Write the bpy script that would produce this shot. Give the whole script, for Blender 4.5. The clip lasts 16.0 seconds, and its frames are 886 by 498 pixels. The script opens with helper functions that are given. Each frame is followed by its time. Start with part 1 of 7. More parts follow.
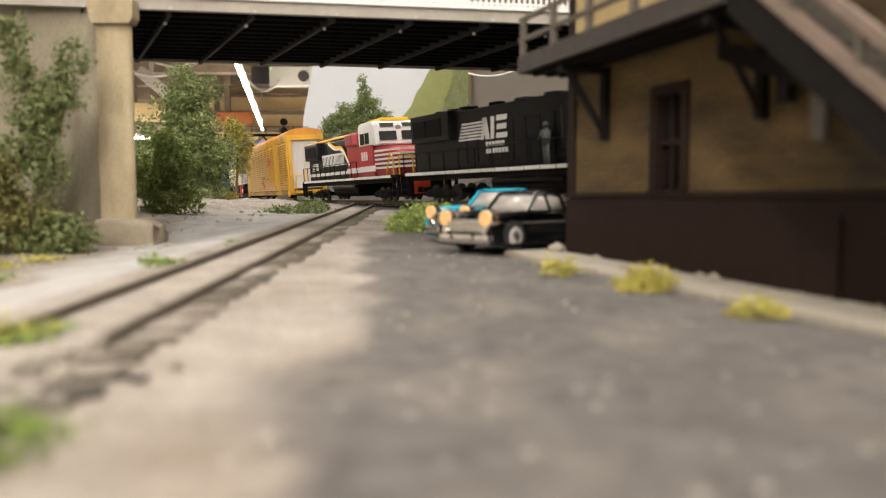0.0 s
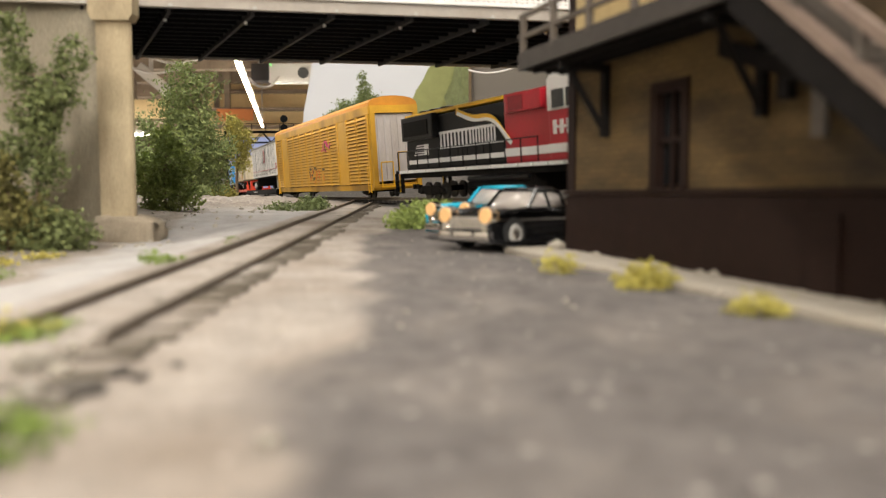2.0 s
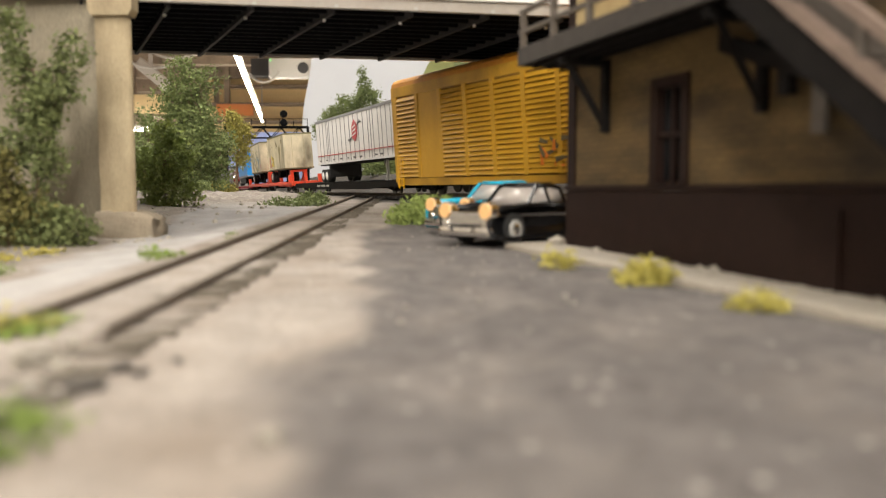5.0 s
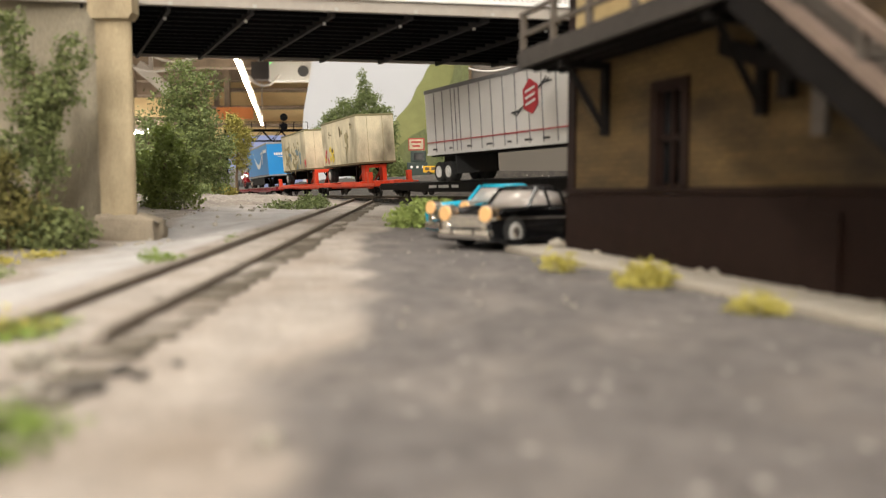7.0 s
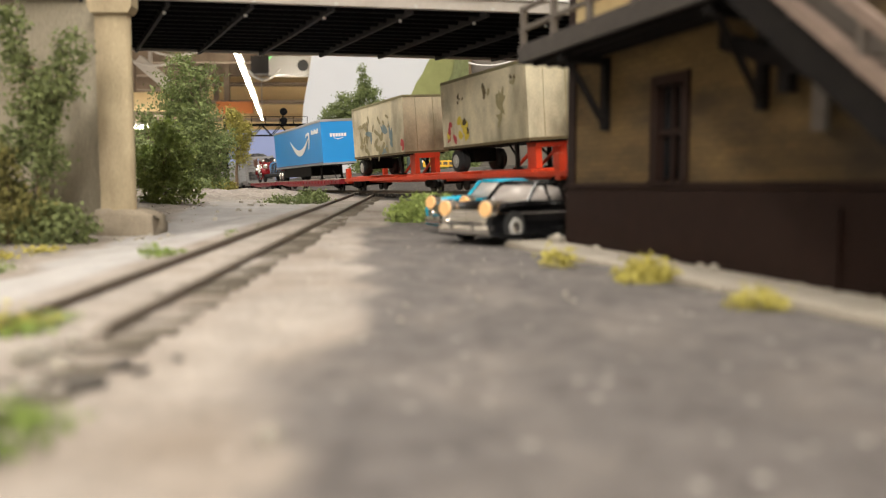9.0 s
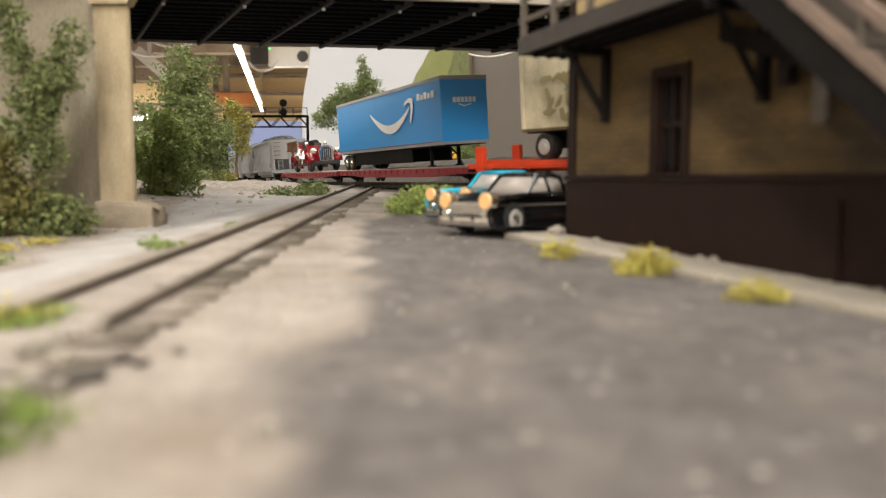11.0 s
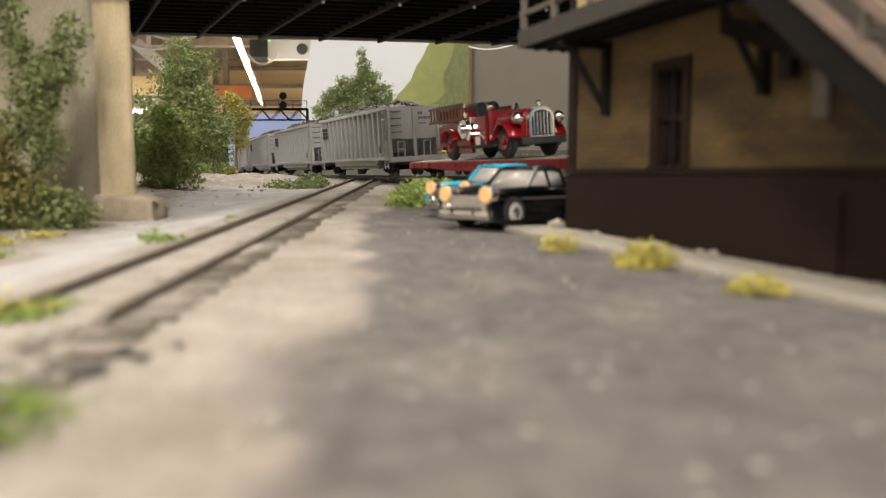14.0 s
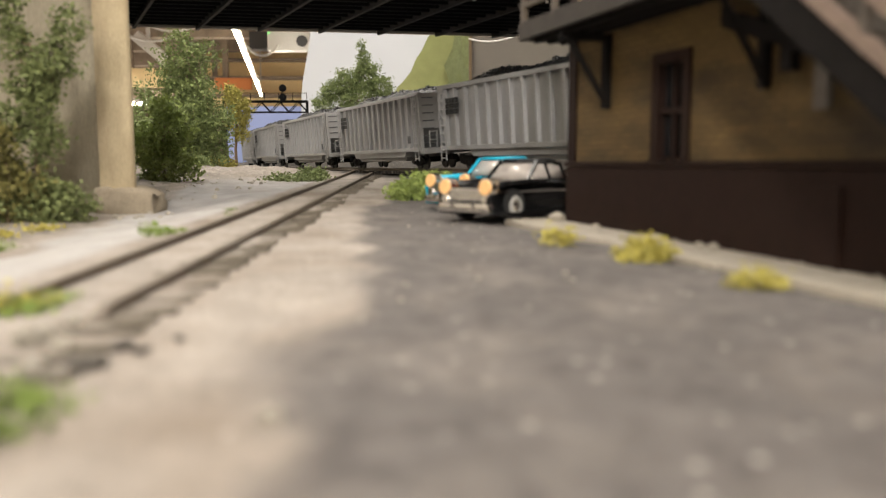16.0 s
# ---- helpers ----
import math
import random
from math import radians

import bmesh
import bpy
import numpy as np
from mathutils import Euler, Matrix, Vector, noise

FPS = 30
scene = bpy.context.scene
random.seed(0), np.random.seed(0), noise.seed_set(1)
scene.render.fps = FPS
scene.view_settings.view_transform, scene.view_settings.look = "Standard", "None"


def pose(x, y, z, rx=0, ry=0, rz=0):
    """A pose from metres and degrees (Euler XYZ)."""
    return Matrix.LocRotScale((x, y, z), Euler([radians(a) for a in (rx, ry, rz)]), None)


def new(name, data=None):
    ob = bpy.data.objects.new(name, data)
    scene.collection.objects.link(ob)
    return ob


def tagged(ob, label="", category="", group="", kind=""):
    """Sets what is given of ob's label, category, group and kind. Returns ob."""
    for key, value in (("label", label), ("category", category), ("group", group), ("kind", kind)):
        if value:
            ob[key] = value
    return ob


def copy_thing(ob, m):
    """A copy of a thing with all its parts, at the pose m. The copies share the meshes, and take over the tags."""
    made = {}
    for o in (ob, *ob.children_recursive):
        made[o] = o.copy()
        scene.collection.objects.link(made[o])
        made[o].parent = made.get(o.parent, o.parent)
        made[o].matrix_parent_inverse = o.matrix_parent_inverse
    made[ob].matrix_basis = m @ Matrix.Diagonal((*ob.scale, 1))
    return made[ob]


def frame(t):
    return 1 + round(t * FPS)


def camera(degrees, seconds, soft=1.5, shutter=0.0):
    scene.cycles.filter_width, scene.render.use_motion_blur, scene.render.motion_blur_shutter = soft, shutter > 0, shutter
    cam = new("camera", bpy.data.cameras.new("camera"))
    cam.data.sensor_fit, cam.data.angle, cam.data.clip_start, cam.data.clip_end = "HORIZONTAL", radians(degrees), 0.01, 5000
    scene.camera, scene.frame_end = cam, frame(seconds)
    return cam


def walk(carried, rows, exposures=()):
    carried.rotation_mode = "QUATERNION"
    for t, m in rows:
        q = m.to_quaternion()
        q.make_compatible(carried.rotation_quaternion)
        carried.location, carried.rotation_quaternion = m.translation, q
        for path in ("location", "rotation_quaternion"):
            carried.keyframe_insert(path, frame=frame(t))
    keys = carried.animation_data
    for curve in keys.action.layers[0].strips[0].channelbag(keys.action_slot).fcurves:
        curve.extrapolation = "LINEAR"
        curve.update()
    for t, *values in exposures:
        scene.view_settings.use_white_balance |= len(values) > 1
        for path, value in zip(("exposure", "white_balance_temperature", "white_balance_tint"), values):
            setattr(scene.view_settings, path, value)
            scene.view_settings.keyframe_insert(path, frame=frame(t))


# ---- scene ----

F = 1358.0
EYE = 0.040                      # lens height over the layout's datum


def tilt(row):
    return 90 - math.degrees(math.atan((441 - row) / F))


cam = camera(60, 16.0, 1.1)
cam.data.dof.use_dof = True
cam.data.dof.focus_distance = 0.68
cam.data.dof.aperture_fstop = 15.0
HORIZON = ((0, 351.5), (0.5, 351.5), (1, 350.8), (1.5, 349.5), (2, 346), (2.5, 342.6), (3, 338), (3.5, 335), (4, 333.4), (4.6, 335),
           (5.3, 340), (6, 344), (6.5, 344), (7, 343.1), (7.5, 341.3), (8, 339.5), (8.5, 336.5), (9, 333.5), (9.6, 329), (10.4, 322),
           (11, 318.3), (11.5, 317.4), (12, 317), (12.5, 316.8), (13, 314.5), (13.5, 311), (14, 306), (14.5, 301), (15, 297),
           (15.5, 294.3), (16, 292.5))
walk(cam, [(t, pose(0, 0, EYE + 0.000011 * (351.5 - h), tilt(h), 0, 0)) for t, h in HORIZON])

# ---- light: the hall's ceiling tubes, and unseen lamps added for the far hall ----
CEIL = EYE + 0.95
world = bpy.data.worlds.new("world")
scene.world = world
world.use_nodes = True
world.node_tree.nodes["Background"].inputs[0].default_value = (1.0, 0.93, 0.84, 1)
world.node_tree.nodes["Background"].inputs[1].default_value = 0.12
scene.view_settings.exposure = 0.0


def ceiling_lamp(x, y, sx, sy, watts, drop=0.03):
    d = bpy.data.lights.new("tube_light", "AREA")
    d.shape, d.size, d.size_y, d.energy, d.color = "RECTANGLE", sx, sy, watts, (1.0, 0.94, 0.855)
    ob = new("tube_light", d)
    ob.matrix_basis = pose(x, y, CEIL - drop)
    return ob


ceiling_lamp(-0.2, -2.3, 0.14, 1.3, 105)
ceiling_lamp(0.22, -0.75, 0.14, 1.3, 22)
ceiling_lamp(0.5, 0.6, 0.14, 1.3, 4)
ceiling_lamp(0.3, 1.7, 0.14, 1.3, 8)
ceiling_lamp(-1.05, 0.95, 0.14, 1.3, 10)
ceiling_lamp(-0.32, 0.75, 0.14, 1.3, 12)
# two unseen lamps added below the beams to brighten the far hall
ceiling_lamp(-3.3, 4.8, 0.14, 1.3, 120, 0.2)
ceiling_lamp(-3.0, 7.4, 0.14, 1.3, 60, 0.2)


# ---- materials ----
def mat(name, col, rough=0.6, metal=0.0, vary=0.15, scale=300.0, bump=0.0, fine=1500.0, dirt=None, dirt_amount=0.0, dirt_scale=60.0,
        spec=0.5, island=0.0, obrand=0.0, stretch=(1, 1, 1)):
    m = bpy.data.materials.new(name)
    m.use_nodes = True
    nt = m.node_tree
    b = nt.nodes["Principled BSDF"]
    L = nt.links.new
    tc = nt.nodes.new("ShaderNodeTexCoord")
    mp = nt.nodes.new("ShaderNodeMapping")
    mp.inputs["Scale"].default_value = stretch
    L(tc.outputs["Object"], mp.inputs[0])
    n1 = nt.nodes.new("ShaderNodeTexNoise")
    n1.inputs["Scale"].default_value, n1.inputs["Detail"].default_value = scale, 6
    n2 = nt.nodes.new("ShaderNodeTexNoise")
    n2.inputs["Scale"].default_value, n2.inputs["Detail"].default_value = fine, 3
    L(mp.outputs[0], n1.inputs[0]), L(mp.outputs[0], n2.inputs[0])
    ad = nt.nodes.new("ShaderNodeMath")
    ad.operation = "ADD"
    L(n1.outputs[0], ad.inputs[0]), L(n2.outputs[0], ad.inputs[1])
    last = ad
    for src, amount in (("island", island), ("ob", obrand)):
        if amount:
            if src == "island":
                g = nt.nodes.new("ShaderNodeNewGeometry").outputs["Random Per Island"]
            else:
                g = nt.nodes.new("ShaderNodeObjectInfo").outputs["Random"]
            k = nt.nodes.new("ShaderNodeMath")
            k.operation = "MULTIPLY_ADD"
            k.inputs[1].default_value = amount
            L(g, k.inputs[0]), L(last.outputs[0], k.inputs[2])
            last = k
    mr = nt.nodes.new("ShaderNodeMapRange")
    mr.inputs[1].default_value, mr.inputs[2].default_value = 0.55, 1.45 + island + obrand
    mr.inputs[3].default_value, mr.inputs[4].default_value = 1 - vary, 1 + vary
    L(last.outputs[0], mr.inputs[0])
    mul = nt.nodes.new("ShaderNodeMix")
    mul.data_type, mul.blend_type = "RGBA", "MULTIPLY"
    mul.inputs[0].default_value = 1.0
    mul.inputs[6].default_value = (*col, 1)
    L(mr.outputs[0], mul.inputs[7])
    out = mul.outputs[2]
    if dirt:
        n3 = nt.nodes.new("ShaderNodeTexNoise")
        n3.inputs["Scale"].default_value, n3.inputs["Detail"].default_value = dirt_scale, 8
        L(mp.outputs[0], n3.inputs[0])
        r = nt.nodes.new("ShaderNodeMapRange")
        r.inputs[1].default_value, r.inputs[2].default_value, r.inputs[4].default_value = 0.45, 0.75, dirt_amount
        L(n3.outputs[0], r.inputs[0])
        mx = nt.nodes.new("ShaderNodeMix")
        mx.data_type = "RGBA"
        mx.inputs[7].default_value = (*dirt, 1)
        L(r.outputs[0], mx.inputs[0]), L(out, mx.inputs[6])
        out = mx.outputs[2]
    L(out, b.inputs["Base Color"])
    b.inputs["Roughness"].default_value, b.inputs["Metallic"].default_value = rough, metal
    b.inputs["Specular IOR Level"].default_value = spec
    if bump:
        bp = nt.nodes.new("ShaderNodeBump")
        bp.inputs["Strength"].default_value, bp.inputs["Distance"].default_value = 0.6, bump
        L(ad.outputs[0], bp.inputs["Height"]), L(bp.outputs[0], b.inputs["Normal"])
    return m


def glow(name, col, strength):
    m = bpy.data.materials.new(name)
    m.use_nodes = True
    b = m.node_tree.nodes["Principled BSDF"]
    b.inputs["Base Color"].default_value = (*col, 1)
    b.inputs["Emission Color"].default_value = (*col, 1)
    b.inputs["Emission Strength"].default_value = strength
    return m



M_BLACK = mat("black_paint", (0.008, 0.008, 0.009), 0.38, vary=0.3, dirt=(0.016, 0.015, 0.013), dirt_amount=0.4, spec=0.14)
M_FRAME = mat("black_underframe", (0.007, 0.0063, 0.006), 0.65, vary=0.4, dirt=(0.018, 0.013, 0.01), dirt_amount=0.5, spec=0.08)
M_RED = mat("red_paint", (0.42, 0.018, 0.03), 0.35, vary=0.12)
M_FIRE = mat("fire_engine_red", (0.2, 0.005, 0.009), 0.2, vary=0.2, dirt=(0.05, 0.006, 0.006), dirt_amount=0.5, dirt_scale=120)
M_YELLOW = mat("weathered_yellow", (0.62, 0.34, 0.025), 0.5, vary=0.12, scale=90, dirt=(0.13, 0.065, 0.012), dirt_amount=0.85, dirt_scale=24,
               stretch=(1, 1, 0.45))
M_ROOF = mat("orange_roof", (0.62, 0.26, 0.02), 0.5, vary=0.15, dirt=(0.25, 0.1, 0.02), dirt_amount=0.5, dirt_scale=30)
M_BRIGHT = mat("safety_yellow", (0.75, 0.42, 0.01), 0.45, vary=0.1)
M_WHITE = mat("white_paint", (0.72, 0.71, 0.7), 0.45, vary=0.06, scale=80)
M_DOORGREY = mat("streaked_grey_door", (0.56, 0.52, 0.5), 0.6, vary=0.15, dirt=(0.3, 0.24, 0.18), dirt_amount=0.6, dirt_scale=60, stretch=(1, 1, 0.15))
M_SEAMPALE = mat("grey_seam", (0.2, 0.2, 0.21), 0.5, vary=0.1)
M_SEAM = mat("dark_seam", (0.06, 0.06, 0.065), 0.5, vary=0.1)
M_BEIGE = mat("weathered_beige", (0.62, 0.56, 0.4), 0.6, vary=0.25, scale=130, dirt=(0.085, 0.07, 0.04), dirt_amount=0.95, dirt_scale=46, stretch=(1, 1, 0.5))
M_BLUE = mat("blue_paint", (0.016, 0.25, 0.64), 0.35, vary=0.05, scale=60)
M_NAVY = mat("navy_paint", (0.01, 0.02, 0.1), 0.5)
M_ORANGE = mat("orange_red_paint", (0.62, 0.05, 0.012), 0.45, vary=0.15, dirt=(0.2, 0.03, 0.015), dirt_amount=0.4)
M_DKRED = mat("dark_red_paint", (0.22, 0.01, 0.018), 0.45, vary=0.2, dirt=(0.1, 0.02, 0.02), dirt_amount=0.5)
M_DECK = mat("grey_plank_deck", (0.3, 0.27, 0.23), 0.85, vary=0.25, stretch=(3, 0.3, 1))
M_SILVER = mat("light_grey_paint", (0.3, 0.3, 0.305), 0.45, vary=0.15, scale=90, dirt=(0.18, 0.17, 0.155), dirt_amount=0.7, dirt_scale=35, stretch=(1, 1, 0.4))
M_CHROME = mat("chrome", (0.85, 0.83, 0.8), 0.17, metal=1.0, vary=0.05)
M_TYRE = mat("black_rubber", (0.018, 0.018, 0.018), 0.8, vary=0.3)
M_HUB = mat("white_hub", (0.75, 0.74, 0.72), 0.4)
M_WHEEL = mat("dark_wheel_steel", (0.05, 0.045, 0.04), 0.45, metal=0.6, vary=0.3)
M_COAL = mat("coal", (0.006, 0.006, 0.0065), 0.4, vary=0.5, scale=500, bump=0.0004)
M_GLASS = mat("dark_window_glass", (0.02, 0.022, 0.025), 0.08, vary=0.1)
M_PINK = mat("pink_spray_paint", (0.6, 0.06, 0.2), 0.6)
M_SPRAY = mat("orange_spray_paint", (0.65, 0.18, 0.02), 0.6)
M_BEIGEDK = mat("faded_spray_paint", (0.3, 0.26, 0.14), 0.7)
M_TEAL = mat("blue_spray_paint", (0.17, 0.24, 0.26), 0.6)
M_SPRAYDK = mat("dark_spray_paint", (0.12, 0.09, 0.04), 0.7)
M_SPRAYYE = mat("yellow_spray_paint", (0.65, 0.5, 0.05), 0.6)
M_CONC = mat("aged_concrete", (0.4, 0.33, 0.215), 0.92, vary=0.2, scale=70, bump=0.0005, dirt=(0.13, 0.095, 0.055), dirt_amount=0.9, dirt_scale=55, stretch=(1, 1, 0.35))
M_CONC2 = mat("grey_concrete", (0.27, 0.24, 0.18), 0.92, vary=0.28, scale=50, bump=0.0006, dirt=(0.13, 0.11, 0.075), dirt_amount=0.8, dirt_scale=20, stretch=(1, 1, 0.3))
M_FOOT = mat("weathered_footing", (0.3, 0.25, 0.185), 0.95, vary=0.3, scale=120, bump=0.001, dirt=(0.12, 0.1, 0.07), dirt_amount=0.7, dirt_scale=60)
M_BEAM = mat("dark_grey_timber", (0.04, 0.034, 0.029), 0.85, vary=0.3)
M_BROWN = mat("brown_paint", (0.016, 0.0068, 0.0045), 0.8, vary=0.3, dirt=(0.018, 0.009, 0.006), dirt_amount=0.6, spec=0.2)
# pinkish wood, brightened for edges that catch the light from above
M_STAIR = mat("lit_pinkish_wood", (0.21, 0.155, 0.125), 0.85, vary=0.3, dirt=(0.12, 0.09, 0.07), dirt_amount=0.5)
M_GREYWOOD = mat("weathered_grey_wood", (0.1, 0.085, 0.072), 0.85, vary=0.25, dirt=(0.07, 0.055, 0.045), dirt_amount=0.5, stretch=(1, 0.2, 1))
M_DKWOOD = mat("dark_timber", (0.009, 0.0075, 0.007), 0.85, vary=0.4, spec=0.15)
M_CREAM = mat("cream_planks", (0.45, 0.35, 0.18), 0.8, vary=0.15)
M_STEEL = mat("black_bridge_steel", (0.005, 0.005, 0.006), 0.75, vary=0.3, spec=0.08)
M_RIB = mat("grey_bridge_rib", (0.035, 0.034, 0.036), 0.7, vary=0.3, spec=0.2)
M_FASCIA = mat("pale_fascia", (0.34, 0.31, 0.275), 0.7, vary=0.15, dirt=(0.25, 0.22, 0.18), dirt_amount=0.5)
M_RAIL = mat("rusty_rail", (0.12, 0.095, 0.07), 0.55, metal=0.3, vary=0.35, scale=600)
M_TIE = mat("weathered_tie", (0.1, 0.085, 0.065), 0.9, vary=0.4, obrand=0.6)
M_TIEDK = mat("creosoted_tie", (0.03, 0.025, 0.02), 0.9, vary=0.4, obrand=0.6)
M_STONEDK = mat("dark_stone", (0.09, 0.08, 0.07), 0.9, vary=0.4, bump=0.0003)
# yellow darkened to put the shade between the slats into the backing
M_GAPSHADE = mat("shade_toned_louvre_gap", (0.26, 0.14, 0.02), 0.8, vary=0.2)
M_BRIGHTLEAF = mat("bright_green_foliage", (0.23, 0.29, 0.075), 0.8, vary=0.5, island=1.0, scale=60)
M_IVY = mat("dark_ivy_foliage", (0.13, 0.155, 0.052), 0.75, vary=0.55, island=1.0, scale=60)
M_SHRUB = mat("dull_olive_foliage", (0.13, 0.118, 0.03), 0.8, vary=0.55, island=1.0, scale=60)
M_LEAF = mat("green_foliage", (0.16, 0.2, 0.07), 0.75, vary=0.55, island=1.0, scale=60)
M_LEAFDK = mat("dark_green_foliage", (0.15, 0.19, 0.062), 0.75, vary=0.65, island=1.0, scale=60)
M_LEAFYE = mat("yellow_green_foliage", (0.3, 0.27, 0.06), 0.8, vary=0.5, island=1.0, scale=60)
M_OLIVE = mat("olive_foliage", (0.27, 0.25, 0.07), 0.8, vary=0.55, island=1.0, scale=60)
M_TUFT = mat("straw_green_grass", (0.41, 0.36, 0.08), 0.85, vary=0.4, island=1.0, scale=100)
M_MOSS = mat("bright_green_turf", (0.17, 0.235, 0.05), 0.9, vary=0.4, island=1.0, scale=100)
M_BARK = mat("bark", (0.16, 0.11, 0.07), 0.9, vary=0.3, bump=0.0004)
M_STONE = mat("pale_stone", (0.34, 0.31, 0.26), 0.9, vary=0.4, bump=0.0003, obrand=0.6, island=0.6)
M_PAVE = mat("pale_pavement", (0.34, 0.305, 0.255), 0.9, vary=0.18, scale=120, bump=0.0003, dirt=(0.27, 0.24, 0.2), dirt_amount=0.5)
M_WOOD = mat("yellow_pine_boards", (0.76, 0.57, 0.3), 0.6, vary=0.12, scale=3, fine=30, stretch=(1, 8, 8))
M_JOIST = mat("dark_ceiling_timber", (0.27, 0.21, 0.16), 0.8, vary=0.5, scale=2.5, fine=14)
# pale surface of the unseen room sides, chosen to bounce light
M_BOUNCE = mat("pale_bounce_surface", (0.72, 0.69, 0.64), 0.9, vary=0.06, scale=2, fine=20)
M_SKY = mat("pale_painted_sky", (0.66, 0.68, 0.72), 0.9, vary=0.03, scale=3, fine=12)
M_HAZE = mat("lilac_painted_sky", (0.3, 0.36, 0.62), 0.9, vary=0.05, scale=3, fine=12)
M_HILL = mat("painted_hill", (0.29, 0.3, 0.12), 0.9, vary=0.2, scale=40, fine=500, dirt=(0.09, 0.13, 0.03), dirt_amount=0.3, dirt_scale=9)
M_HILLDK = mat("painted_forest", (0.17, 0.19, 0.085), 0.9, vary=0.4, scale=120, fine=700, dirt=(0.16, 0.18, 0.06), dirt_amount=0.6, dirt_scale=50, stretch=(1, 1, 0.4))
M_PANEL = mat("grey_beige_panel", (0.13, 0.115, 0.098), 0.9, vary=0.05, scale=3, fine=30)
M_TRIM = mat("brown_edge_trim", (0.11, 0.07, 0.03), 0.7)
M_OXIDE = mat("orange_board", (0.6, 0.2, 0.06), 0.7, vary=0.1)
M_GREYBOX = mat("grey_metal_box", (0.38, 0.37, 0.35), 0.5, vary=0.05)
M_CABLE = mat("pale_cable", (0.6, 0.57, 0.55), 0.5)
M_LAMP = glow("lit_tube", (1.0, 0.92, 0.74), 120)
M_GREENLED = glow("green_indicator", (0.1, 1.0, 0.15), 4)
M_TURQ = mat("turquoise_paint", (0.02, 0.36, 0.52), 0.25, vary=0.06)
M_CARBLACK = mat("gloss_black_paint", (0.008, 0.008, 0.009), 0.22, vary=0.2, spec=0.3)
M_AMBER = mat("amber_headlight", (0.85, 0.5, 0.22), 0.3, vary=0.05)
# the room's reflection in the car glass is put in as a pale colour
M_PALEGLASS = mat("reflection_toned_window", (0.5, 0.46, 0.43), 0.12, vary=0.1)
M_FIGURE = mat("painted_figurine", (0.06, 0.065, 0.06), 0.7, vary=0.1)
M_GREENPAINT = mat("dark_green_paint", (0.016, 0.035, 0.027), 0.5, vary=0.25)
M_SIGNRED = mat("sign_red", (0.4, 0.06, 0.05), 0.6)


# ---- mesh helpers ----
def box(bm, x0, y0, z0, x1, y1, z1, bev=0.0):
    vs = [bm.verts.new((x, y, z)) for x in (x0, x1) for y in (y0, y1) for z in (z0, z1)]
    fs = [bm.faces.new([vs[i] for i in q]) for q in ((0, 1, 3, 2), (4, 6, 7, 5), (0, 4, 5, 1), (2, 3, 7, 6), (0, 2, 6, 4), (1, 5, 7, 3))]
    if bev:
        es = list({e for f in fs for e in f.edges})
        bmesh.ops.bevel(bm, geom=es, offset=bev, segments=2, affect="EDGES", profile=0.7)
    return bm


def cyl(bm, p, q, r, n=12, r2=None, cap=True):
    p, q = Vector(p), Vector(q)
    d = (q - p)
    rot = d.to_track_quat("Z", "Y").to_matrix()
    r2 = r if r2 is None else r2
    a = [bm.verts.new(p + rot @ Vector((math.cos(k * 6.28318 / n) * r, math.sin(k * 6.28318 / n) * r, 0))) for k in range(n)]
    b = [bm.verts.new(q + rot @ Vector((math.cos(k * 6.28318 / n) * r2, math.sin(k * 6.28318 / n) * r2, 0))) for k in range(n)]
    for k in range(n):
        bm.faces.new((a[k], a[(k + 1) % n], b[(k + 1) % n], b[k]))
    if cap:
        bm.faces.new(a[::-1]), bm.faces.new(b)
    return bm


def prism(bm, pts, x0, x1, axis="x"):
    """A profile of 2D points drawn out along one axis."""
    def put(c, u, v):
        return (c, u, v) if axis == "x" else (u, c, v) if axis == "y" else (u, v, c)
    a = [bm.verts.new(put(x0, u, v)) for u, v in pts]
    b = [bm.verts.new(put(x1, u, v)) for u, v in pts]
    n = len(pts)
    for k in range(n):
        bm.faces.new((a[k], a[(k + 1) % n], b[(k + 1) % n], b[k]))
    bm.faces.new(a[::-1]), bm.faces.new(b)
    bmesh.ops.recalc_face_normals(bm, faces=bm.faces[:])
    return bm


def mesh_of(name, bm, material, smooth=False):
    me = bpy.data.meshes.new(name)
    bmesh.ops.recalc_face_normals(bm, faces=bm.faces[:])
    bm.to_mesh(me)
    bm.free()
    if isinstance(material, (list, tuple)):
        for m in material:
            me.materials.append(m)
    else:
        me.materials.append(material)
    if smooth:
        for p in me.polygons:
            p.use_smooth = True
    return me


def part(name, bm, material, parent=None, label="", smooth=False, m=None):
    ob = new(name, mesh_of(name, bm, material, smooth))
    if parent is not None:
        ob.parent = parent
    if m is not None:
        ob.matrix_basis = m
    return tagged(ob, label)


def thing(name, m, label, category, group="", kind=""):
    ob = new(name)
    ob.matrix_basis = m
    ob.empty_display_size = 0.01
    return tagged(ob, label, category, group, kind)


def boxes(*args):
    bm = bmesh.new()
    for a in args:
        box(bm, *a)
    return bm


# ---- plan ----
def smooth01(a, b, v):
    k = min(1.0, max(0.0, (v - a) / (b - a)))
    return k * k * (3 - 2 * k)


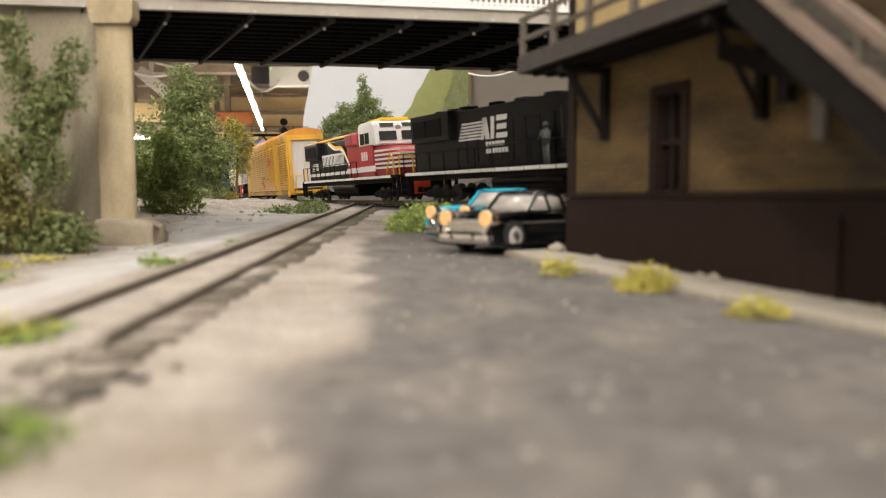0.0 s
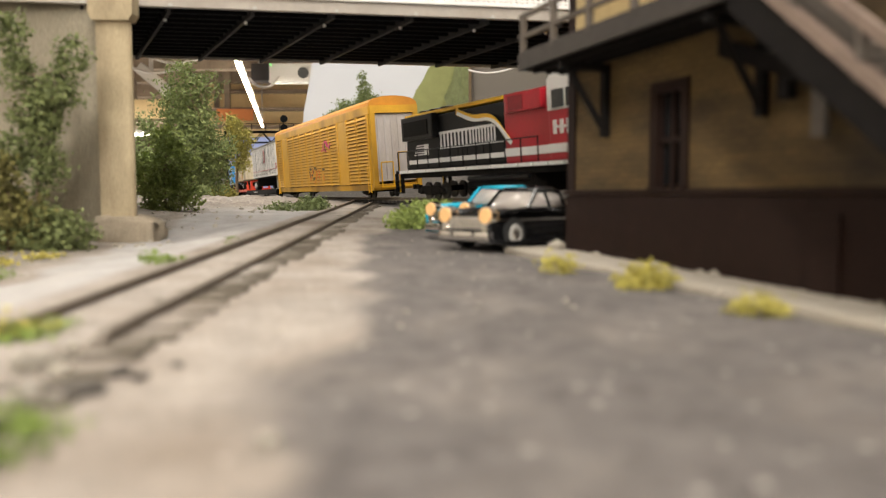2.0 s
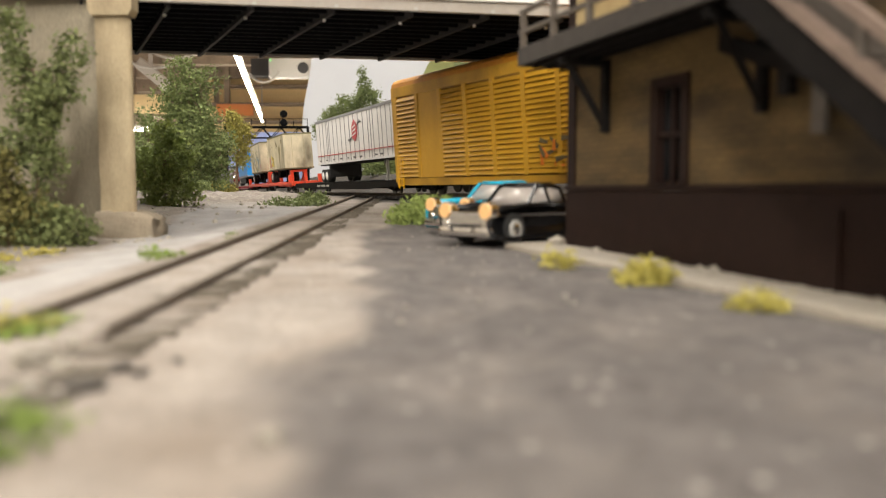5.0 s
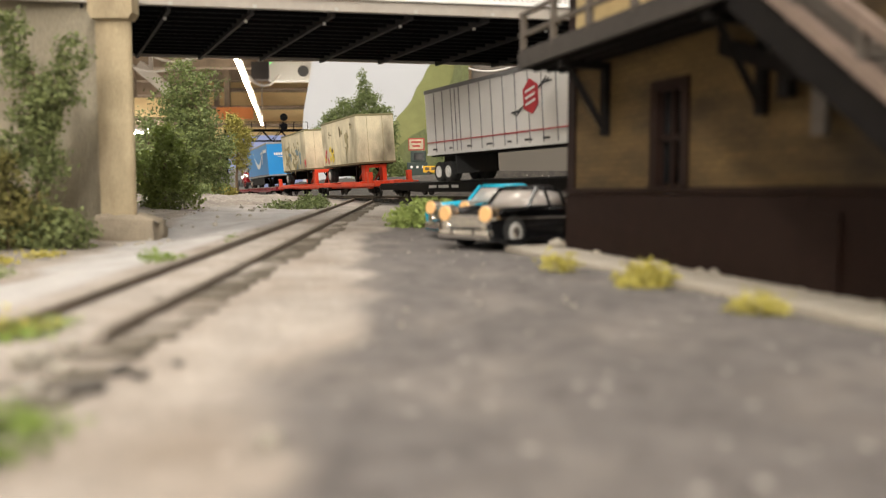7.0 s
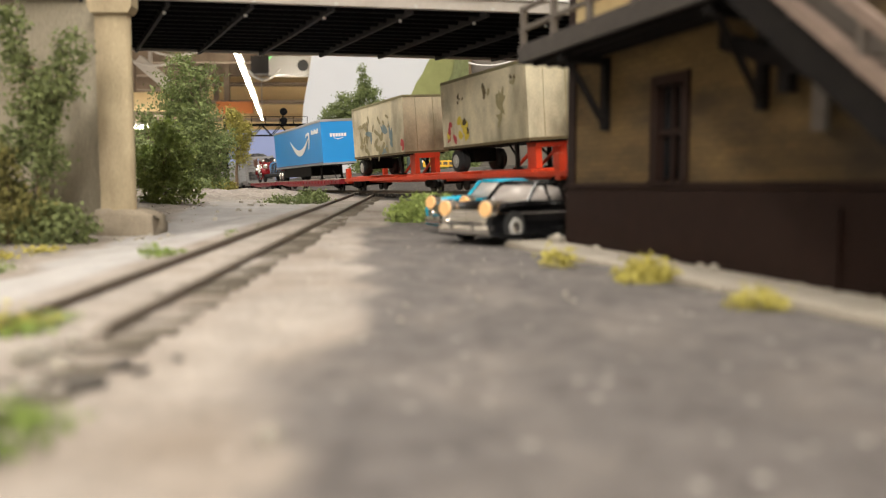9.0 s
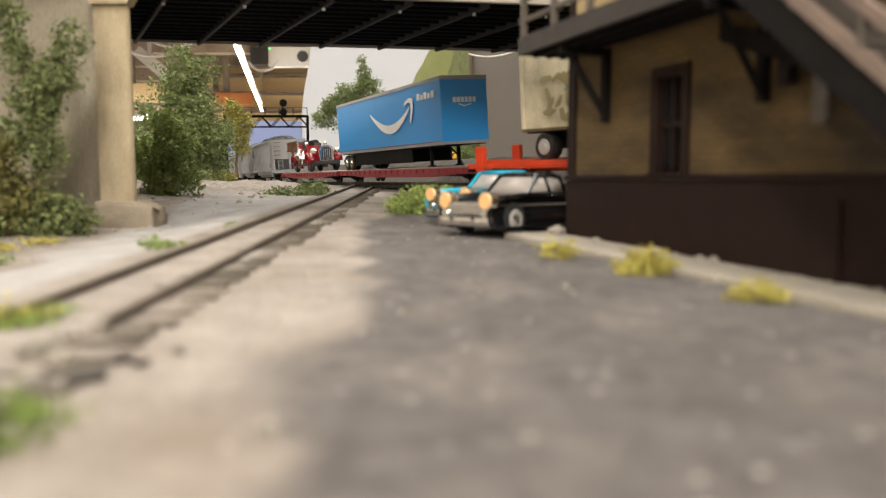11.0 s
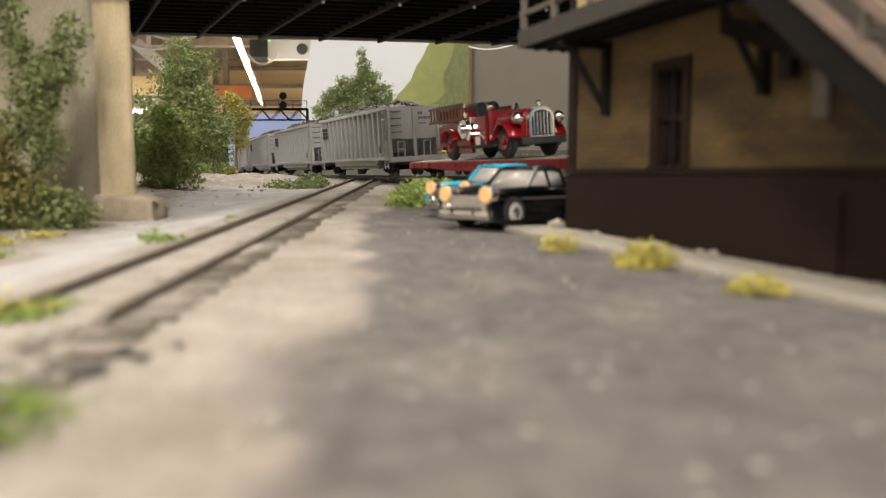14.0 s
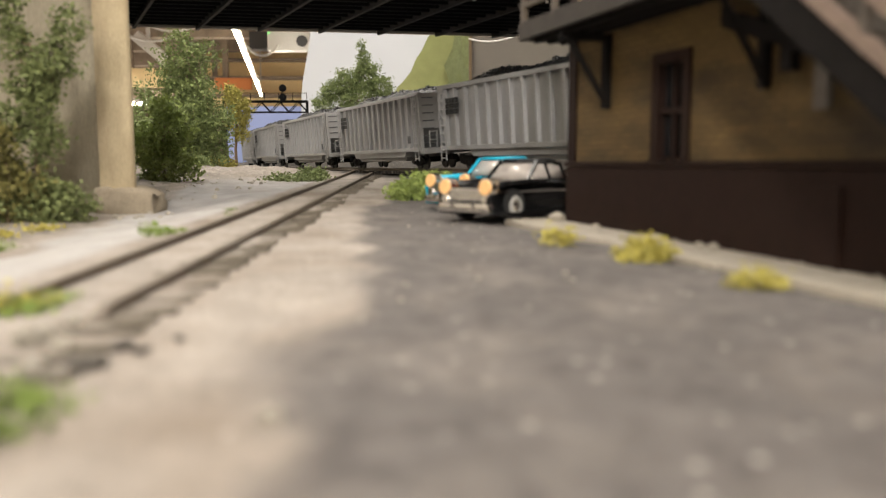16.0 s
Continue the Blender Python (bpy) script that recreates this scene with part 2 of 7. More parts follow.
def ground_z(x, y):
    near = -0.0237 + 0.0227 * min(y, 0.62)
    k = smooth01(0.28, 0.6, y)
    lot = near * (1 - k) - 0.0042 * k
    bed = min(-0.0247 + 0.0325 * y, -0.0042)
    bed -= 0.0042 * smooth01(-0.082, -0.112, x) * smooth01(0.44, 0.33, y)
    side = smooth01(-0.05, -0.005, x)
    z = bed * (1 - side) + lot * side
    if y > 0.66:                                        # bank behind the main line
        right = x - (on_main_x(y) + 0.05)
        z += 0.024 * smooth01(0.0, 0.08, right)
    out = max(smooth01(0.17, 0.23, x), smooth01(0.07, 0.11, x) * smooth01(0.255, 0.28, y))   # level bed behind the station
    return EYE + (z * (1 - out) - 0.0042 * out if y < 0.62 else z)


def on_main_x(y):
    if y > 1.11:
        return -0.281 - 0.331 * (y - 1.11)
    return 0.0418 - 0.455 * (y - 0.4) + 0.03 * max(0.0, y - 0.8)


RAIL = EYE - 0.0015              # rail head of the main line
SPEED = 0.125                    # of the train
BANK = 4.0


def main_heading(s):
    """The heading of the main line, away from the lens, s metres behind the reference."""
    if s > 0.78:
        s = 0.78
    if s >= 0:
        return -0.4283 - 0.0806 * s + 0.5636 * s * s / 2
    return max(-0.4283 + s / 0.36, -1.62)


def make_line():
    pts, step = {}, 0.004
    x, y = 0.0246 + 0.0185 * 0.9097, 0.3938 + 0.0185 * 0.4153
    pts[0] = (x, y)
    for k in range(0, 800):
        h = main_heading((k + 0.5) * step)
        x, y = x + math.sin(h) * step, y + math.cos(h) * step
        pts[k + 1] = (x, y)
    x, y = pts[0]
    for k in range(0, -620, -1):
        h = main_heading((k - 0.5) * step)
        x, y = x - math.sin(h) * step, y - math.cos(h) * step
        pts[k - 1] = (x, y)
    return pts, step


LINE, STEP = make_line()


def on_line(s):
    k = s / STEP
    a = math.floor(k)
    (x0, y0), (x1, y1) = LINE[a], LINE[a + 1]
    return Vector((x0 + (x1 - x0) * (k - a), y0 + (y1 - y0) * (k - a), RAIL))


def car_pose(front, rear, t):
    """Pose of a car whose ends are at those distances at the start: x forward, y to its left, z up."""
    a = on_line(front + 0.2 * (rear - front) - SPEED * t)
    b = on_line(rear - 0.2 * (rear - front) - SPEED * t)
    d = a - b
    ang = math.atan2(d.y, d.x)
    return Matrix.Translation((a + b) / 2) @ Matrix.Rotation(ang, 4, "Z") @ Matrix.Rotation(radians(BANK), 4, "X")


MOVING = []


def car(name, front, rear, label, category, group="", lift=0.0, at=0.0):
    ob = thing(name, car_pose(front, rear, 0), label, category, group)
    MOVING.append((ob, front, rear, Matrix.Translation((at, 0, lift))))
    return ob


# ---- ground and tracks ----
def lot_edge(y):
    pts = ((0.0, -0.0125), (0.057, -0.0135), (0.09, -0.0205), (0.107, -0.0145), (0.146, -0.0155), (0.22, -0.024), (0.293, -0.031), (0.36, -0.024), (0.42, 0.0))
    for (a, u), (b, v) in zip(pts, pts[1:]):
        if y <= b:
            return u + (v - u) * (y - a) / (b - a)
    return 0.03 + y


def build_ground():
    xs = np.concatenate([np.linspace(-1.6, -0.32, 16), np.arange(-0.30, 0.16, 0.0016), np.linspace(0.18, 2.7, 30)])
    ys = np.concatenate([np.linspace(-0.5, 0.01, 6), np.arange(0.02, 0.72, 0.0022), np.arange(0.73, 1.4, 0.015), np.linspace(1.45, 3.6, 16)])
    verts, asphalt, road, soil, bed = [], [], [], [], []
    for y in ys:
        for x in xs:
            n1 = noise.noise((x * 60, y * 60, 1.3))
            n2 = noise.noise((x * 260, y * 260, 4.1))
            n3 = noise.noise((x * 700, y * 500, 8.1))
            z = ground_z(x, y)
            if -0.05 > x > -0.073 and y < 0.6:
                z += 0.0001 * n2
            else:
                z += 0.0006 * n1 + 0.00035 * n2
            left = smooth01(-0.16, -0.2, x) if y < 0.5 else 0
            z += 0.004 * left
            far = smooth01(0.42, 0.6, y) * smooth01(-0.1, -0.16, x)     # rough bank beside the trees
            z += far * (0.0015 + 0.003 * n1 + 0.0022 * n2)
            near_main = abs(x - on_main_x(y)) < 0.028 and y > 0.34
            if near_main:
                z = min(z, RAIL - 0.0026)
            verts.append((x, y, z))
            e = lot_edge(y) + (0.006 + 0.005 * min(1, y * 3)) * n1 * 0.7 + 0.0032 * n2 + 0.0012 * n3
            asphalt.append(min(1.0, smooth01(-0.003, 0.005, x - e) * (1.0 + 0.35 * n1 + 0.2 * n2)))
            r = smooth01(-0.001, 0.004, -0.077 + 0.002 * n2 - x) * smooth01(-0.001, 0.006, x + 0.112 + 0.12 * (y - 0.18) + 0.006 * n1)
            road.append(r * (1 - smooth01(0.42, 0.55, y)) * (0.85 + 0.3 * n1))
            # ground by the main line darkened as the shade under and behind the train
            bal = smooth01(0.040, 0.022, abs(x - on_main_x(y)) + 0.006 * n2) * smooth01(0.33, 0.4, y)
            bed.append(max(bal, 0.95 * smooth01(0.012, 0.03, x - on_main_x(y) + 0.006 * n1) * smooth01(0.36, 0.42, y)))
            soil.append(max(0.0, min(1.0, (0.7 * smooth01(-0.112, -0.135, x) * smooth01(0.36, 0.3, y) + 0.22 * smooth01(0.4, 0.55, y)) * (0.5 + 1.3 * n1 + 1.6 * n2))))
    w, h = len(xs), len(ys)
    faces = [(j * w + i, j * w + i + 1, (j + 1) * w + i + 1, (j + 1) * w + i) for j in range(h - 1) for i in range(w - 1)]
    me = bpy.data.meshes.new("ground")
    me.from_pydata(verts, [], faces)
    for name, vals in (("asphalt", asphalt), ("road", road), ("soil", soil), ("bed", bed)):
        me.attributes.new(name, "FLOAT", "POINT").data.foreach_set("value", np.array(vals, dtype=np.float32))
    for p in me.polygons:
        p.use_smooth = True
    me.materials.append(ground_material())
    return tagged(new("ground", me), "sandy layout ground with a worn grey asphalt lot", "ground", kind="structure")


def ground_material():
    m = mat("layout_ground", (0.27, 0.238, 0.208), 0.95, vary=0.4, scale=90, fine=700, bump=0.0006, dirt=(0.15, 0.115, 0.085), dirt_amount=0.8, dirt_scale=40)
    nt = m.node_tree
    b = nt.nodes["Principled BSDF"]
    base = b.inputs["Base Color"].links[0].from_socket
    tc = nt.nodes.new("ShaderNodeTexCoord")
    speck = nt.nodes.new("ShaderNodeTexVoronoi")
    speck.inputs["Scale"].default_value = 170
    nt.links.new(tc.outputs["Object"], speck.inputs[0])
    # the near-black bed colours carry the painted shade below the train
    for name, c1, c2, sc in (("road", (0.29, 0.28, 0.275), (0.39, 0.375, 0.365), 70), ("asphalt", (0.064, 0.056, 0.053), (0.112, 0.1, 0.094), 210),
                             ("soil", (0.07, 0.06, 0.05), (0.21, 0.185, 0.15), 220), ("bed", (0.012, 0.01, 0.009), (0.05, 0.042, 0.033), 260)):
        at = nt.nodes.new("ShaderNodeAttribute")
        at.attribute_name = name
        n = nt.nodes.new("ShaderNodeTexNoise")
        n.inputs["Scale"].default_value, n.inputs["Detail"].default_value, n.inputs["Roughness"].default_value = sc, 9, 0.65
        nt.links.new(tc.outputs["Object"], n.inputs[0])
        ramp = nt.nodes.new("ShaderNodeMapRange")
        ramp.inputs[1].default_value, ramp.inputs[2].default_value = 0.36, 0.64
        nt.links.new(n.outputs[0], ramp.inputs[0])
        c = nt.nodes.new("ShaderNodeMix")
        c.data_type = "RGBA"
        c.inputs[6].default_value, c.inputs[7].default_value = (*c1, 1), (*c2, 1)
        nt.links.new(ramp.outputs[0], c.inputs[0])
        mx = nt.nodes.new("ShaderNodeMix")
        mx.data_type = "RGBA"
        nt.links.new(at.outputs["Fac"], mx.inputs[0])
        nt.links.new(base, mx.inputs[6])
        nt.links.new(c.outputs[2], mx.inputs[7])
        base = mx.outputs[2]
    # scattered pale grains
    lt = nt.nodes.new("ShaderNodeMapRange")
    lt.inputs[1].default_value, lt.inputs[2].default_value, lt.inputs[3].default_value, lt.inputs[4].default_value = 0.06, 0.13, 0.75, 0.0
    nt.links.new(speck.outputs["Distance"], lt.inputs[0])
    mx = nt.nodes.new("ShaderNodeMix")
    mx.data_type = "RGBA"
    mx.inputs[7].default_value = (0.4, 0.37, 0.335, 1)
    nt.links.new(lt.outputs[0], mx.inputs[0]), nt.links.new(base, mx.inputs[6])
    nt.links.new(mx.outputs[2], b.inputs["Base Color"])
    return m


build_ground()


def siding_x(y):
    return -0.061 + 0.0036 * (0.6 - y) / 0.48


def build_siding():
    tr = thing("siding_track", pose(0, 0, 0), "weathered siding track sunk in pale sandy ground", "track", kind="structure")
    for sgn in (-1, 1):
        bm = bmesh.new()
        prof = [(-0.0013, 0), (0.0013, 0), (0.0006, 0.0007), (0.0009, 0.0013), (0.0009, 0.0021), (-0.0009, 0.0021), (-0.0009, 0.0013), (-0.0006, 0.0007)]
        rings = []
        for k in range(58):
            y = 0.03 + k * 0.01
            if y > 0.60 - 0.012 * sgn:
                break
            x = siding_x(y) + sgn * 0.0085
            z = ground_z(x, y) - 0.0004 - (0.0030 * smooth01(0.110, 0.098, y) if sgn > 0 else 0.0)
            rings.append([bm.verts.new((x + u, y, z + v)) for u, v in prof])
        for r0, r1 in zip(rings, rings[1:]):
            for i in range(8):
                bm.faces.new((r0[i], r0[(i + 1) % 8], r1[(i + 1) % 8], r1[i]))
        part("rail", bm, M_RAIL, tr)
    me = mesh_of("tie", boxes((-0.0145, -0.0012, -0.0012, 0.0145, 0.0012, 0.00035)), M_TIE)
    for k in range(84):
        y = 0.04 + k * 0.0066
        ob = new("tie", me)
        ob.parent = tr
        ob.matrix_basis = pose(siding_x(y) + 0.0022 + random.uniform(-0.001, 0.002), y, ground_z(siding_x(y), y) + random.uniform(-0.0008, -0.0003), 0, -3.6, random.uniform(-3, 3))


def build_main():
    tr = thing("main_track", pose(0, 0, 0), "main line track on a slight curve, its bed darkened for shade", "track", kind="structure")
    for off, zz in ((-0.00825, -0.0), (0.00825, 0.0)):
        bm = bmesh.new()
        rings = []
        prof = [(-0.0009, -0.0021), (0.0009, -0.0021), (0.0004, -0.0014), (0.0007, -0.0008), (0.0007, 0), (-0.0007, 0), (-0.0007, -0.0008), (-0.0004, -0.0014)]
        for k in range(-235, 150):
            a, b = on_line(k * 0.01), on_line(k * 0.01 + 0.004)
            n = (b - a).normalized().cross(Vector((0, 0, 1)))
            rings.append([bm.verts.new(a + n * (off + u) + Vector((0, 0, v))) for u, v in prof])
        for r0, r1 in zip(rings, rings[1:]):
            for i in range(8):
                bm.faces.new((r0[i], r0[(i + 1) % 8], r1[(i + 1) % 8], r1[i]))
        part("rail", bm, M_RAIL, tr)
    me = mesh_of("tie", boxes((-0.0145, -0.0014, -0.0018, 0.0145, 0.0014, 0.0)), M_TIEDK)
    for k in range(-120, 150):
        a, b = on_line(k * 0.0072), on_line(k * 0.0072 + 0.004)
        d = b - a
        ob = new("tie", me)
        ob.parent = tr
        ob.matrix_basis = Matrix.Translation(a + Vector((0, 0, -0.0021))) @ Matrix.Rotation(math.atan2(d.y, d.x) + math.pi / 2, 4, "Z")


build_siding()
build_main()


# ---- bridge and abutment ----
BR = Matrix.Translation((-0.126, 0.3205, EYE + 0.0776)) @ Matrix.Rotation(radians(9), 4, "Z")


def build_bridge():
    br = thing("road_bridge", BR, "black steel road bridge with a pale fascia and white railing", "bridge")
    part("deck", boxes((-0.06, 0.001, 0.0035, 0.42, 0.126, 0.0075)), M_STEEL, br)
    for y in (0.0, 0.1245):
        part("fascia", boxes((-0.06, y, 0.0, 0.42, y + 0.0025, 0.0048, 0.0003)), M_FASCIA, br, "pale painted fascia girder")
    part("kerb", boxes((-0.06, -0.0016, 0.0049, 0.42, 0.004, 0.0068, 0.0003)), M_WHITE, br, "white painted deck edge")
    me = mesh_of("stringer", boxes((-0.058, -0.0009, -0.0002, 0.418, 0.0009, 0.0036)), M_STEEL)
    for k in range(12):
        ob = new("stringer", me)
        ob.parent = br
        ob.matrix_basis = pose(0, 0.0105 + 0.0095 * k, 0)
    me = mesh_of("crossbeam", boxes((-0.0008, 0.004, -0.0016, 0.0008, 0.1295, 0.003, 0.0002)), M_RIB)
    for k in range(14):
        ob = new("crossbeam", me)
        ob.parent = br
        ob.matrix_basis = pose(-0.0203 + 0.034 * k, 0, 0, 0, 0, 18.4)
    bm = bmesh.new()
    cyl(bm, (0, 0.0165, -0.0026), (0, 0.0165, -0.0014), 0.0007, 8)
    bolt = mesh_of("bolt", bm, M_WHITE)
    for k in range(14):
        ob = new("bolt", bolt)
        ob.parent = br
        ob.matrix_basis = pose(-0.0203 + 0.034 * k, 0, 0, 0, 0, 18.4)
    stub = mesh_of("rivet_plate", boxes((-0.0007, -0.0004, 0.0002, 0.0007, 0.0001, 0.0016)), M_GREYBOX)
    for k in range(14):
        ob = new("rivet_plate", stub)
        ob.parent = br
        ob.matrix_basis = pose(-0.0203 + 0.034 * k, -0.0001, -0.0002)
    part("handrail", boxes((-0.06, 0.0004, 0.0188, 0.42, 0.0018, 0.02)), M_WHITE, br, "white handrail")
    part("bottom_rail", boxes((-0.06, 0.0006, 0.0078, 0.42, 0.0016, 0.0086)), M_WHITE, br, "white lower rail")
    bal = mesh_of("baluster", boxes((-0.00045, 0.0007, 0.0069, 0.00045, 0.0015, 0.0189)), M_WHITE)
    for k in range(190):
        ob = new("baluster", bal)
        ob.parent = br
        ob.matrix_basis = pose(-0.058 + 0.0025 * k, 0, 0)


def build_abutment():
    ab = thing("bridge_abutment", pose(0, 0, 0), "stained beige concrete bridge abutment with a corner pilaster", "abutment", kind="structure")
    z0, z1 = EYE - 0.03, EYE + 0.0758
    bm = bmesh.new()
    prism(bm, [(-0.136, 0.3215), (-0.1345, 0.33), (-0.198, 0.452), (-0.7, 0.452), (-0.7, 0.30)], z0, z1 + 0.004, "z")
    part("wall", bm, M_CONC2, ab, "grey stained concrete wall")
    bm = bmesh.new()
    prism(bm, [(-0.1398, 0.3135), (-0.1262, 0.3135), (-0.1256, 0.3150), (-0.1330, 0.334), (-0.1410, 0.334)], EYE - 0.010, EYE + 0.0708, "z")
    bmesh.ops.bevel(bm, geom=bm.edges[:], offset=0.0004, segments=2, affect="EDGES")
    part("pilaster", bm, M_CONC, ab, "beige concrete pilaster with chipped edges")
    bm = bmesh.new()
    prism(bm, [(-0.0075, 0), (0.0072, 0), (0.0088, 0.0025), (0.0088, 0.0095), (-0.009, 0.0095), (-0.009, 0.0025)], 0.311, 0.318, "y")
    bmesh.ops.translate(bm, verts=bm.verts[:], vec=(-0.1325, 0, EYE + 0.0698))
    part("capital", bm, M_CONC, ab)
    bm = bmesh.new()
    box(bm, -0.140, 0.3085, EYE - 0.03, -0.1165, 0.322, EYE - 0.0085)
    bmesh.ops.subdivide_edges(bm, edges=bm.edges[:], cuts=7, use_grid_fill=True)
    for v in bm.verts:
        v.co += Vector((noise.noise(v.co * 260), noise.noise(v.co * 260 + Vector((9, 0, 0))), noise.noise(v.co * 260 + Vector((0, 9, 0))))) * 0.0016
        if v.co.z > EYE - 0.0105 and v.co.x > -0.121:
            v.co.z -= 0.003 * (v.co.x + 0.121) / 0.005
    part("plinth", bm, M_FOOT, ab, "crumbling stone plinth", smooth=True)


build_bridge()
build_abutment()


# ---- foliage ----
def leaf_mesh(name, blobs, count, size, material, seed, shell=0.55, flat=0.0):
    rng = np.random.default_rng(seed)
    vol = np.array([(b[3] * b[4] * b[5]) ** 0.75 for b in blobs])
    pick = rng.choice(len(blobs), count, p=vol / vol.sum())
    B = np.array(blobs)[pick]
    d = rng.normal(size=(count, 3))
    d /= np.linalg.norm(d, axis=1)[:, None]
    rad = shell + (1 - shell) * rng.random(count) ** 0.6
    rough = 1 + 0.22 * np.sin(d[:, 0] * 7 + pick) * np.sin(d[:, 1] * 6 + 2 * pick) + 0.18 * np.sin(d[:, 2] * 9 + pick)
    # leaves gather in small sprays
    c = B[:, :3] + d * B[:, 3:] * (rad * rough)[:, None]
    k = max(1, count // 9)
    seeds = c[rng.integers(0, count, k)]
    own = rng.integers(0, k, count)
    c = seeds[own] + rng.normal(size=(count, 3)) * size * 1.7
    u = rng.normal(size=(count, 3))
    u /= np.linalg.norm(u, axis=1)[:, None]
    w = np.cross(u, rng.normal(size=(count, 3)))
    w /= np.linalg.norm(w, axis=1)[:, None]
    s = size * (0.5 + rng.random(count))[:, None]
    P = np.stack([c - u * s, c + w * s * 0.55, c + u * s, c - w * s * 0.55], 1).reshape(-1, 3)
    me = bpy.data.meshes.new(name)
    me.from_pydata(P.tolist(), [], [(4 * i, 4 * i + 1, 4 * i + 2, 4 * i + 3) for i in range(count)])
    me.materials.append(material)
    return me


def plant(name, x, y, blobs, count, size, material, seed, label, category, group="", trunk=0.0, lean=0.0, dz=0.0, limbs=6, crown="crown", bark=True):
    """A plant on the ground: a tapered trunk, limbs to the clumps and a crown of many leaves; blobs are given over its foot."""
    ob = thing(name, pose(x, y, ground_z(x, y) + dz - 0.0006), label, category, group)
    rng = random.Random(seed)
    if trunk:
        bm = bmesh.new()
        top = max(b[2] for b in blobs) * 0.8
        last, pieces = Vector((0, 0, -0.001)), 6
        for k in range(pieces):
            nxt = Vector((lean * (k + 1) / pieces + rng.uniform(-1, 1) * trunk * 0.8, rng.uniform(-1, 1) * trunk * 0.8, top * (k + 1) / pieces))
            cyl(bm, last, nxt, trunk * (1 - 0.13 * k), 8, trunk * (1 - 0.13 * (k + 1)))
            if k > 0:
                for b in rng.sample(list(blobs), min(2, len(blobs))):
                    cyl(bm, nxt, nxt + (Vector(b[:3]) - nxt) * 0.8, trunk * 0.35, 5, trunk * 0.1)
            last = nxt
        part("trunk", bm, M_BARK, ob, "bare brown trunk")
    c = new(crown, leaf_mesh(crown, blobs, count, size, material, seed))
    c.parent = ob
    return ob


def cone_blobs(seed, height, width, n, base=0.15, top=0.35):
    r = random.Random(seed)
    out = []
    for k in range(n):
        h = base + (1 - base) * (k + 0.5) / n
        wide = width * (1 - (1 - top) * max(0, (h - 0.35) / 0.65) ** 1.5)
        a = r.uniform(0, 6.28)
        q = r.uniform(0.2, 0.75) * wide
        s = wide * r.uniform(0.35, 0.55)
        out.append((math.cos(a) * q, math.sin(a) * q, h * height, s, s, min(s, 0.16 * height)))
    return out


# climbing growth on the abutment
IVY = [(0.0, 0, 0.008, 0.009, 0.006, 0.009), (-0.012, 0, 0.012, 0.010, 0.006, 0.012), (0.004, 0, 0.03, 0.007, 0.005, 0.009), (-0.010, 0, 0.036, 0.009, 0.006, 0.008),
       (0.000, 0, 0.050, 0.0085, 0.006, 0.008), (0.008, 0, 0.058, 0.008, 0.005, 0.007), (-0.006, 0, 0.066, 0.006, 0.005, 0.008),
       (0.014, 0, 0.070, 0.006, 0.004, 0.007), (-0.008, 0, 0.080, 0.006, 0.004, 0.007), (0.002, 0, 0.044, 0.006, 0.004, 0.006)]
plant("climbing_shrub", -0.150, 0.285, IVY, 11000, 0.00085, M_IVY, 3, "tall green climbing shrub against a concrete wall", "shrub", trunk=0.0007)
plant("shrub", -0.157, 0.277, [(-0.008, 0, 0.016, 0.012, 0.008, 0.014), (0.003, 0, 0.01, 0.01, 0.007, 0.010), (-0.004, 0, 0.028, 0.008, 0.006, 0.008)], 5200, 0.0009, M_SHRUB, 4,
      "dense olive and yellow shrub at a wall's foot", "shrub", trunk=0.0006)
plant("shrub", -0.142, 0.28, [(0.0, 0, 0.006, 0.013, 0.008, 0.009), (-0.014, 0, 0.004, 0.014, 0.008, 0.008)], 3400, 0.0009, M_IVY, 5, "low dark green shrub at a wall's foot", "shrub", trunk=0.0005)
plant("climbing_shrub", -0.166, 0.27, [(0, 0, 0.083, 0.008, 0.006, 0.006), (-0.008, 0, 0.079, 0.009, 0.006, 0.007), (0.001, 0, 0.05, 0.002, 0.002, 0.03)], 2600, 0.0009, M_IVY, 6,
      "leafy green shoots over a concrete wall", "shrub", trunk=0.0005)
# behind the pilaster
plant("bush", -0.168, 0.466, [(0, 0, 0.012, 0.014, 0.011, 0.012), (0.004, 0, 0.030, 0.013, 0.01, 0.012), (-0.012, 0, 0.022, 0.012, 0.01, 0.014), (0.0, 0, 0.044, 0.009, 0.008, 0.007),
                              (0.016, 0, 0.008, 0.007, 0.006, 0.006), (-0.002, 0, 0.001, 0.012, 0.01, 0.008)], 7500, 0.0011, M_BRIGHTLEAF, 7, "dense green bush beside a bridge abutment", "bush", trunk=0.0008)
plant("tree", -0.252, 0.77, cone_blobs(8, 0.131, 0.044, 44, 0.05, 0.5), 22000, 0.00145, M_LEAFDK, 8, "tall dense dark green tree behind the siding", "tree", "trees", trunk=0.0022)
plant("tree", -0.249, 0.93, [(0, 0, 0.082, 0.012, 0.012, 0.012), (0.006, 0, 0.07, 0.014, 0.012, 0.012), (0.003, 0, 0.055, 0.014, 0.012, 0.01), (-0.004, 0, 0.094, 0.008, 0.008, 0.008),
                             (0.008, 0, 0.04, 0.01, 0.01, 0.006)], 5600, 0.0013, M_LEAFYE, 9, "small yellow-green tree with a bare trunk", "tree", "trees", trunk=0.0022, lean=0.002)
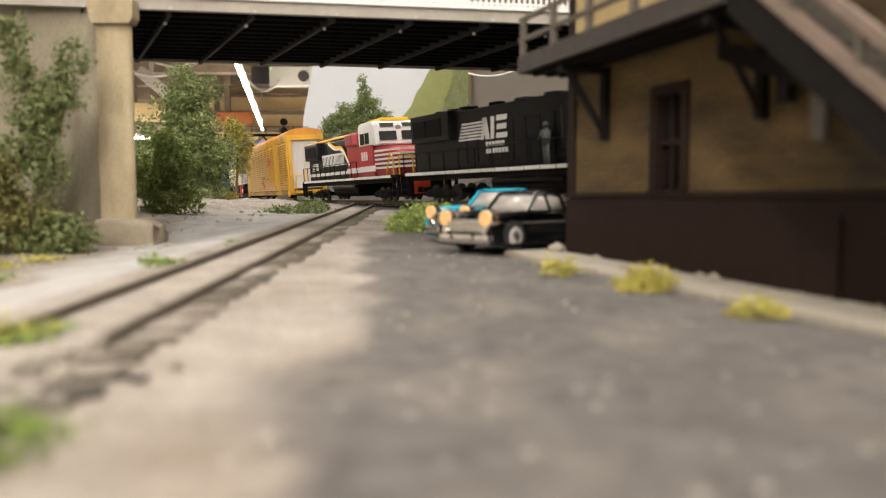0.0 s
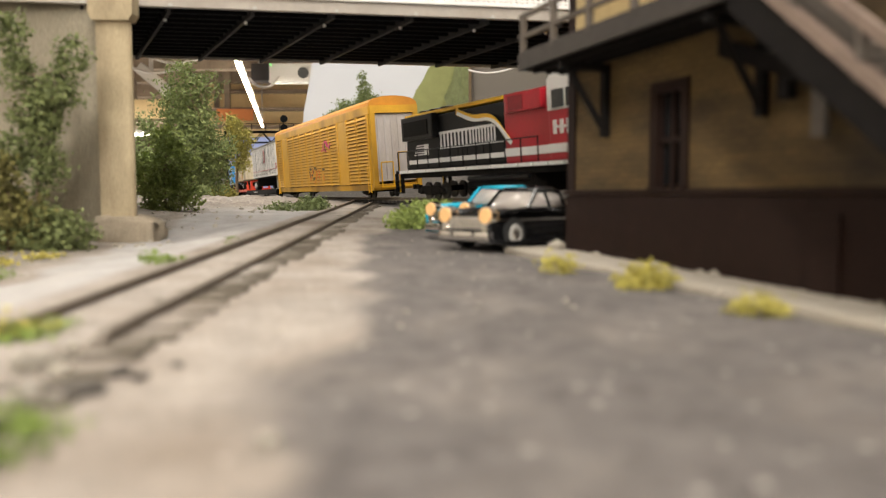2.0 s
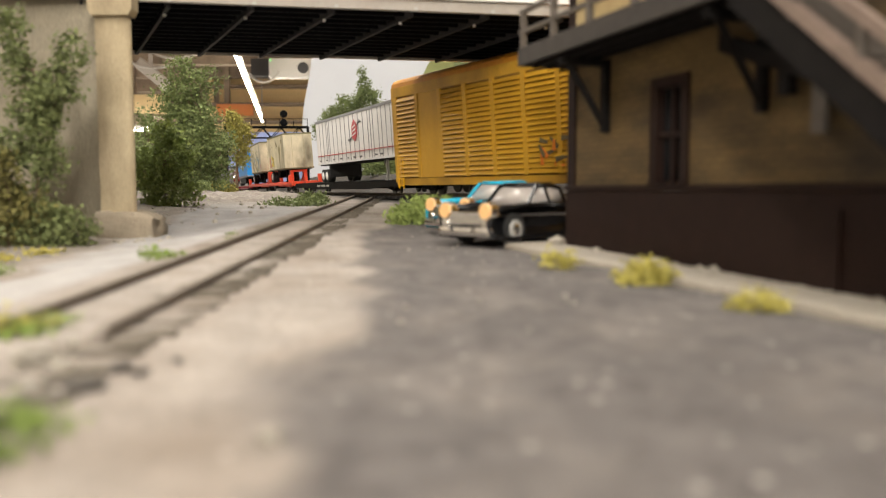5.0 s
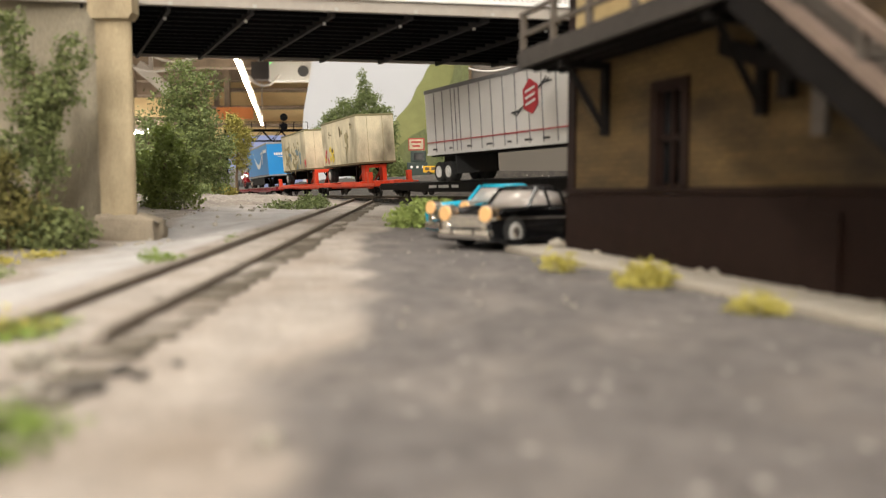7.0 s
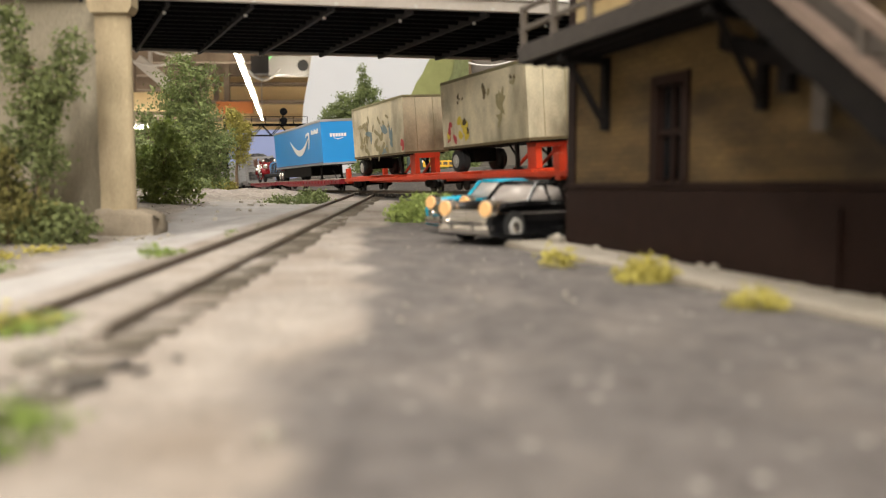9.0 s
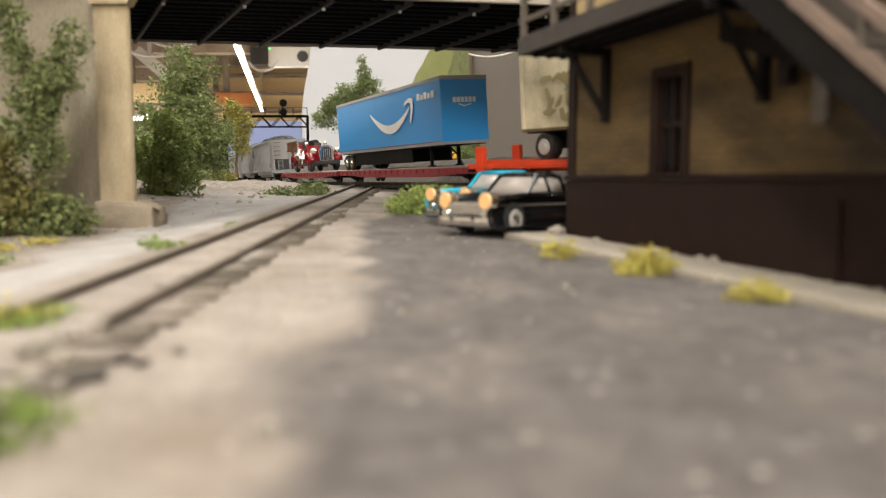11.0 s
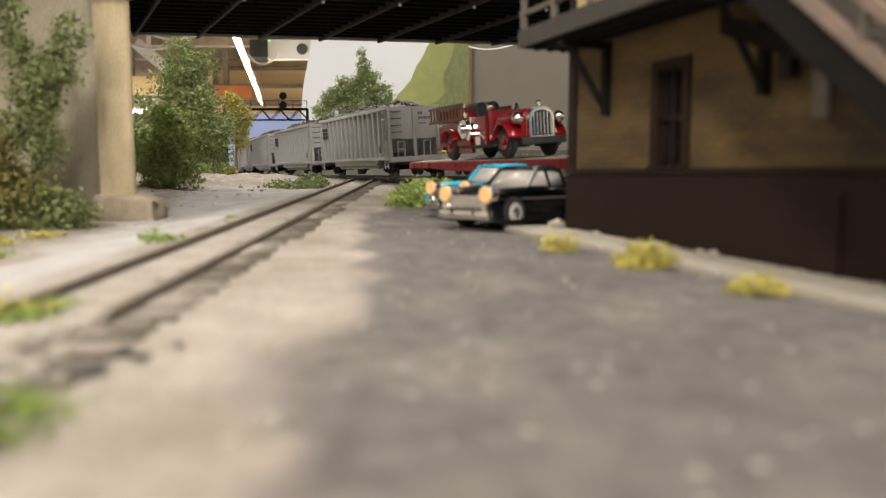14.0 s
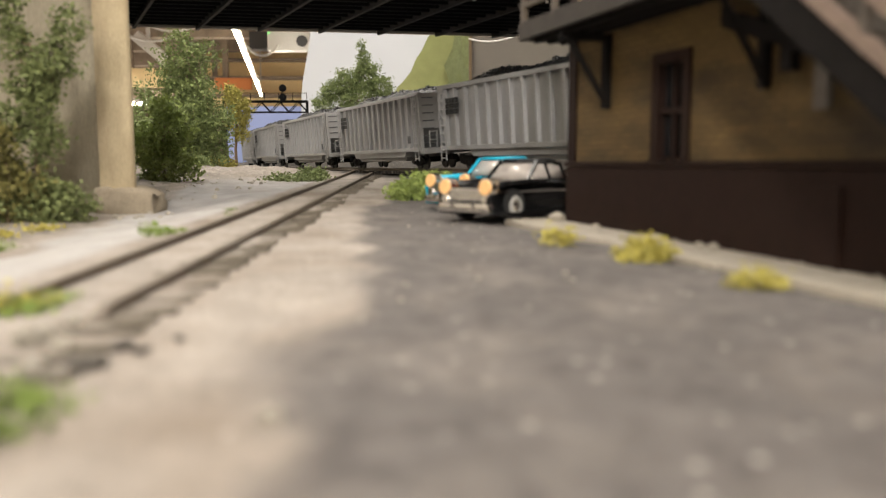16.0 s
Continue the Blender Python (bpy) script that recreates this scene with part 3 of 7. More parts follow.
plant("bush", -0.30, 0.9, [(0, 0, 0.012, 0.03, 0.014, 0.01), (0.03, 0, 0.006, 0.02, 0.012, 0.007), (-0.03, 0, 0.016, 0.02, 0.014, 0.014)], 4000, 0.0014, M_OLIVE, 10, "low olive undergrowth below the trees", "bush")
plant("bush", -0.243, 0.86, [(0, 0, 0.006, 0.012, 0.01, 0.006), (-0.014, 0, 0.006, 0.014, 0.01, 0.007)], 2200, 0.0013, M_LEAFYE, 11, "low yellow-green bush beside the main line", "bush")
plant("bush", -0.225, 0.72, [(0, 0, 0.006, 0.008, 0.008, 0.006), (-0.01, 0, 0.004, 0.008, 0.008, 0.004)], 1400, 0.0011, M_LEAF, 12, "small green bush below a tall tree", "bush")
plant("tree", -0.40, 1.05, cone_blobs(13, 0.11, 0.05, 22, 0.05, 0.5), 6000, 0.002, M_LEAF, 13, "broad green tree behind the siding", "tree", "trees", trunk=0.003)
# beyond the main line
TREE2 = [(-0.046, 0, 0.075, 0.022, 0.02, 0.014), (-0.02, 0, 0.092, 0.026, 0.02, 0.02), (0.014, 0, 0.098, 0.026, 0.02, 0.022), (0.042, 0, 0.085, 0.022, 0.02, 0.02), (0.012, 0, 0.13, 0.012, 0.012, 0.02),
         (0.008, 0, 0.158, 0.006, 0.006, 0.015), (-0.06, 0, 0.05, 0.02, 0.02, 0.016), (0.0, 0, 0.055, 0.04, 0.03, 0.03), (0.055, 0, 0.05, 0.02, 0.02, 0.025), (0.02, 0, 0.118, 0.018, 0.014, 0.012)]
plant("tree", -0.17, 1.55, [(u * 1.1, v, h + 0.052, r * 1.1, s, q * 1.15) for u, v, h, r, s, q in TREE2], 20000, 0.0021, M_LEAF, 14, "broad green tree with a slender top before the backdrop", "tree", "trees", trunk=0.003)
plant("bush", -0.062, 0.93, [(0, 0, 0.014, 0.014, 0.012, 0.012), (-0.02, 0, 0.012, 0.016, 0.012, 0.012), (0.014, 0, 0.008, 0.012, 0.01, 0.009), (-0.004, 0, 0.028, 0.008, 0.008, 0.008)], 4200, 0.0013, M_LEAFDK, 15,
      "dark green bush behind the main line", "bush")
plant("bush", -0.0, 0.9, [(0, 0, 0.010, 0.012, 0.012, 0.012), (0.016, 0, 0.014, 0.012, 0.012, 0.014), (0.03, 0, 0.006, 0.012, 0.01, 0.008)], 3000, 0.0013, M_LEAFDK, 16, "dark green bush on the bank behind the main line", "bush")
plant("tree", -0.086, 1.05, [(0, 0, 0.018, 0.018, 0.016, 0.018), (-0.02, 0, 0.012, 0.02, 0.016, 0.012), (0.002, 0, 0.038, 0.013, 0.012, 0.013), (0.003, 0, 0.054, 0.008, 0.008, 0.012)], 5200, 0.0014, M_LEAFDK, 17, "small pointed green tree on the bank behind the main line", "tree", "trees", trunk=0.0012)
plant("tree", 0.034, 1.0, [(0, 0, 0.014, 0.013, 0.012, 0.014), (0.004, 0, 0.03, 0.010, 0.01, 0.012), (-0.003, 0, 0.044, 0.006, 0.006, 0.009)], 3800, 0.0013, M_LEAF, 18, "small pointed green tree on the bank behind the main line", "tree", "trees", trunk=0.001)
# low growth by the siding and the lot
plant("weed_patch", -0.094, 0.475, [(0, 0, 0.002, 0.012, 0.012, 0.0022), (0.012, 0.008, 0.002, 0.01, 0.012, 0.003), (-0.012, 0.01, 0.001, 0.01, 0.01, 0.0015)], 1700, 0.0009, M_LEAF, 18, "patch of low green weeds beside the siding", "weeds", crown="leaves")
plant("weed_patch", -0.086, 0.51, [(0, 0, 0.003, 0.009, 0.012, 0.003)], 1300, 0.0009, M_LEAF, 19, "patch of low green weeds beside the siding", "weeds", crown="leaves")
plant("bush", -0.014, 0.345, [(0, 0, 0.005, 0.008, 0.008, 0.0055), (0.008, 0.004, 0.0062, 0.007, 0.008, 0.0055), (-0.005, -0.004, 0.0035, 0.005, 0.006, 0.004), (0.014, 0.006, 0.006, 0.006, 0.008, 0.006)], 3600, 0.0009, M_BRIGHTLEAF, 20,
      "low bright green bush at the edge of the lot", "bush")
for k, (x, y, s, m_, n) in enumerate(((-0.0765, 0.205, 0.006, M_MOSS, 420), (-0.0805, 0.212, 0.004, M_MOSS, 260), (-0.0735, 0.262, 0.0022, M_MOSS, 160), (-0.0765, 0.275, 0.003, M_MOSS, 200), (-0.0755, 0.31, 0.0025, M_LEAF, 160),
                                      (-0.0625, 0.112, 0.0055, M_MOSS, 520), (-0.0665, 0.113, 0.006, M_TUFT, 460), (-0.0415, 0.067, 0.0065, M_MOSS, 500), (-0.0395, 0.062, 0.005, M_MOSS, 360),
                                      (-0.132, 0.248, 0.006, M_TUFT, 360), (-0.1235, 0.205, 0.006, M_MOSS, 320), (-0.136, 0.225, 0.008, M_TUFT, 420))):
    plant("grass_tuft", x, y, [(0, 0, s * 0.12, s * 0.8, s * 0.7, s * 0.24), (s * 0.5, s * 0.9, s * 0.06, s * 0.5, s * 0.8, s * 0.13)], n, s * 0.1, m_, 40 + k, "small tuft of bright green scatter turf" if m_ is M_MOSS else "small tuft of yellow-green scatter grass", "grass", "tufts", crown="turf")


# stones beside the siding and under the wall
def stone_mesh(seed, material=None):
    bm = bmesh.new()
    bmesh.ops.create_icosphere(bm, subdivisions=1, radius=1.0)
    for v in bm.verts:
        v.co *= 1 + 0.35 * noise.noise(v.co * 1.3 + Vector((seed * 3.1, 0, 0)))
        v.co.z *= 0.7
    return mesh_of("stone", bm, material or M_STONE)


def scatter_stones():
    rng = random.Random(5)
    shapes = [stone_mesh(k) for k in range(4)]
    spots = [(rng.uniform(-0.17, -0.1), rng.uniform(0.36, 0.62), rng.uniform(0.0005, 0.0016)) for _ in range(130)]
    spots += [(rng.uniform(-0.30, -0.2), rng.uniform(0.62, 0.85), rng.uniform(0.001, 0.003)) for _ in range(60)]
    spots += [(-0.063 + rng.uniform(-0.01, 0.016), rng.uniform(0.085, 0.105), rng.uniform(0.0008, 0.002)) for _ in range(10)]
    spots += [(rng.uniform(-0.128, -0.105), rng.uniform(0.285, 0.31), rng.uniform(0.0006, 0.0014)) for _ in range(14)]
    spots += [(rng.uniform(-0.03, 0.03), rng.uniform(0.1, 0.3), rng.uniform(0.0003, 0.0006)) for _ in range(30)]
    spots += [(-0.222, 0.87, 0.005), (-0.212, 0.865, 0.003), (-0.232, 0.872, 0.003), (-0.0515, 0.094, 0.0026), (-0.0465, 0.092, 0.0018), (-0.0155, 0.067, 0.0014)]
    dark = [stone_mesh(50 + k, M_STONEDK) for k in range(3)]
    for x, y, r in ((-0.0397, 0.0838, 0.0017), (-0.0393, 0.0923, 0.0014), (-0.0362, 0.0905, 0.0009), (-0.0425, 0.0865, 0.001), (-0.0335, 0.096, 0.0008), (-0.0445, 0.0795, 0.001)):
        ob = tagged(new("stone", rng.choice(dark)), "small dark stone lying on the sandy ground", "stone", "scattered stones")
        ob.matrix_basis = Matrix.Translation((x, y, ground_z(x, y) + 0.3 * r)) @ Matrix.Rotation(rng.uniform(0, 6), 4, "Z") @ Matrix.Diagonal((r * 1.5, r, r * 0.8, 1))
    spots += [(-0.0447, 0.0815, 0.0019), (-0.0465, 0.0845, 0.0012)]
    for x, y, r in spots:
        ob = tagged(new("stone", rng.choice(shapes)), "small rough stone lying on the sandy ground", "stone", "scattered stones")
        ob.matrix_basis = Matrix.Translation((x, y, ground_z(x, y) + 0.3 * r)) @ Matrix.Rotation(rng.uniform(0, 6), 4, "Z") @ Matrix.Diagonal((r, r * rng.uniform(0.7, 1), r, 1))


scatter_stones()


# ---- hall: walls, ceiling, backdrop ----
def build_hall():
    X0, X1, Y0, Y1, ZF = -6.5, 3.0, -3.4, 12.0, -1.0
    tagged(part("ceiling", boxes((X0, 3.3, CEIL, X1, Y1, CEIL + 0.1))
                , M_JOIST), "dark timber hall ceiling", "ceiling", kind="structure")
    # white ceiling out of view, added as a soft fill over the layout
    tagged(part("ceiling_2", boxes((X0, Y0, CEIL + 0.003, X1, 3.3, CEIL + 0.1)), M_BOUNCE), "unseen white ceiling added over the layout to bounce light", "ceiling", kind="structure")
    tagged(part("floor", boxes((X0, Y0, ZF - 0.1, X1, Y1, ZF)), M_BOUNCE), "pale hall floor", "floor", kind="structure")
    tagged(part("wall_north", boxes((X0, Y1, ZF, X1, Y1 + 0.1, CEIL)), M_JOIST), "brown far wall of the hall", "wall", kind="structure")
    # pale walls and partition out of view, added to reflect fill onto the train
    tagged(part("wall_south", boxes((X0, Y0 - 0.1, ZF, X1, Y0, CEIL)), M_BOUNCE), "unseen pale hall wall added to bounce light", "wall", kind="structure")
    tagged(part("wall_west", boxes((X0 - 0.1, Y0, ZF, X0, Y1, CEIL)), M_BOUNCE), "unseen pale hall wall added to bounce light", "wall", kind="structure")
    tagged(part("wall_west_2", boxes((-2.4, Y0, ZF, -2.3, 2.6, CEIL)), M_BOUNCE), "unseen pale partition added beside the layout to bounce light", "wall", kind="structure")
    tagged(part("wall_east", boxes((X1, Y0, ZF, X1 + 0.1, Y1, CEIL)), M_BOUNCE), "unseen pale hall wall added to bounce light", "wall", kind="structure")
    tb = thing("layout_table", pose(0, 0, 0), "plain timber table carrying the model layout", "table", kind="structure")
    part("top", boxes((-1.6, -0.5, -0.06, 2.7, 3.6, -0.03)), M_WOOD, tb)
    part("fascia", boxes((-1.62, -0.52, -0.12, 2.72, -0.5, 0.012)), M_WOOD, tb)
    for x in (-1.5, 0.5, 2.55):
        for y in (-0.4, 1.6, 3.4):
            part("leg", boxes((x, y, ZF, x + 0.07, y + 0.07, -0.06)), M_WOOD, tb)
    for k in range(11):
        y = 3.6 + 0.75 * k
        tagged(part("ceiling_beam", boxes((X0, y, CEIL - 0.10 - 0.012 * (k % 3), -0.2, y + 0.09, CEIL))
                    , M_JOIST), "dark timber beam across the hall ceiling", "beam", "ceiling beams", "structure")
    # lit tubes
    for a, b in (((-0.68, 2.54, EYE + 0.45), (-1.18, 5.06, EYE + 0.45)), ((-3.6, 9.0, EYE + 0.70), (-3.3, 9.3, EYE + 0.76))):
        lamp = thing("tube_lamp", pose(0, 0, 0), "lit fluorescent tube lamp under the ceiling", "lamp", "tube lamps")
        bm = bmesh.new()
        cyl(bm, a, b, 0.0045 if a[1] < 5 else 0.012, 10)
        part("tube", bm, M_LAMP, lamp)
        bm = bmesh.new()
        d = Vector((0, 0, 0.035))
        cyl(bm, Vector(a) + d, Vector(b) + d, 0.007, 4)
        for e in (a, b):
            cyl(bm, Vector(e) + d, (e[0], e[1], CEIL), 0.003, 5)
        part("housing", bm, M_GREYBOX, lamp)
    # pine shelf fronts and an orange board far off
    for k in range(4):
        z = EYE + 0.40 + 0.135 * k
        sh = thing("pine_board", pose(-1.25, 5.9 + 0.02 * k, z), "wide yellow pine board seen edge on", "board", "pine boards")
        part("face", boxes((-0.55, 0, 0, 0.50, 0.03, 0.105, 0.004)), M_WOOD, sh)
        part("lip", boxes((-0.55, -0.06, -0.02, 0.50, 0.0, -0.004)), M_JOIST, sh, "dark lip")
        for hx in (-0.5, 0.44):
            part("hanger", boxes((hx, 0.03, 0.0, hx + 0.04, 0.06, CEIL - z)), M_JOIST, sh)
    ob = thing("orange_board", pose(-1.53, 5.75, EYE + 0.555), "plain orange board on the hall wall", "board")
    part("face", boxes((-0.15, 0, 0, 0.12, 0.03, 0.085, 0.004)), M_OXIDE, ob)
    part("hanger", boxes((-0.1, 0.03, 0.0, -0.06, 0.06, CEIL - EYE - 0.575)), M_JOIST, ob)
    ob = thing("cream_board", pose(-2.25, 5.8, EYE + 0.575), "cream coloured board far in the hall", "board")
    part("face", boxes((-0.3, 0, 0, 0.2, 0.03, 0.14, 0.004)), M_WOOD, ob)
    part("hanger", boxes((-0.1, 0.03, 0.0, -0.06, 0.06, CEIL - EYE - 0.575)), M_JOIST, ob)
    # white electric boxes with cable
    bx = thing("electric_box", pose(-0.94, 4.9, EYE + 0.71), "pale grey electric box with a round fan grille", "box")
    part("case", boxes((-0.16, 0, 0, 0.13, 0.08, 0.12, 0.006)), M_WHITE, bx)
    part("hanger", boxes((-0.05, 0.02, 0.12, -0.02, 0.05, CEIL - EYE - 0.71)), M_GREYBOX, bx)
    bm = bmesh.new()
    cyl(bm, (0.06, -0.006, 0.06), (0.06, 0.01, 0.06), 0.035, 16)
    part("grille", bm, M_SEAM, bx)
    part("indicator", boxes((-0.15, -0.003, 0.106, -0.143, 0.0, 0.113)), M_GREENLED, bx, "green glowing indicator")
    bx = thing("electric_box", pose(-1.14, 4.9, EYE + 0.72), "small dark electric box under the ceiling", "box")
    part("case", boxes((-0.07, 0, 0, 0.05, 0.08, 0.11, 0.006)), M_SEAM, bx)
    part("hanger", boxes((-0.03, 0.02, 0.11, 0.0, 0.05, CEIL - EYE - 0.72)), M_GREYBOX, bx)
    for k, pts in enumerate((((-1.31, 4.85, 0.73), (-1.25, 4.85, 0.65), (-1.17, 4.85, 0.66), (-1.12, 4.85, 0.74)), ((-2.6, 4.9, 0.95), (-2.35, 4.9, 0.72), (-2.1, 4.9, 0.7), (-1.95, 4.9, 0.95)),
                             ((-2.5, 4.9, 0.95), (-2.4, 4.9, 0.55), (-2.55, 4.9, 0.42), (-2.3, 4.9, 0.4)), ((-2.35, 4.9, 0.95), (-2.2, 4.9, 0.78), (-2.0, 4.9, 0.8), (-1.8, 4.9, 0.95)))):
        cv = bpy.data.curves.new("cable", "CURVE")
        cv.dimensions, cv.bevel_depth = "3D", 0.008
        sp = cv.splines.new("NURBS")
        sp.points.add(3)
        sp.use_endpoint_u, sp.order_u = True, 4
        for p, q in zip(sp.points, pts):
            p.co = (q[0] + (0.42 if k else 0.1), q[1], q[2] + EYE, 1)
        cv.materials.append(M_CABLE)
        tagged(new("cable", cv), "loose pale cable looping from the ceiling", "cable", "cables")
    ob = thing("white_duct", pose(-1.85, 4.9, EYE + 0.70, 0, 40, 0), "white plastic duct hanging askew", "duct")
    part("case", boxes((-0.13, 0, 0, 0.13, 0.06, 0.07, 0.01)), M_CABLE, ob)
    part("hanger", boxes((-0.01, 0.02, 0.03, 0.01, 0.04, 0.26)), M_CABLE, ob, m=pose(0, 0, 0, 0, -40, 0))
    # painted backdrop, its end cut off at a slant and coved
    D = 2.05

    def at(u, v, d=D):
        return ((u - 784) / F * d, d, EYE + (351.5 - v) / F * d)
    bm = bmesh.new()
    out = [at(*p) for p in ((537, 240), (540, 205), (551, 150), (566, 60), (600, -120), (1300, -120), (1300, 420), (537, 420))]
    a = [bm.verts.new(p) for p in out]
    b = [bm.verts.new((p[0], p[1] + 0.006, p[2])) for p in out]
    bm.faces.new(a), bm.faces.new(b[::-1])
    for k in range(len(a)):
        bm.faces.new((a[k], a[(k + 1) % len(a)], b[(k + 1) % len(a)], b[k]))
    tagged(part("backdrop", bm, M_SKY), "pale grey painted sky backdrop with a slanting end", "backdrop", kind="structure")
    x0, y0, z0 = at(405, 420)
    x1, y1, z1 = at(536, 249)
    tagged(part("backdrop_low", boxes((x0, y0, z0, x1, y0 + 0.006, z1))
                , M_HAZE), "low lilac painted sky backdrop behind the track", "backdrop", kind="structure")
    # painted hills, thin boards before the sky
    def board(name, pts, d, material, label):
        bm = bmesh.new()
        pp = [at(u, v, d) for u, v in pts]
        a = [bm.verts.new(p) for p in pp]
        b = [bm.verts.new((p[0], p[1] + 0.004, p[2])) for p in pp]
        bm.faces.new(a), bm.faces.new(b[::-1])
        for k in range(len(a)):
            bm.faces.new((a[k], a[(k + 1) % len(a)], b[(k + 1) % len(a)], b[k]))
        tagged(part(name, bm, material), label, "backdrop", kind="structure")
    board("backdrop_hill", ((690, 240), (705, 216), (716, 205), (728, 190), (737, 168), (748, 152), (757, 133), (772, 112), (788, 92), (806, 70), (840, 50), (900, 40), (900, 400), (690, 400)), 2.03, M_HILL,
          "sunlit yellow-green hill painted on the backdrop")
    board("backdrop_forest", ((795, 206), (786, 180), (800, 150), (806, 120), (812, 90), (830, 60), (900, 50), (900, 400), (700, 400), (704, 270), (728, 250), (752, 238), (775, 226)), 2.015, M_HILLDK,
          "dark conifer forest painted on the hill")
    # panel at the end of the backdrop
    bm = bmesh.new()
    prism(bm, [(0.0455, 1.25), (0.6, 0.93), (0.605, 0.938), (0.049, 1.262)], EYE - 0.02, EYE + 0.5, "z")
    tagged(part("wall_panel", bm, M_PANEL), "plain grey-beige partition panel", "wall", kind="structure")
    tagged(part("trim", boxes((0.0415, 1.243, EYE, 0.0455, 1.262, EYE + 0.5)), M_TRIM), "brown edge trim of the partition", "trim", kind="structure")
    cv = bpy.data.curves.new("wire", "CURVE")
    cv.dimensions, cv.bevel_depth = "3D", 0.0011
    sp = cv.splines.new("NURBS")
    sp.points.add(3)
    sp.use_endpoint_u, sp.order_u = True, 4
    for p, q in zip(sp.points, ((0.03, 0.92, 0.148), (0.06, 0.92, 0.138), (0.09, 0.92, 0.15), (0.13, 0.9, 0.17))):
        p.co = (q[0], q[1], q[2] + EYE, 1)
    cv.materials.append(M_CABLE)
    tagged(new("wire", cv), "thin pale wire sagging below the bridge", "wire")


build_hall()


def build_gantry():
    """Signal bridge across the main line."""
    g = thing("signal_gantry", pose(-0.268, 1.22, EYE), "black lattice signal gantry over the main line", "gantry")
    x0, x1, z0, z1 = -0.075, 0.056, 0.083, 0.099
    for z in (z0, z1):
        for y in (-0.006, 0.006):
            part("chord", boxes((x0, y - 0.0009, z - 0.0009, x1, y + 0.0009, z + 0.0009)), M_STEEL, g)
    n = 9
    for y in (-0.006, 0.006):
        for k in range(n):
            a, b = x0 + (x1 - x0) * k / n, x0 + (x1 - x0) * (k + 1) / n
            bm = bmesh.new()
            cyl(bm, (a, y, z0 if k % 2 else z1), (b, y, z1 if k % 2 else z0), 0.0007, 5)
            part("brace", bm, M_STEEL, g)
    part("walkway", boxes((x0, -0.009, z1 + 0.0009, x1, 0.009, z1 + 0.002)), M_STEEL, g)
    part("handrail", boxes((x0, -0.009, z1 + 0.0125, x1, -0.0082, z1 + 0.0133)), M_STEEL, g)
    for k in range(7):
        x = x0 + (x1 - x0) * k / 6
        part("post", boxes((x - 0.0005, -0.009, z1 + 0.002, x + 0.0005, -0.0082, z1 + 0.0128)), M_STEEL, g)
    for x in (x1 - 0.002, x0):
        for y in (-0.006, 0.006):
            part("leg", boxes((x, y - 0.001, -0.004 + (0.02 if x > 0 else 0), x + 0.002, y + 0.001, z1)), M_STEEL, g)
    for x in (-0.065, 0.018):
        bm = bmesh.new()
        cyl(bm, (x, -0.01, z1 + 0.0), (x, -0.01, z1 + 0.022), 0.0008, 6)
        mast = part("signal_mast", bm, M_STEEL, g)
        for z in (z1 + 0.006, z1 + 0.02):
            bm = bmesh.new()
            cyl(bm, (x + 0.002, -0.0145, z), (x + 0.002, -0.0125, z), 0.0058, 16)
            cyl(bm, (x + 0.002, -0.017, z + 0.001), (x + 0.002, -0.0145, z + 0.001), 0.002, 8)
            part("signal_head", bm, M_STEEL, mast)


build_gantry()


def build_bank_things():
    x, y = -0.0365, 0.89
    s = thing("wooden_sign", pose(x + 0.006, y, ground_z(x, y), 0, 0, -14), "red-framed pale sign on a post", "sign")
    part("board", boxes((-0.0095, -0.0008, 0.03, 0.0095, 0.0008, 0.044, 0.0003)), M_SIGNRED, s)
    part("face", boxes((-0.0082, -0.0012, 0.0315, 0.0082, -0.0007, 0.0425)), M_BEIGE, s, "pale sign face")
    for k, w in enumerate((0.006, 0.0045)):
        part("line_of_writing", boxes((-w, -0.0016, 0.0385 - 0.0045 * k, w, -0.0011, 0.0405 - 0.0045 * k)), M_SIGNRED, s)
    part("post", boxes((0.006, -0.0006, -0.002, 0.0075, 0.0006, 0.031)), M_GREYBOX, s)
    p = thing("fuel_pump", pose(x + 0.0075, y - 0.012, ground_z(x, y)), "small dark green machine cabinet on the bank", "machine")
    part("cabinet", boxes((-0.009, -0.004, -0.001, 0.009, 0.004, 0.012, 0.0006)), M_GREENPAINT, p)
    for k in range(3):
        part("gauge", cyl(bmesh.new(), (-0.005 + 0.005 * k, -0.0046, 0.008), (-0.005 + 0.005 * k, -0.0038, 0.008), 0.0012, 10), M_HUB, p, "white round gauge")
    part("hood", boxes((-0.006, -0.0035, 0.012, 0.0075, 0.0035, 0.022, 0.0008)), M_GREENPAINT, p)
    part("window", boxes((-0.003, -0.0042, 0.014, 0.0055, -0.0034, 0.020)), M_GLASS, p)
    for ob in p.children:
        ob.data.transform(Matrix.Scale(1.3, 4))
    x, y = -0.003, 0.83
    b = thing("yellow_railcar", pose(x, y, ground_z(x, y), 0, 0, -6), "small yellow open wagon on the bank", "wagon")
    part("body", boxes((-0.018, -0.006, 0.003, 0.018, 0.006, 0.010, 0.0005)), M_BRIGHT, b)
    for k in range(5):
        part("opening", boxes((-0.0155 + 0.0065 * k, -0.0064, 0.0055, -0.011 + 0.0065 * k, -0.0058, 0.0085)), M_SPRAYDK, b)
    for k in (-0.012, 0.012):
        bm = bmesh.new()
        cyl(bm, (k, -0.006, 0.002), (k, 0.006, 0.002), 0.0024, 12)
        part("wheel", bm, M_WHEEL, b)


build_bank_things()


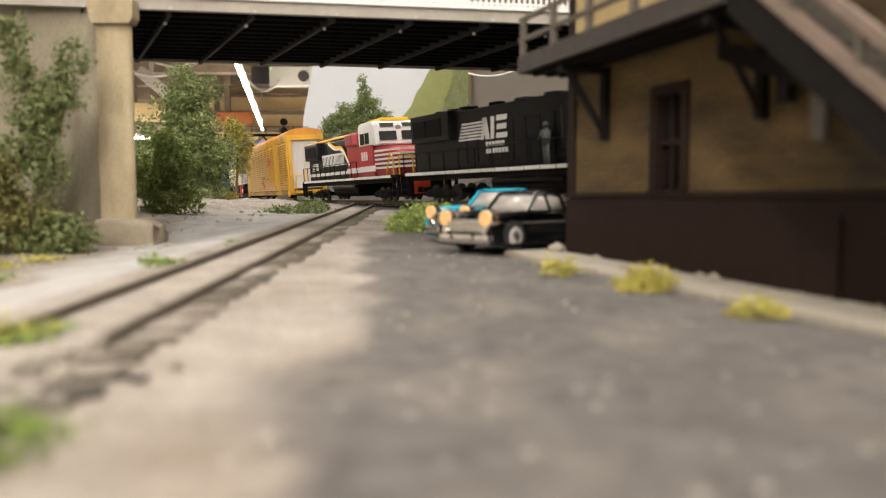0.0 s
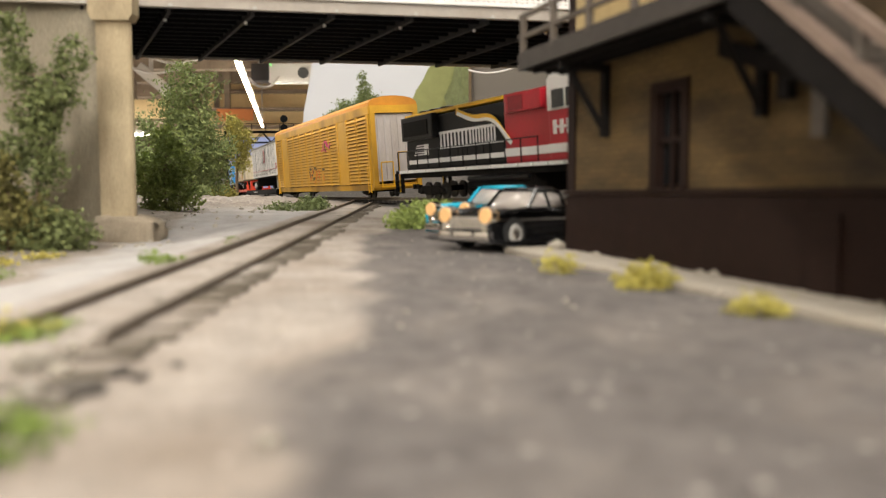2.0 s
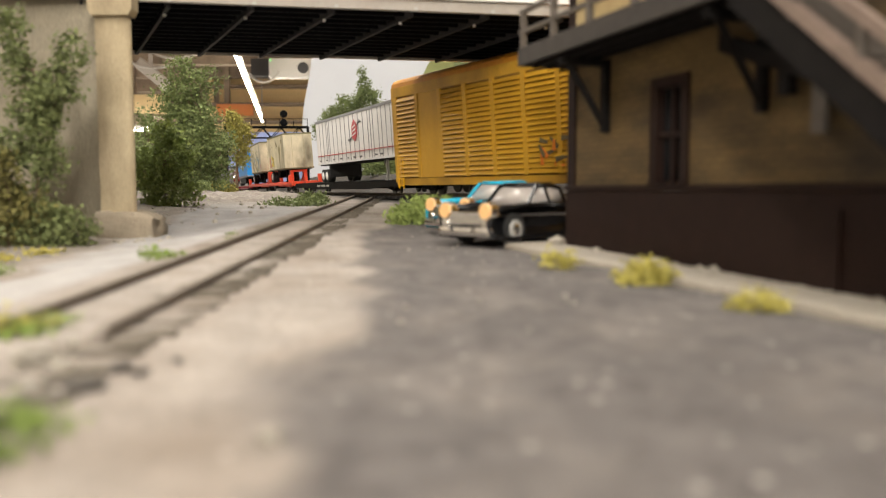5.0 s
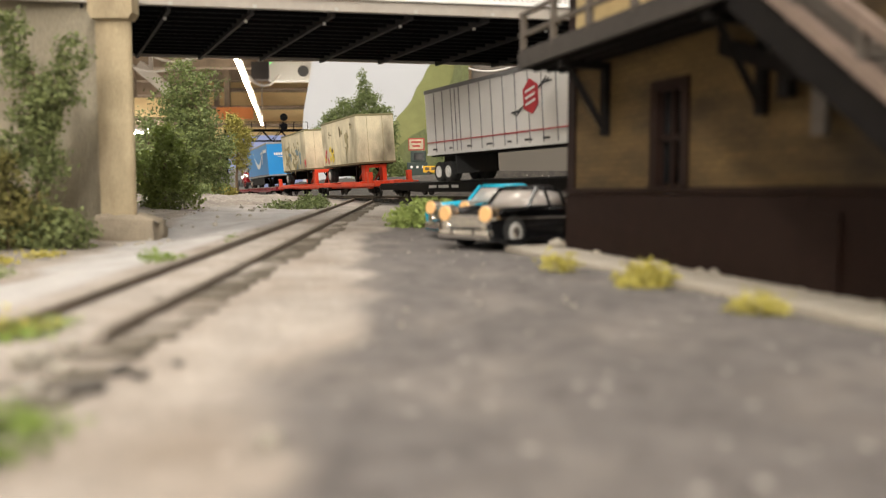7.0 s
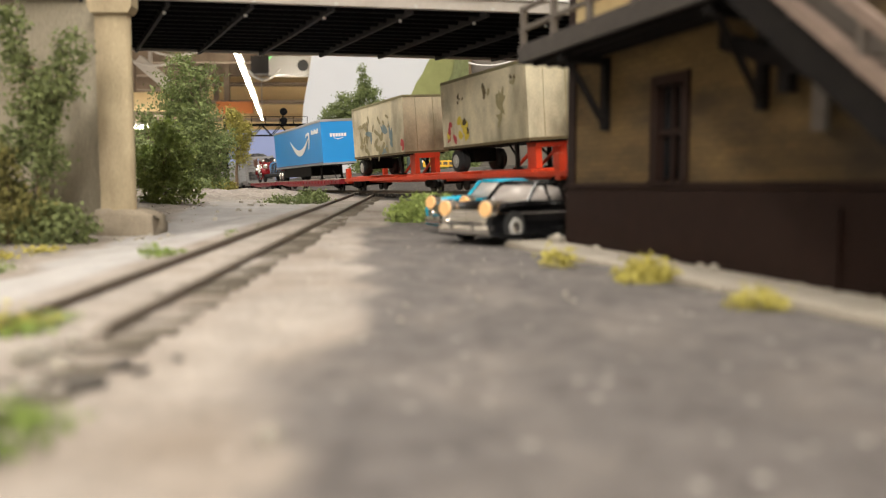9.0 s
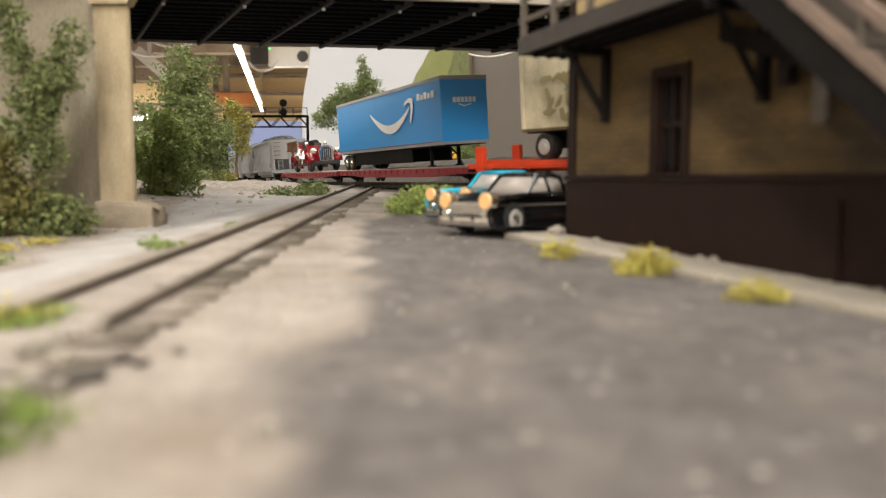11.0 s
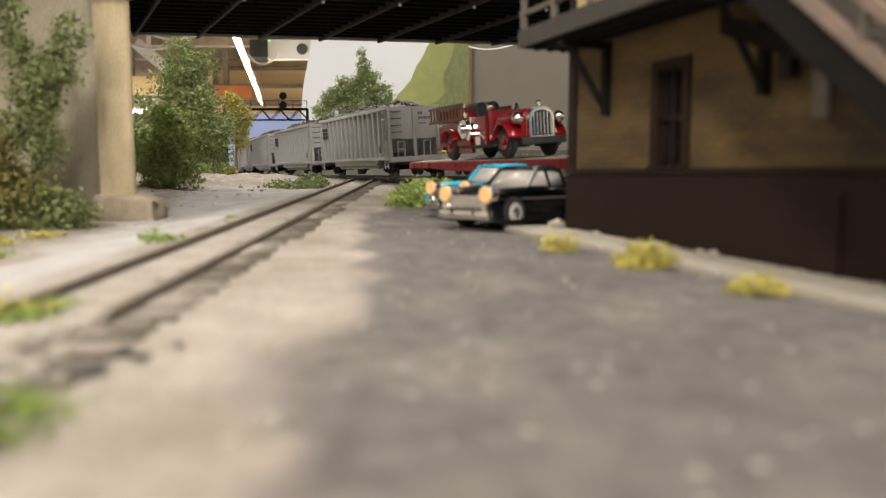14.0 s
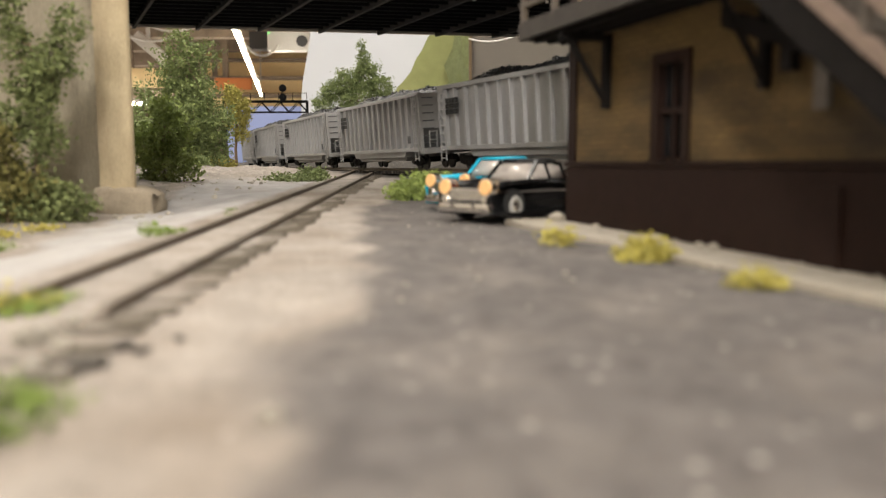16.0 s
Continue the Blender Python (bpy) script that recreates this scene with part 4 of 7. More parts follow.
# ---- station building with its outside stair ----
ST = Matrix.Translation((0.0396, 0.24, EYE)) @ Matrix.Rotation(radians(20), 4, "Z")


def brick_material():
    m = mat("yellow_brickwork", (0.125, 0.08, 0.027), 0.9, vary=0.5, scale=100, dirt=(0.022, 0.013, 0.006), dirt_amount=1.0, dirt_scale=62, stretch=(1, 0.5, 1.3))
    nt = m.node_tree
    b = nt.nodes["Principled BSDF"]
    base = b.inputs["Base Color"].links[0].from_socket
    tc = nt.nodes.new("ShaderNodeTexCoord")
    mp = nt.nodes.new("ShaderNodeMapping")
    mp.inputs["Rotation"].default_value = (radians(90), 0, radians(90))
    br = nt.nodes.new("ShaderNodeTexBrick")
    br.inputs["Scale"].default_value = 1.0
    br.inputs["Brick Width"].default_value, br.inputs["Row Height"].default_value, br.inputs["Mortar Size"].default_value = 0.0046, 0.0016, 0.00022
    br.inputs["Color1"].default_value, br.inputs["Color2"].default_value, br.inputs["Mortar"].default_value = (1, 1, 1, 1), (0.8, 0.8, 0.8, 1), (0.68, 0.68, 0.68, 1)
    sep = nt.nodes.new("ShaderNodeSeparateXYZ")
    com = nt.nodes.new("ShaderNodeCombineXYZ")
    nt.links.new(tc.outputs["Object"], sep.inputs[0])
    nt.links.new(sep.outputs[1], com.inputs[0]), nt.links.new(sep.outputs[2], com.inputs[1])
    nt.links.new(com.outputs[0], br.inputs[0])
    mx = nt.nodes.new("ShaderNodeMix")
    mx.data_type, mx.blend_type = "RGBA", "MULTIPLY"
    mx.inputs[0].default_value = 1.0
    nt.links.new(base, mx.inputs[6]), nt.links.new(br.outputs[0], mx.inputs[7])
    nt.links.new(mx.outputs[2], b.inputs["Base Color"])
    bp = nt.nodes.new("ShaderNodeBump")
    bp.inputs["Distance"].default_value = 0.0003
    nt.links.new(br.outputs[0], bp.inputs["Height"]), nt.links.new(bp.outputs[0], b.inputs["Normal"])
    return m


def build_station():
    st = thing("station_building", ST, "yellow brick station with a brown base and an outside stair", "building")
    brick = brick_material()
    T, Lw, H = 0.044, 0.21, 0.080
    # wall with a deep window opening: pieces round it
    v0, v1, w0, w1 = 0.0435, 0.0565, 0.0012, 0.0275
    for q in ((0, -v0, -0.0006, 0.003, 0, H), (0, -Lw, -0.0006, 0.003, -v1, H), (0, -v1, w1, 0.003, -v0, H),
              (0.003, -0.003, 0.0002, T, 0, H), (T - 0.003, -Lw, 0.0002, T, -0.003, H), (0.003, -Lw, 0.0002, T - 0.003, -Lw + 0.003, H)):
        part("wall", boxes(q), brick, st, "yellow brick wall")
    part("base", boxes((-0.0009, -Lw - 0.001, -0.024, T + 0.001, 0.001, 0.0, 0.0002)), M_BROWN, st, "dark brown painted base")
    part("belt", boxes((-0.0014, -Lw - 0.0012, 0.0002, 0.0, 0.0014, 0.0016, 0.0002)), M_BROWN, st, "brown ledge")
    part("corner_board", boxes((-0.0006, -0.0035, 0.0017, -0.0, 0.0008, H)), M_BROWN, st)
    win = part("window", boxes((0.0018, -v1 + 0.0015, w0 + 0.0015, 0.0022, -v0 - 0.0015, w1 - 0.0015)), M_GLASS, st, "dark narrow window")
    part("frame", boxes((-0.0008, -v1 - 0.001, w0, 0.0026, -v1 + 0.0016, w1 + 0.001), (-0.0008, -v0 - 0.0016, w0, 0.0026, -v0 + 0.001, w1 + 0.001),
                        (-0.0008, -v1 + 0.0016, w1 - 0.0016, 0.0026, -v0 - 0.0016, w1 + 0.001), (0.0002, -v1 + 0.0016, 0.0135, 0.002, -v0 - 0.0016, 0.0147),
                        (0.0004, (-v0 - v1) / 2 - 0.0004, w0, 0.0018, (-v0 - v1) / 2 + 0.0004, w1 - 0.0016)), M_BROWN, win)
    part("sill", boxes((-0.0018, -v1 - 0.001, w0 - 0.0, 0.0, -v0 + 0.001, w0 + 0.0008)), M_BROWN, win)
    bm = bmesh.new()
    prism(bm, [(-0.012, H + 0.001), (T / 2, H + 0.02), (T + 0.008, H + 0.001), (T + 0.008, H - 0.0005), (-0.012, H - 0.0005)], -Lw - 0.006, 0.006, "y")
    part("roof", bm, M_DKWOOD, st, "dark overhanging roof")
    # landing
    W, P1, zb = 0.016, 0.0897, 0.0395
    ld = part("landing", boxes((-W, -P1, zb, -0.001, 0.0, zb + 0.002)), M_DKWOOD, st, "dark timber landing")
    part("edge_beam", boxes((-W - 0.0012, -P1, zb - 0.0018, -W, 0.001, zb + 0.0034, 0.0002)), M_BEAM, ld, "dark grey timber beam")
    part("end_beam", boxes((-W - 0.0012, 0.001, zb - 0.0018, 0.0, 0.0024, zb + 0.0034, 0.0002)), M_BEAM, ld, "dark grey timber beam")
    for x in (-0.0125, -0.008, -0.0035):
        part("joist", boxes((x - 0.0006, -P1 + 0.001, zb - 0.0026, x + 0.0006, 0.0, zb)), M_DKWOOD, ld)
    me = mesh_of("post", boxes((-0.0008, -0.0008, 0, 0.0008, 0.0008, 0.0125)), M_GREYWOOD)
    for y in (0.0, -0.019, -0.038, -0.058, -0.08):
        ob = new("post", me)
        ob.parent = ld
        ob.matrix_basis = pose(-W - 0.0004, y, zb + 0.0022)
    for z in (0.0075, 0.0135):
        part("handrail", boxes((-W - 0.001, -P1, zb + z, -W + 0.0002, 0.002, zb + z + 0.0012)), M_GREYWOOD, ld)
    part("planking", boxes((-W, -P1, zb + 0.0021, -0.001, 0.0, zb + 0.003)), M_CREAM, ld, "cream planking")
    # cream panel added over the brick to paint in the light above the landing
    part("upper_cladding", boxes((-0.0006, -P1, zb + 0.0032, -0.0001, -0.0036, H - 0.001)), M_CREAM, st, "upper wall panel coloured cream for the light from above")
    # cream door beyond the landing
    part("upper_door", boxes((-0.0008, -0.052, zb + 0.003, 0.0, -0.032, zb + 0.03)), M_CREAM, st, "cream panelled door")
    # brackets
    for y in (-0.0215, -0.0823):
        br = part("bracket", boxes((-0.0022, y - 0.0011, 0.0165, -0.0002, y + 0.0011, zb - 0.0028), (-W, y - 0.0011, zb - 0.0046, -0.0002, y + 0.0011, zb - 0.0027)), M_DKWOOD, st, "black timber bracket")
        bm = bmesh.new()
        cyl(bm, (-0.0012, y, 0.018), (-W + 0.002, y, zb - 0.003), 0.0011, 4)
        part("strut", bm, M_DKWOOD, br)
    # stair
    sl = math.tan(radians(39.6))
    run, top = 0.071, zb + 0.0045
    # dark faces under bright cappings: light from above put into the stringers' colours
    for x in (-W - 0.0008, -0.003):
        bm = bmesh.new()
        prism(bm, [(-P1, top), (-P1 - run, top - run * sl), (-P1 - run, top - run * sl - 0.0085), (-P1, top - 0.0085)], x, x + 0.0014, "x")
        stg = part("stringer", bm, M_DKWOOD, st, "dark timber stair stringer")
        bm = bmesh.new()
        prism(bm, [(-P1, top + 0.0022), (-P1 - run, top + 0.0022 - run * sl), (-P1 - run, top - 0.0006 - run * sl), (-P1, top - 0.0006)], x - 0.0006, x + 0.0018, "x")
        part("capping", bm, M_STAIR, stg, "pinkish wooden capping, coloured bright as the lit top edge")
    tread = mesh_of("tread", boxes((-W + 0.0007, -0.0034, -0.0005, -0.0031, 0.0004, 0.0003)), M_GREYWOOD)
    riser = mesh_of("riser", boxes((-W + 0.0007, -0.0002, -0.0021, -0.0031, 0.0002, -0.0005)), M_DKWOOD)
    n = 27
    for k in range(n):
        for me, nm in ((tread, "tread"), (riser, "riser")):
            ob = new(nm, me)
            ob.parent = st
            ob.matrix_basis = pose(0, -P1 - run * (k + 0.5) / n, top - run * sl * (k + 0.5) / n - 0.0006)
    bm = bmesh.new()
    prism(bm, [(-P1, top + 0.0098), (-P1 - run, top + 0.0098 - run * sl), (-P1 - run, top + 0.0072 - run * sl), (-P1, top + 0.0072)], -W - 0.0014, -W + 0.0002, "x")
    part("stair_rail", bm, M_STAIR, st, "wooden stair handrail coloured bright as if lit")
    for k in range(5):
        v = P1 + 0.002 + run * k / 5
        z = top - (v - P1) * sl
        part("baluster_post", boxes((-W - 0.0011, -v - 0.0006, z - 0.001, -W + 0.0, -v + 0.0006, z + 0.0075)), M_GREYWOOD, st)
    part("plank", boxes((-0.003, -0.1006, 0.011, -0.0016, -0.0971, 0.0215, 0.0003)), M_GREYWOOD, st, "grey board fixed to the wall")
    part("lower_brace", boxes((-0.0042, -0.0925, 0.019, -0.0018, -0.0895, 0.026, 0.0003)), M_DKWOOD, st)
    bm = bmesh.new()
    prism(bm, [(-0.072, 0.0345), (-0.125, 0.0145), (-0.125, 0.0105), (-0.072, 0.0305)], -0.0042, -0.003, "x")
    part("wall_brace", bm, M_DKWOOD, st, "dark brace along the wall")
    part("basement_door", boxes((-0.0016, -0.1035, -0.0215, -0.001, -0.0955, -0.0035)), M_BROWN, st, "dark brown low door")


build_station()


def build_pavement():
    pv = thing("pavement", pose(0, 0, 0), "pale worn stone pavement along the station", "pavement", kind="structure")
    n = 16
    for k in range(n):
        v0, v1 = -0.012 + 0.0145 * k, -0.012 + 0.0145 * (k + 1) - 0.0003
        bm = bmesh.new()
        pts = []
        out = 0.0168 + 0.0006 * math.sin(k * 2.3)
        for (x, v) in ((-out, v0), (0.0005, v0), (0.0005, v1), (-out, v1)):
            p = ST @ Vector((x, -v, 0))
            pts.append((p.x, p.y, ground_z(p.x, p.y)))
        lo = [bm.verts.new((x, y, z - 0.004)) for x, y, z in pts]
        hi = [bm.verts.new((x, y, z + 0.0016)) for x, y, z in pts]
        bm.faces.new(lo[::-1]), bm.faces.new(hi)
        for i in range(4):
            bm.faces.new((lo[i], lo[(i + 1) % 4], hi[(i + 1) % 4], hi[i]))
        bmesh.ops.bevel(bm, geom=[e for e in bm.edges if e.verts[0] in hi and e.verts[1] in hi], offset=0.0005, segments=2, affect="EDGES")
        part("slab", bm, M_PAVE, pv)


build_pavement()
rng_s = random.Random(9)
for k in range(26):
    p = ST @ Vector((-0.0022 - rng_s.uniform(0, 0.002), 0.002 - 0.0055 * k + rng_s.uniform(-0.003, 0.003) * (k > 0), 0))
    r = rng_s.choice((0.0007, 0.0009, 0.0012, 0.0017)) if k else 0.0034
    ob = tagged(new("rubble_stone", stone_mesh(20 + k)), "rough pale rubble stone at the wall's foot", "stone", "rubble")
    ob.matrix_basis = Matrix.Translation((p.x, p.y, ground_z(p.x, p.y) + 0.0016 + 0.1 * r)) @ Matrix.Rotation(k, 4, "Z") @ Matrix.Diagonal((r, r, r, 1))
for k, (x, y, s, n) in enumerate(((0.0285, 0.19, 0.0042, 420), (0.043, 0.163, 0.0048, 460), (0.047, 0.1655, 0.004, 300), (0.0395, 0.162, 0.003, 200), (0.0505, 0.17, 0.0025, 180), (0.0535, 0.131, 0.0036, 300), (0.0565, 0.1315, 0.0032, 280), (0.0495, 0.132, 0.0012, 60))):
    plant("grass_tuft", x, y, [(0, 0, s * 0.3, s, s * 0.8, s * 0.36)], n, s * 0.14, M_TUFT, 70 + k, "dry yellow-green grass tuft at the pavement's edge", "grass", "tufts", crown="turf", dz=0.0012)


# ---- model cars in the lot ----
def model_car(m, paint, label, glass):
    c = thing("model_car", m, label, "car", "parked model cars")
    L, W = 0.029, 0.0107                 # half length and half width; x forward
    bm = bmesh.new()
    prof = [(-L, 0.0036), (-L, 0.0088), (-L + 0.003, 0.0112), (-0.017, 0.0114), (0.010, 0.0114), (0.0225, 0.0108), (L - 0.0015, 0.0098), (L, 0.0078), (L - 0.0008, 0.0034),
            (0.023, 0.0028), (-0.023, 0.0028)]
    prism(bm, [(-q[0], q[1]) for q in prof], -W, W, "y")
    for v in bm.verts:
        v.co.x *= -1
        if v.co.z > 0.0095:
            v.co.y *= 0.93
    bmesh.ops.bevel(bm, geom=bm.edges[:], offset=0.0011, segments=3, affect="EDGES")
    part("body", bm, paint, c, smooth=True)
    bm = bmesh.new()
    cab = [(-0.0195, 0.0110), (-0.0135, 0.0172), (-0.008, 0.0184), (0.0012, 0.0181), (0.0092, 0.0111)]
    prism(bm, cab, -W * 0.86, W * 0.86, "y")
    for v in bm.verts:
        if v.co.z > 0.015:
            v.co.y *= 0.82
    bmesh.ops.bevel(bm, geom=bm.edges[:], offset=0.0013, segments=3, affect="EDGES")
    part("window", bm, glass, c, "windows coloured pale for their reflection", smooth=True)
    bm = bmesh.new()
    prism(bm, [(-0.0146, 0.0166), (-0.0085, 0.0188), (0.0014, 0.0185), (0.0032, 0.0168)], -W * 0.74, W * 0.74, "y")
    bmesh.ops.bevel(bm, geom=bm.edges[:], offset=0.0008, segments=3, affect="EDGES")
    part("roof", bm, paint, c, smooth=True)
    for y in (-W * 0.8, W * 0.8):
        for x0, x1 in ((-0.0150, -0.0145), (-0.0062, -0.005), (0.0015, 0.0056)):
            bm = bmesh.new()
            s = 0.9 if x0 > 0 else 1.0
            top = (0.0016, 0.0178) if x0 > 0 else (x0 + 0.0035, 0.0176)
            cyl(bm, (x1 + (0.003 if x0 > 0 else 0), y * 1.06, 0.0114), (top[0], y * 0.9, top[1]), 0.0006, 6)
            part("pillar", bm, paint, c)
    bp = part("front_bumper", boxes((L - 0.001, -W * 1.0, 0.0028, L + 0.0020, W * 1.0, 0.0056, 0.0011)), M_CHROME, c, "chrome bumper")
    for y in (-0.0045, 0.0045):
        bm = bmesh.new()
        cyl(bm, (L + 0.0008, y, 0.0047), (L + 0.0032, y, 0.005), 0.0012, 10, 0.0004)
        part("overrider", bm, M_CHROME, bp)
    part("rear_bumper", boxes((-L - 0.0018, -W, 0.0035, -L + 0.001, W, 0.006, 0.0009)), M_CHROME, c, "chrome bumper")
    gr = part("grille", boxes((L - 0.0012, -W * 0.78, 0.0060, L + 0.0006, W * 0.78, 0.0098, 0.0005)), M_CHROME, c, "chrome grille")
    for k in range(4):
        part("bar", boxes((L + 0.0003, -W * 0.74, 0.0065 + 0.0009 * k, L + 0.0009, W * 0.74, 0.0067 + 0.0009 * k)), M_SEAM, gr)
    for y in (-W * 0.8, W * 0.8):
        bm = bmesh.new()
        cyl(bm, (L - 0.003, y, 0.0102), (L + 0.0012, y, 0.0102), 0.0024, 18, 0.0022)
        hl = part("headlight", bm, M_AMBER, c, "pale amber headlight", smooth=False)
        bm = bmesh.new()
        cyl(bm, (L - 0.0024, y, 0.0102), (L + 0.0006, y, 0.0102), 0.0027, 18)
        part("rim", bm, M_CHROME, hl)
        bm = bmesh.new()
        cyl(bm, (L - 0.001, y * 0.98, 0.0066), (L + 0.0012, y * 0.98, 0.0066), 0.0012, 12)
        part("parking_light", bm, M_CHROME, c)
    part("side_trim", boxes((-L + 0.003, -W - 0.0003, 0.0086, L - 0.004, -W + 0.0004, 0.0091), (-L + 0.003, W - 0.0004, 0.0086, L - 0.004, W + 0.0003, 0.0091)), M_CHROME, c, "chrome side trim")
    for x in (-0.018, 0.0175):
        for y in (-1, 1):
            bm = bmesh.new()
            cyl(bm, (x, y * (W - 0.0022), 0.0052), (x, y * (W + 0.0005), 0.0052), 0.0052, 24)
            wh = part("wheel", bm, M_TYRE, c, "black tyre")
            bm = bmesh.new()
            cyl(bm, (x, y * (W - 0.0002), 0.0052), (x, y * (W + 0.0010), 0.0052), 0.0037, 20, 0.0030)
            part("whitewall", bm, M_GREYBOX, wh, "pale grey wheel ring")
            bm = bmesh.new()
            cyl(bm, (x, y * (W + 0.0008), 0.0052), (x, y * (W + 0.0014), 0.0052), 0.0022, 14, 0.0012)
            part("hubcap", bm, M_CHROME, wh)
    return c


for x, y, paint, label, glass in ((0.0272, 0.2685, M_CARBLACK, "glossy black 1950s model sedan parked in the lot", M_PALEGLASS),
                                  (0.0218, 0.309, M_TURQ, "turquoise 1950s model sedan parked behind a black one", M_PALEGLASS)):
    model_car(Matrix.Translation((x, y, ground_z(x, y))) @ Matrix.Rotation(math.atan2(-0.73, -0.68), 4, "Z"), paint, label, glass)
for ob in [o for o in bpy.data.objects if o.name.split(".")[0] == "model_car"]:
    for p in ob.children_recursive:
        if p.name.split(".")[0] not in ("wheel", "whitewall", "hubcap"):
            p.data.transform(Matrix.Diagonal((1, 1, 1.1, 1)))


# ---- train ----
def wheelset(parent, x, r=0.0048, y=0.0083):
    for s in (-1, 1):
        bm = bmesh.new()
        cyl(bm, (x, s * y, r), (x, s * (y + 0.0014), r), r, 18)
        cyl(bm, (x, s * (y + 0.0013), r), (x, s * (y + 0.0026), r), r * 0.42, 10)
        part("wheel", bm, M_WHEEL, parent)


def bogie(parent, x, axles, wide=0.0125, r=0.0048):
    """A truck with its side frames and wheels."""
    gap = 0.0105 if len(axles) < 3 else 0.0118
    bm = bmesh.new()
    for s in (-1, 1):
        half = gap * (len(axles) - 1) / 2 + 0.0052
        prof = [(x - half, 0.0040), (x - half, 0.0066), (x - half * 0.5, 0.0085), (x + half * 0.5, 0.0085), (x + half, 0.0066), (x + half, 0.0040),
                (x + half * 0.55, 0.0046), (x + half * 0.25, 0.0026), (x - half * 0.25, 0.0026), (x - half * 0.55, 0.0046)]
        prism(bm, prof, s * (wide - 0.0009), s * (wide + 0.0009), "y")
        for k in range(len(axles)):
            ax = x + (k - (len(axles) - 1) / 2) * gap
            box(bm, ax - 0.0016, s * wide - 0.0014, 0.0034, ax + 0.0016, s * wide + 0.0014, 0.0066)
        for k in (-1, 0, 1):
            cyl(bm, (x + k * 0.0016, s * (wide + 0.0006), 0.0036), (x + k * 0.0016, s * (wide + 0.0006), 0.0075), 0.0007, 6)
    box(bm, x - 0.002, -wide, 0.0045, x + 0.002, wide, 0.0078)
    t = part("truck", bm, M_FRAME, parent, "black cast truck")
    for k in range(len(axles)):
        wheelset(t, x + (k - (len(axles) - 1) / 2) * gap, r)


def coupler(parent, x, sgn):
    part("coupler", boxes((x, -0.0012, 0.0062, x + sgn * 0.006, 0.0012, 0.0085), (x + sgn * 0.005, -0.0022, 0.0058, x + sgn * 0.008, 0.0016, 0.0092)) if sgn > 0 else
         boxes((x - 0.006, -0.0012, 0.0062, x, 0.0012, 0.0085), (x - 0.008, -0.0022, 0.0058, x - 0.005, 0.0016, 0.0092)), M_FRAME, parent)


def strip(name, pts, y, thick, material, parent, label=""):
    """A flat shape laid on a side: pts are (x, z)."""
    bm = bmesh.new()
    prism(bm, pts, y - thick, y, "y")
    return part(name, bm, material, parent, label)


def rod(bm, *pts, r=0.0004, n=5):
    for a, b in zip(pts, pts[1:]):
        cyl(bm, a, b, r, n)
    return bm


def loco_base(c, L, sill_mat):
    """Underframe, tank, trucks, walkway and steps of a six-axle diesel; L is half its length."""
    part("underframe", boxes((-L + 0.006, -0.0165, 0.0135, L - 0.006, 0.0165, 0.0168)), M_FRAME, c)
    part("walkway", boxes((-L + 0.002, -0.0182, 0.0168, L - 0.002, 0.0182, 0.0186)), M_FRAME, c)
    me = mesh_of("sill_stripe", boxes((-0.0058, -0.0003, 0, 0.0058, 0.0003, 0.0018)), sill_mat)
    n = int((2 * L - 0.012) / 0.0128)
    for s in (-1, 1):
        for k in range(n):
            ob = new("sill_stripe", me)
            ob.parent = c
            ob.matrix_basis = pose(-L + 0.008 + 0.0128 * (k + 0.5), s * 0.0184, 0.0168)
    bm = bmesh.new()
    prism(bm, [(-0.012, 0.004), (-0.0155, 0.007), (-0.0155, 0.0133), (0.0155, 0.0133), (0.0155, 0.007), (0.012, 0.004)], -0.033, 0.033, "x")
    bmesh.ops.bevel(bm, geom=bm.edges[:], offset=0.0008, segments=2, affect="EDGES")
    tank = part("fuel_tank", bm, M_FRAME, c, "black fuel tank")
    part("air_reservoir", cyl(bmesh.new(), (-0.03, -0.0158, 0.0118), (0.03, -0.0158, 0.0118), 0.0016, 8), M_BLACK, tank)
    for sgn in (-1, 1):
        bogie(c, sgn * (L - 0.043), (0, 1, 2), 0.0135, 0.0053)
        coupler(c, sgn * (L - 0.001), sgn)
        for s in (-1, 1):
            bm = boxes((sgn * (L - 0.006) - 0.004, s * 0.0175 - 0.0012, 0.004, sgn * (L - 0.006) + 0.004, s * 0.0175 + 0.0012, 0.0046),
                       (sgn * (L - 0.006) - 0.004, s * 0.0175 - 0.0012, 0.008, sgn * (L - 0.006) + 0.004, s * 0.0175 + 0.0012, 0.0086),
                       (sgn * (L - 0.006) - 0.004, s * 0.0175 - 0.0012, 0.012, sgn * (L - 0.006) + 0.004, s * 0.0175 + 0.0012, 0.0126),
                       (sgn * (L - 0.006) - 0.0045, s * 0.0175 - 0.0012, 0.004, sgn * (L - 0.006) - 0.004, s * 0.0175 + 0.0012, 0.017),
                       (sgn * (L - 0.006) + 0.004, s * 0.0175 - 0.0012, 0.004, sgn * (L - 0.006) + 0.0045, s * 0.0175 + 0.0012, 0.017))
            part("step", bm, M_FRAME, c)


def side_rails(c, x0, x1, material, n):
    for s in (-1, 1):
        bm = bmesh.new()
        rod(bm, (x0, s * 0.0178, 0.0305), (x1, s * 0.0178, 0.0305), r=0.00032)
        hr = part("handrail", bm, material, c)
        for k in range(n):
            x = x0 + (x1 - x0) * k / (n - 1)
            part("stanchion", rod(bmesh.new(), (x, s * 0.0178, 0.0184), (x, s * 0.0178, 0.0307), r=0.00035), material, hr)


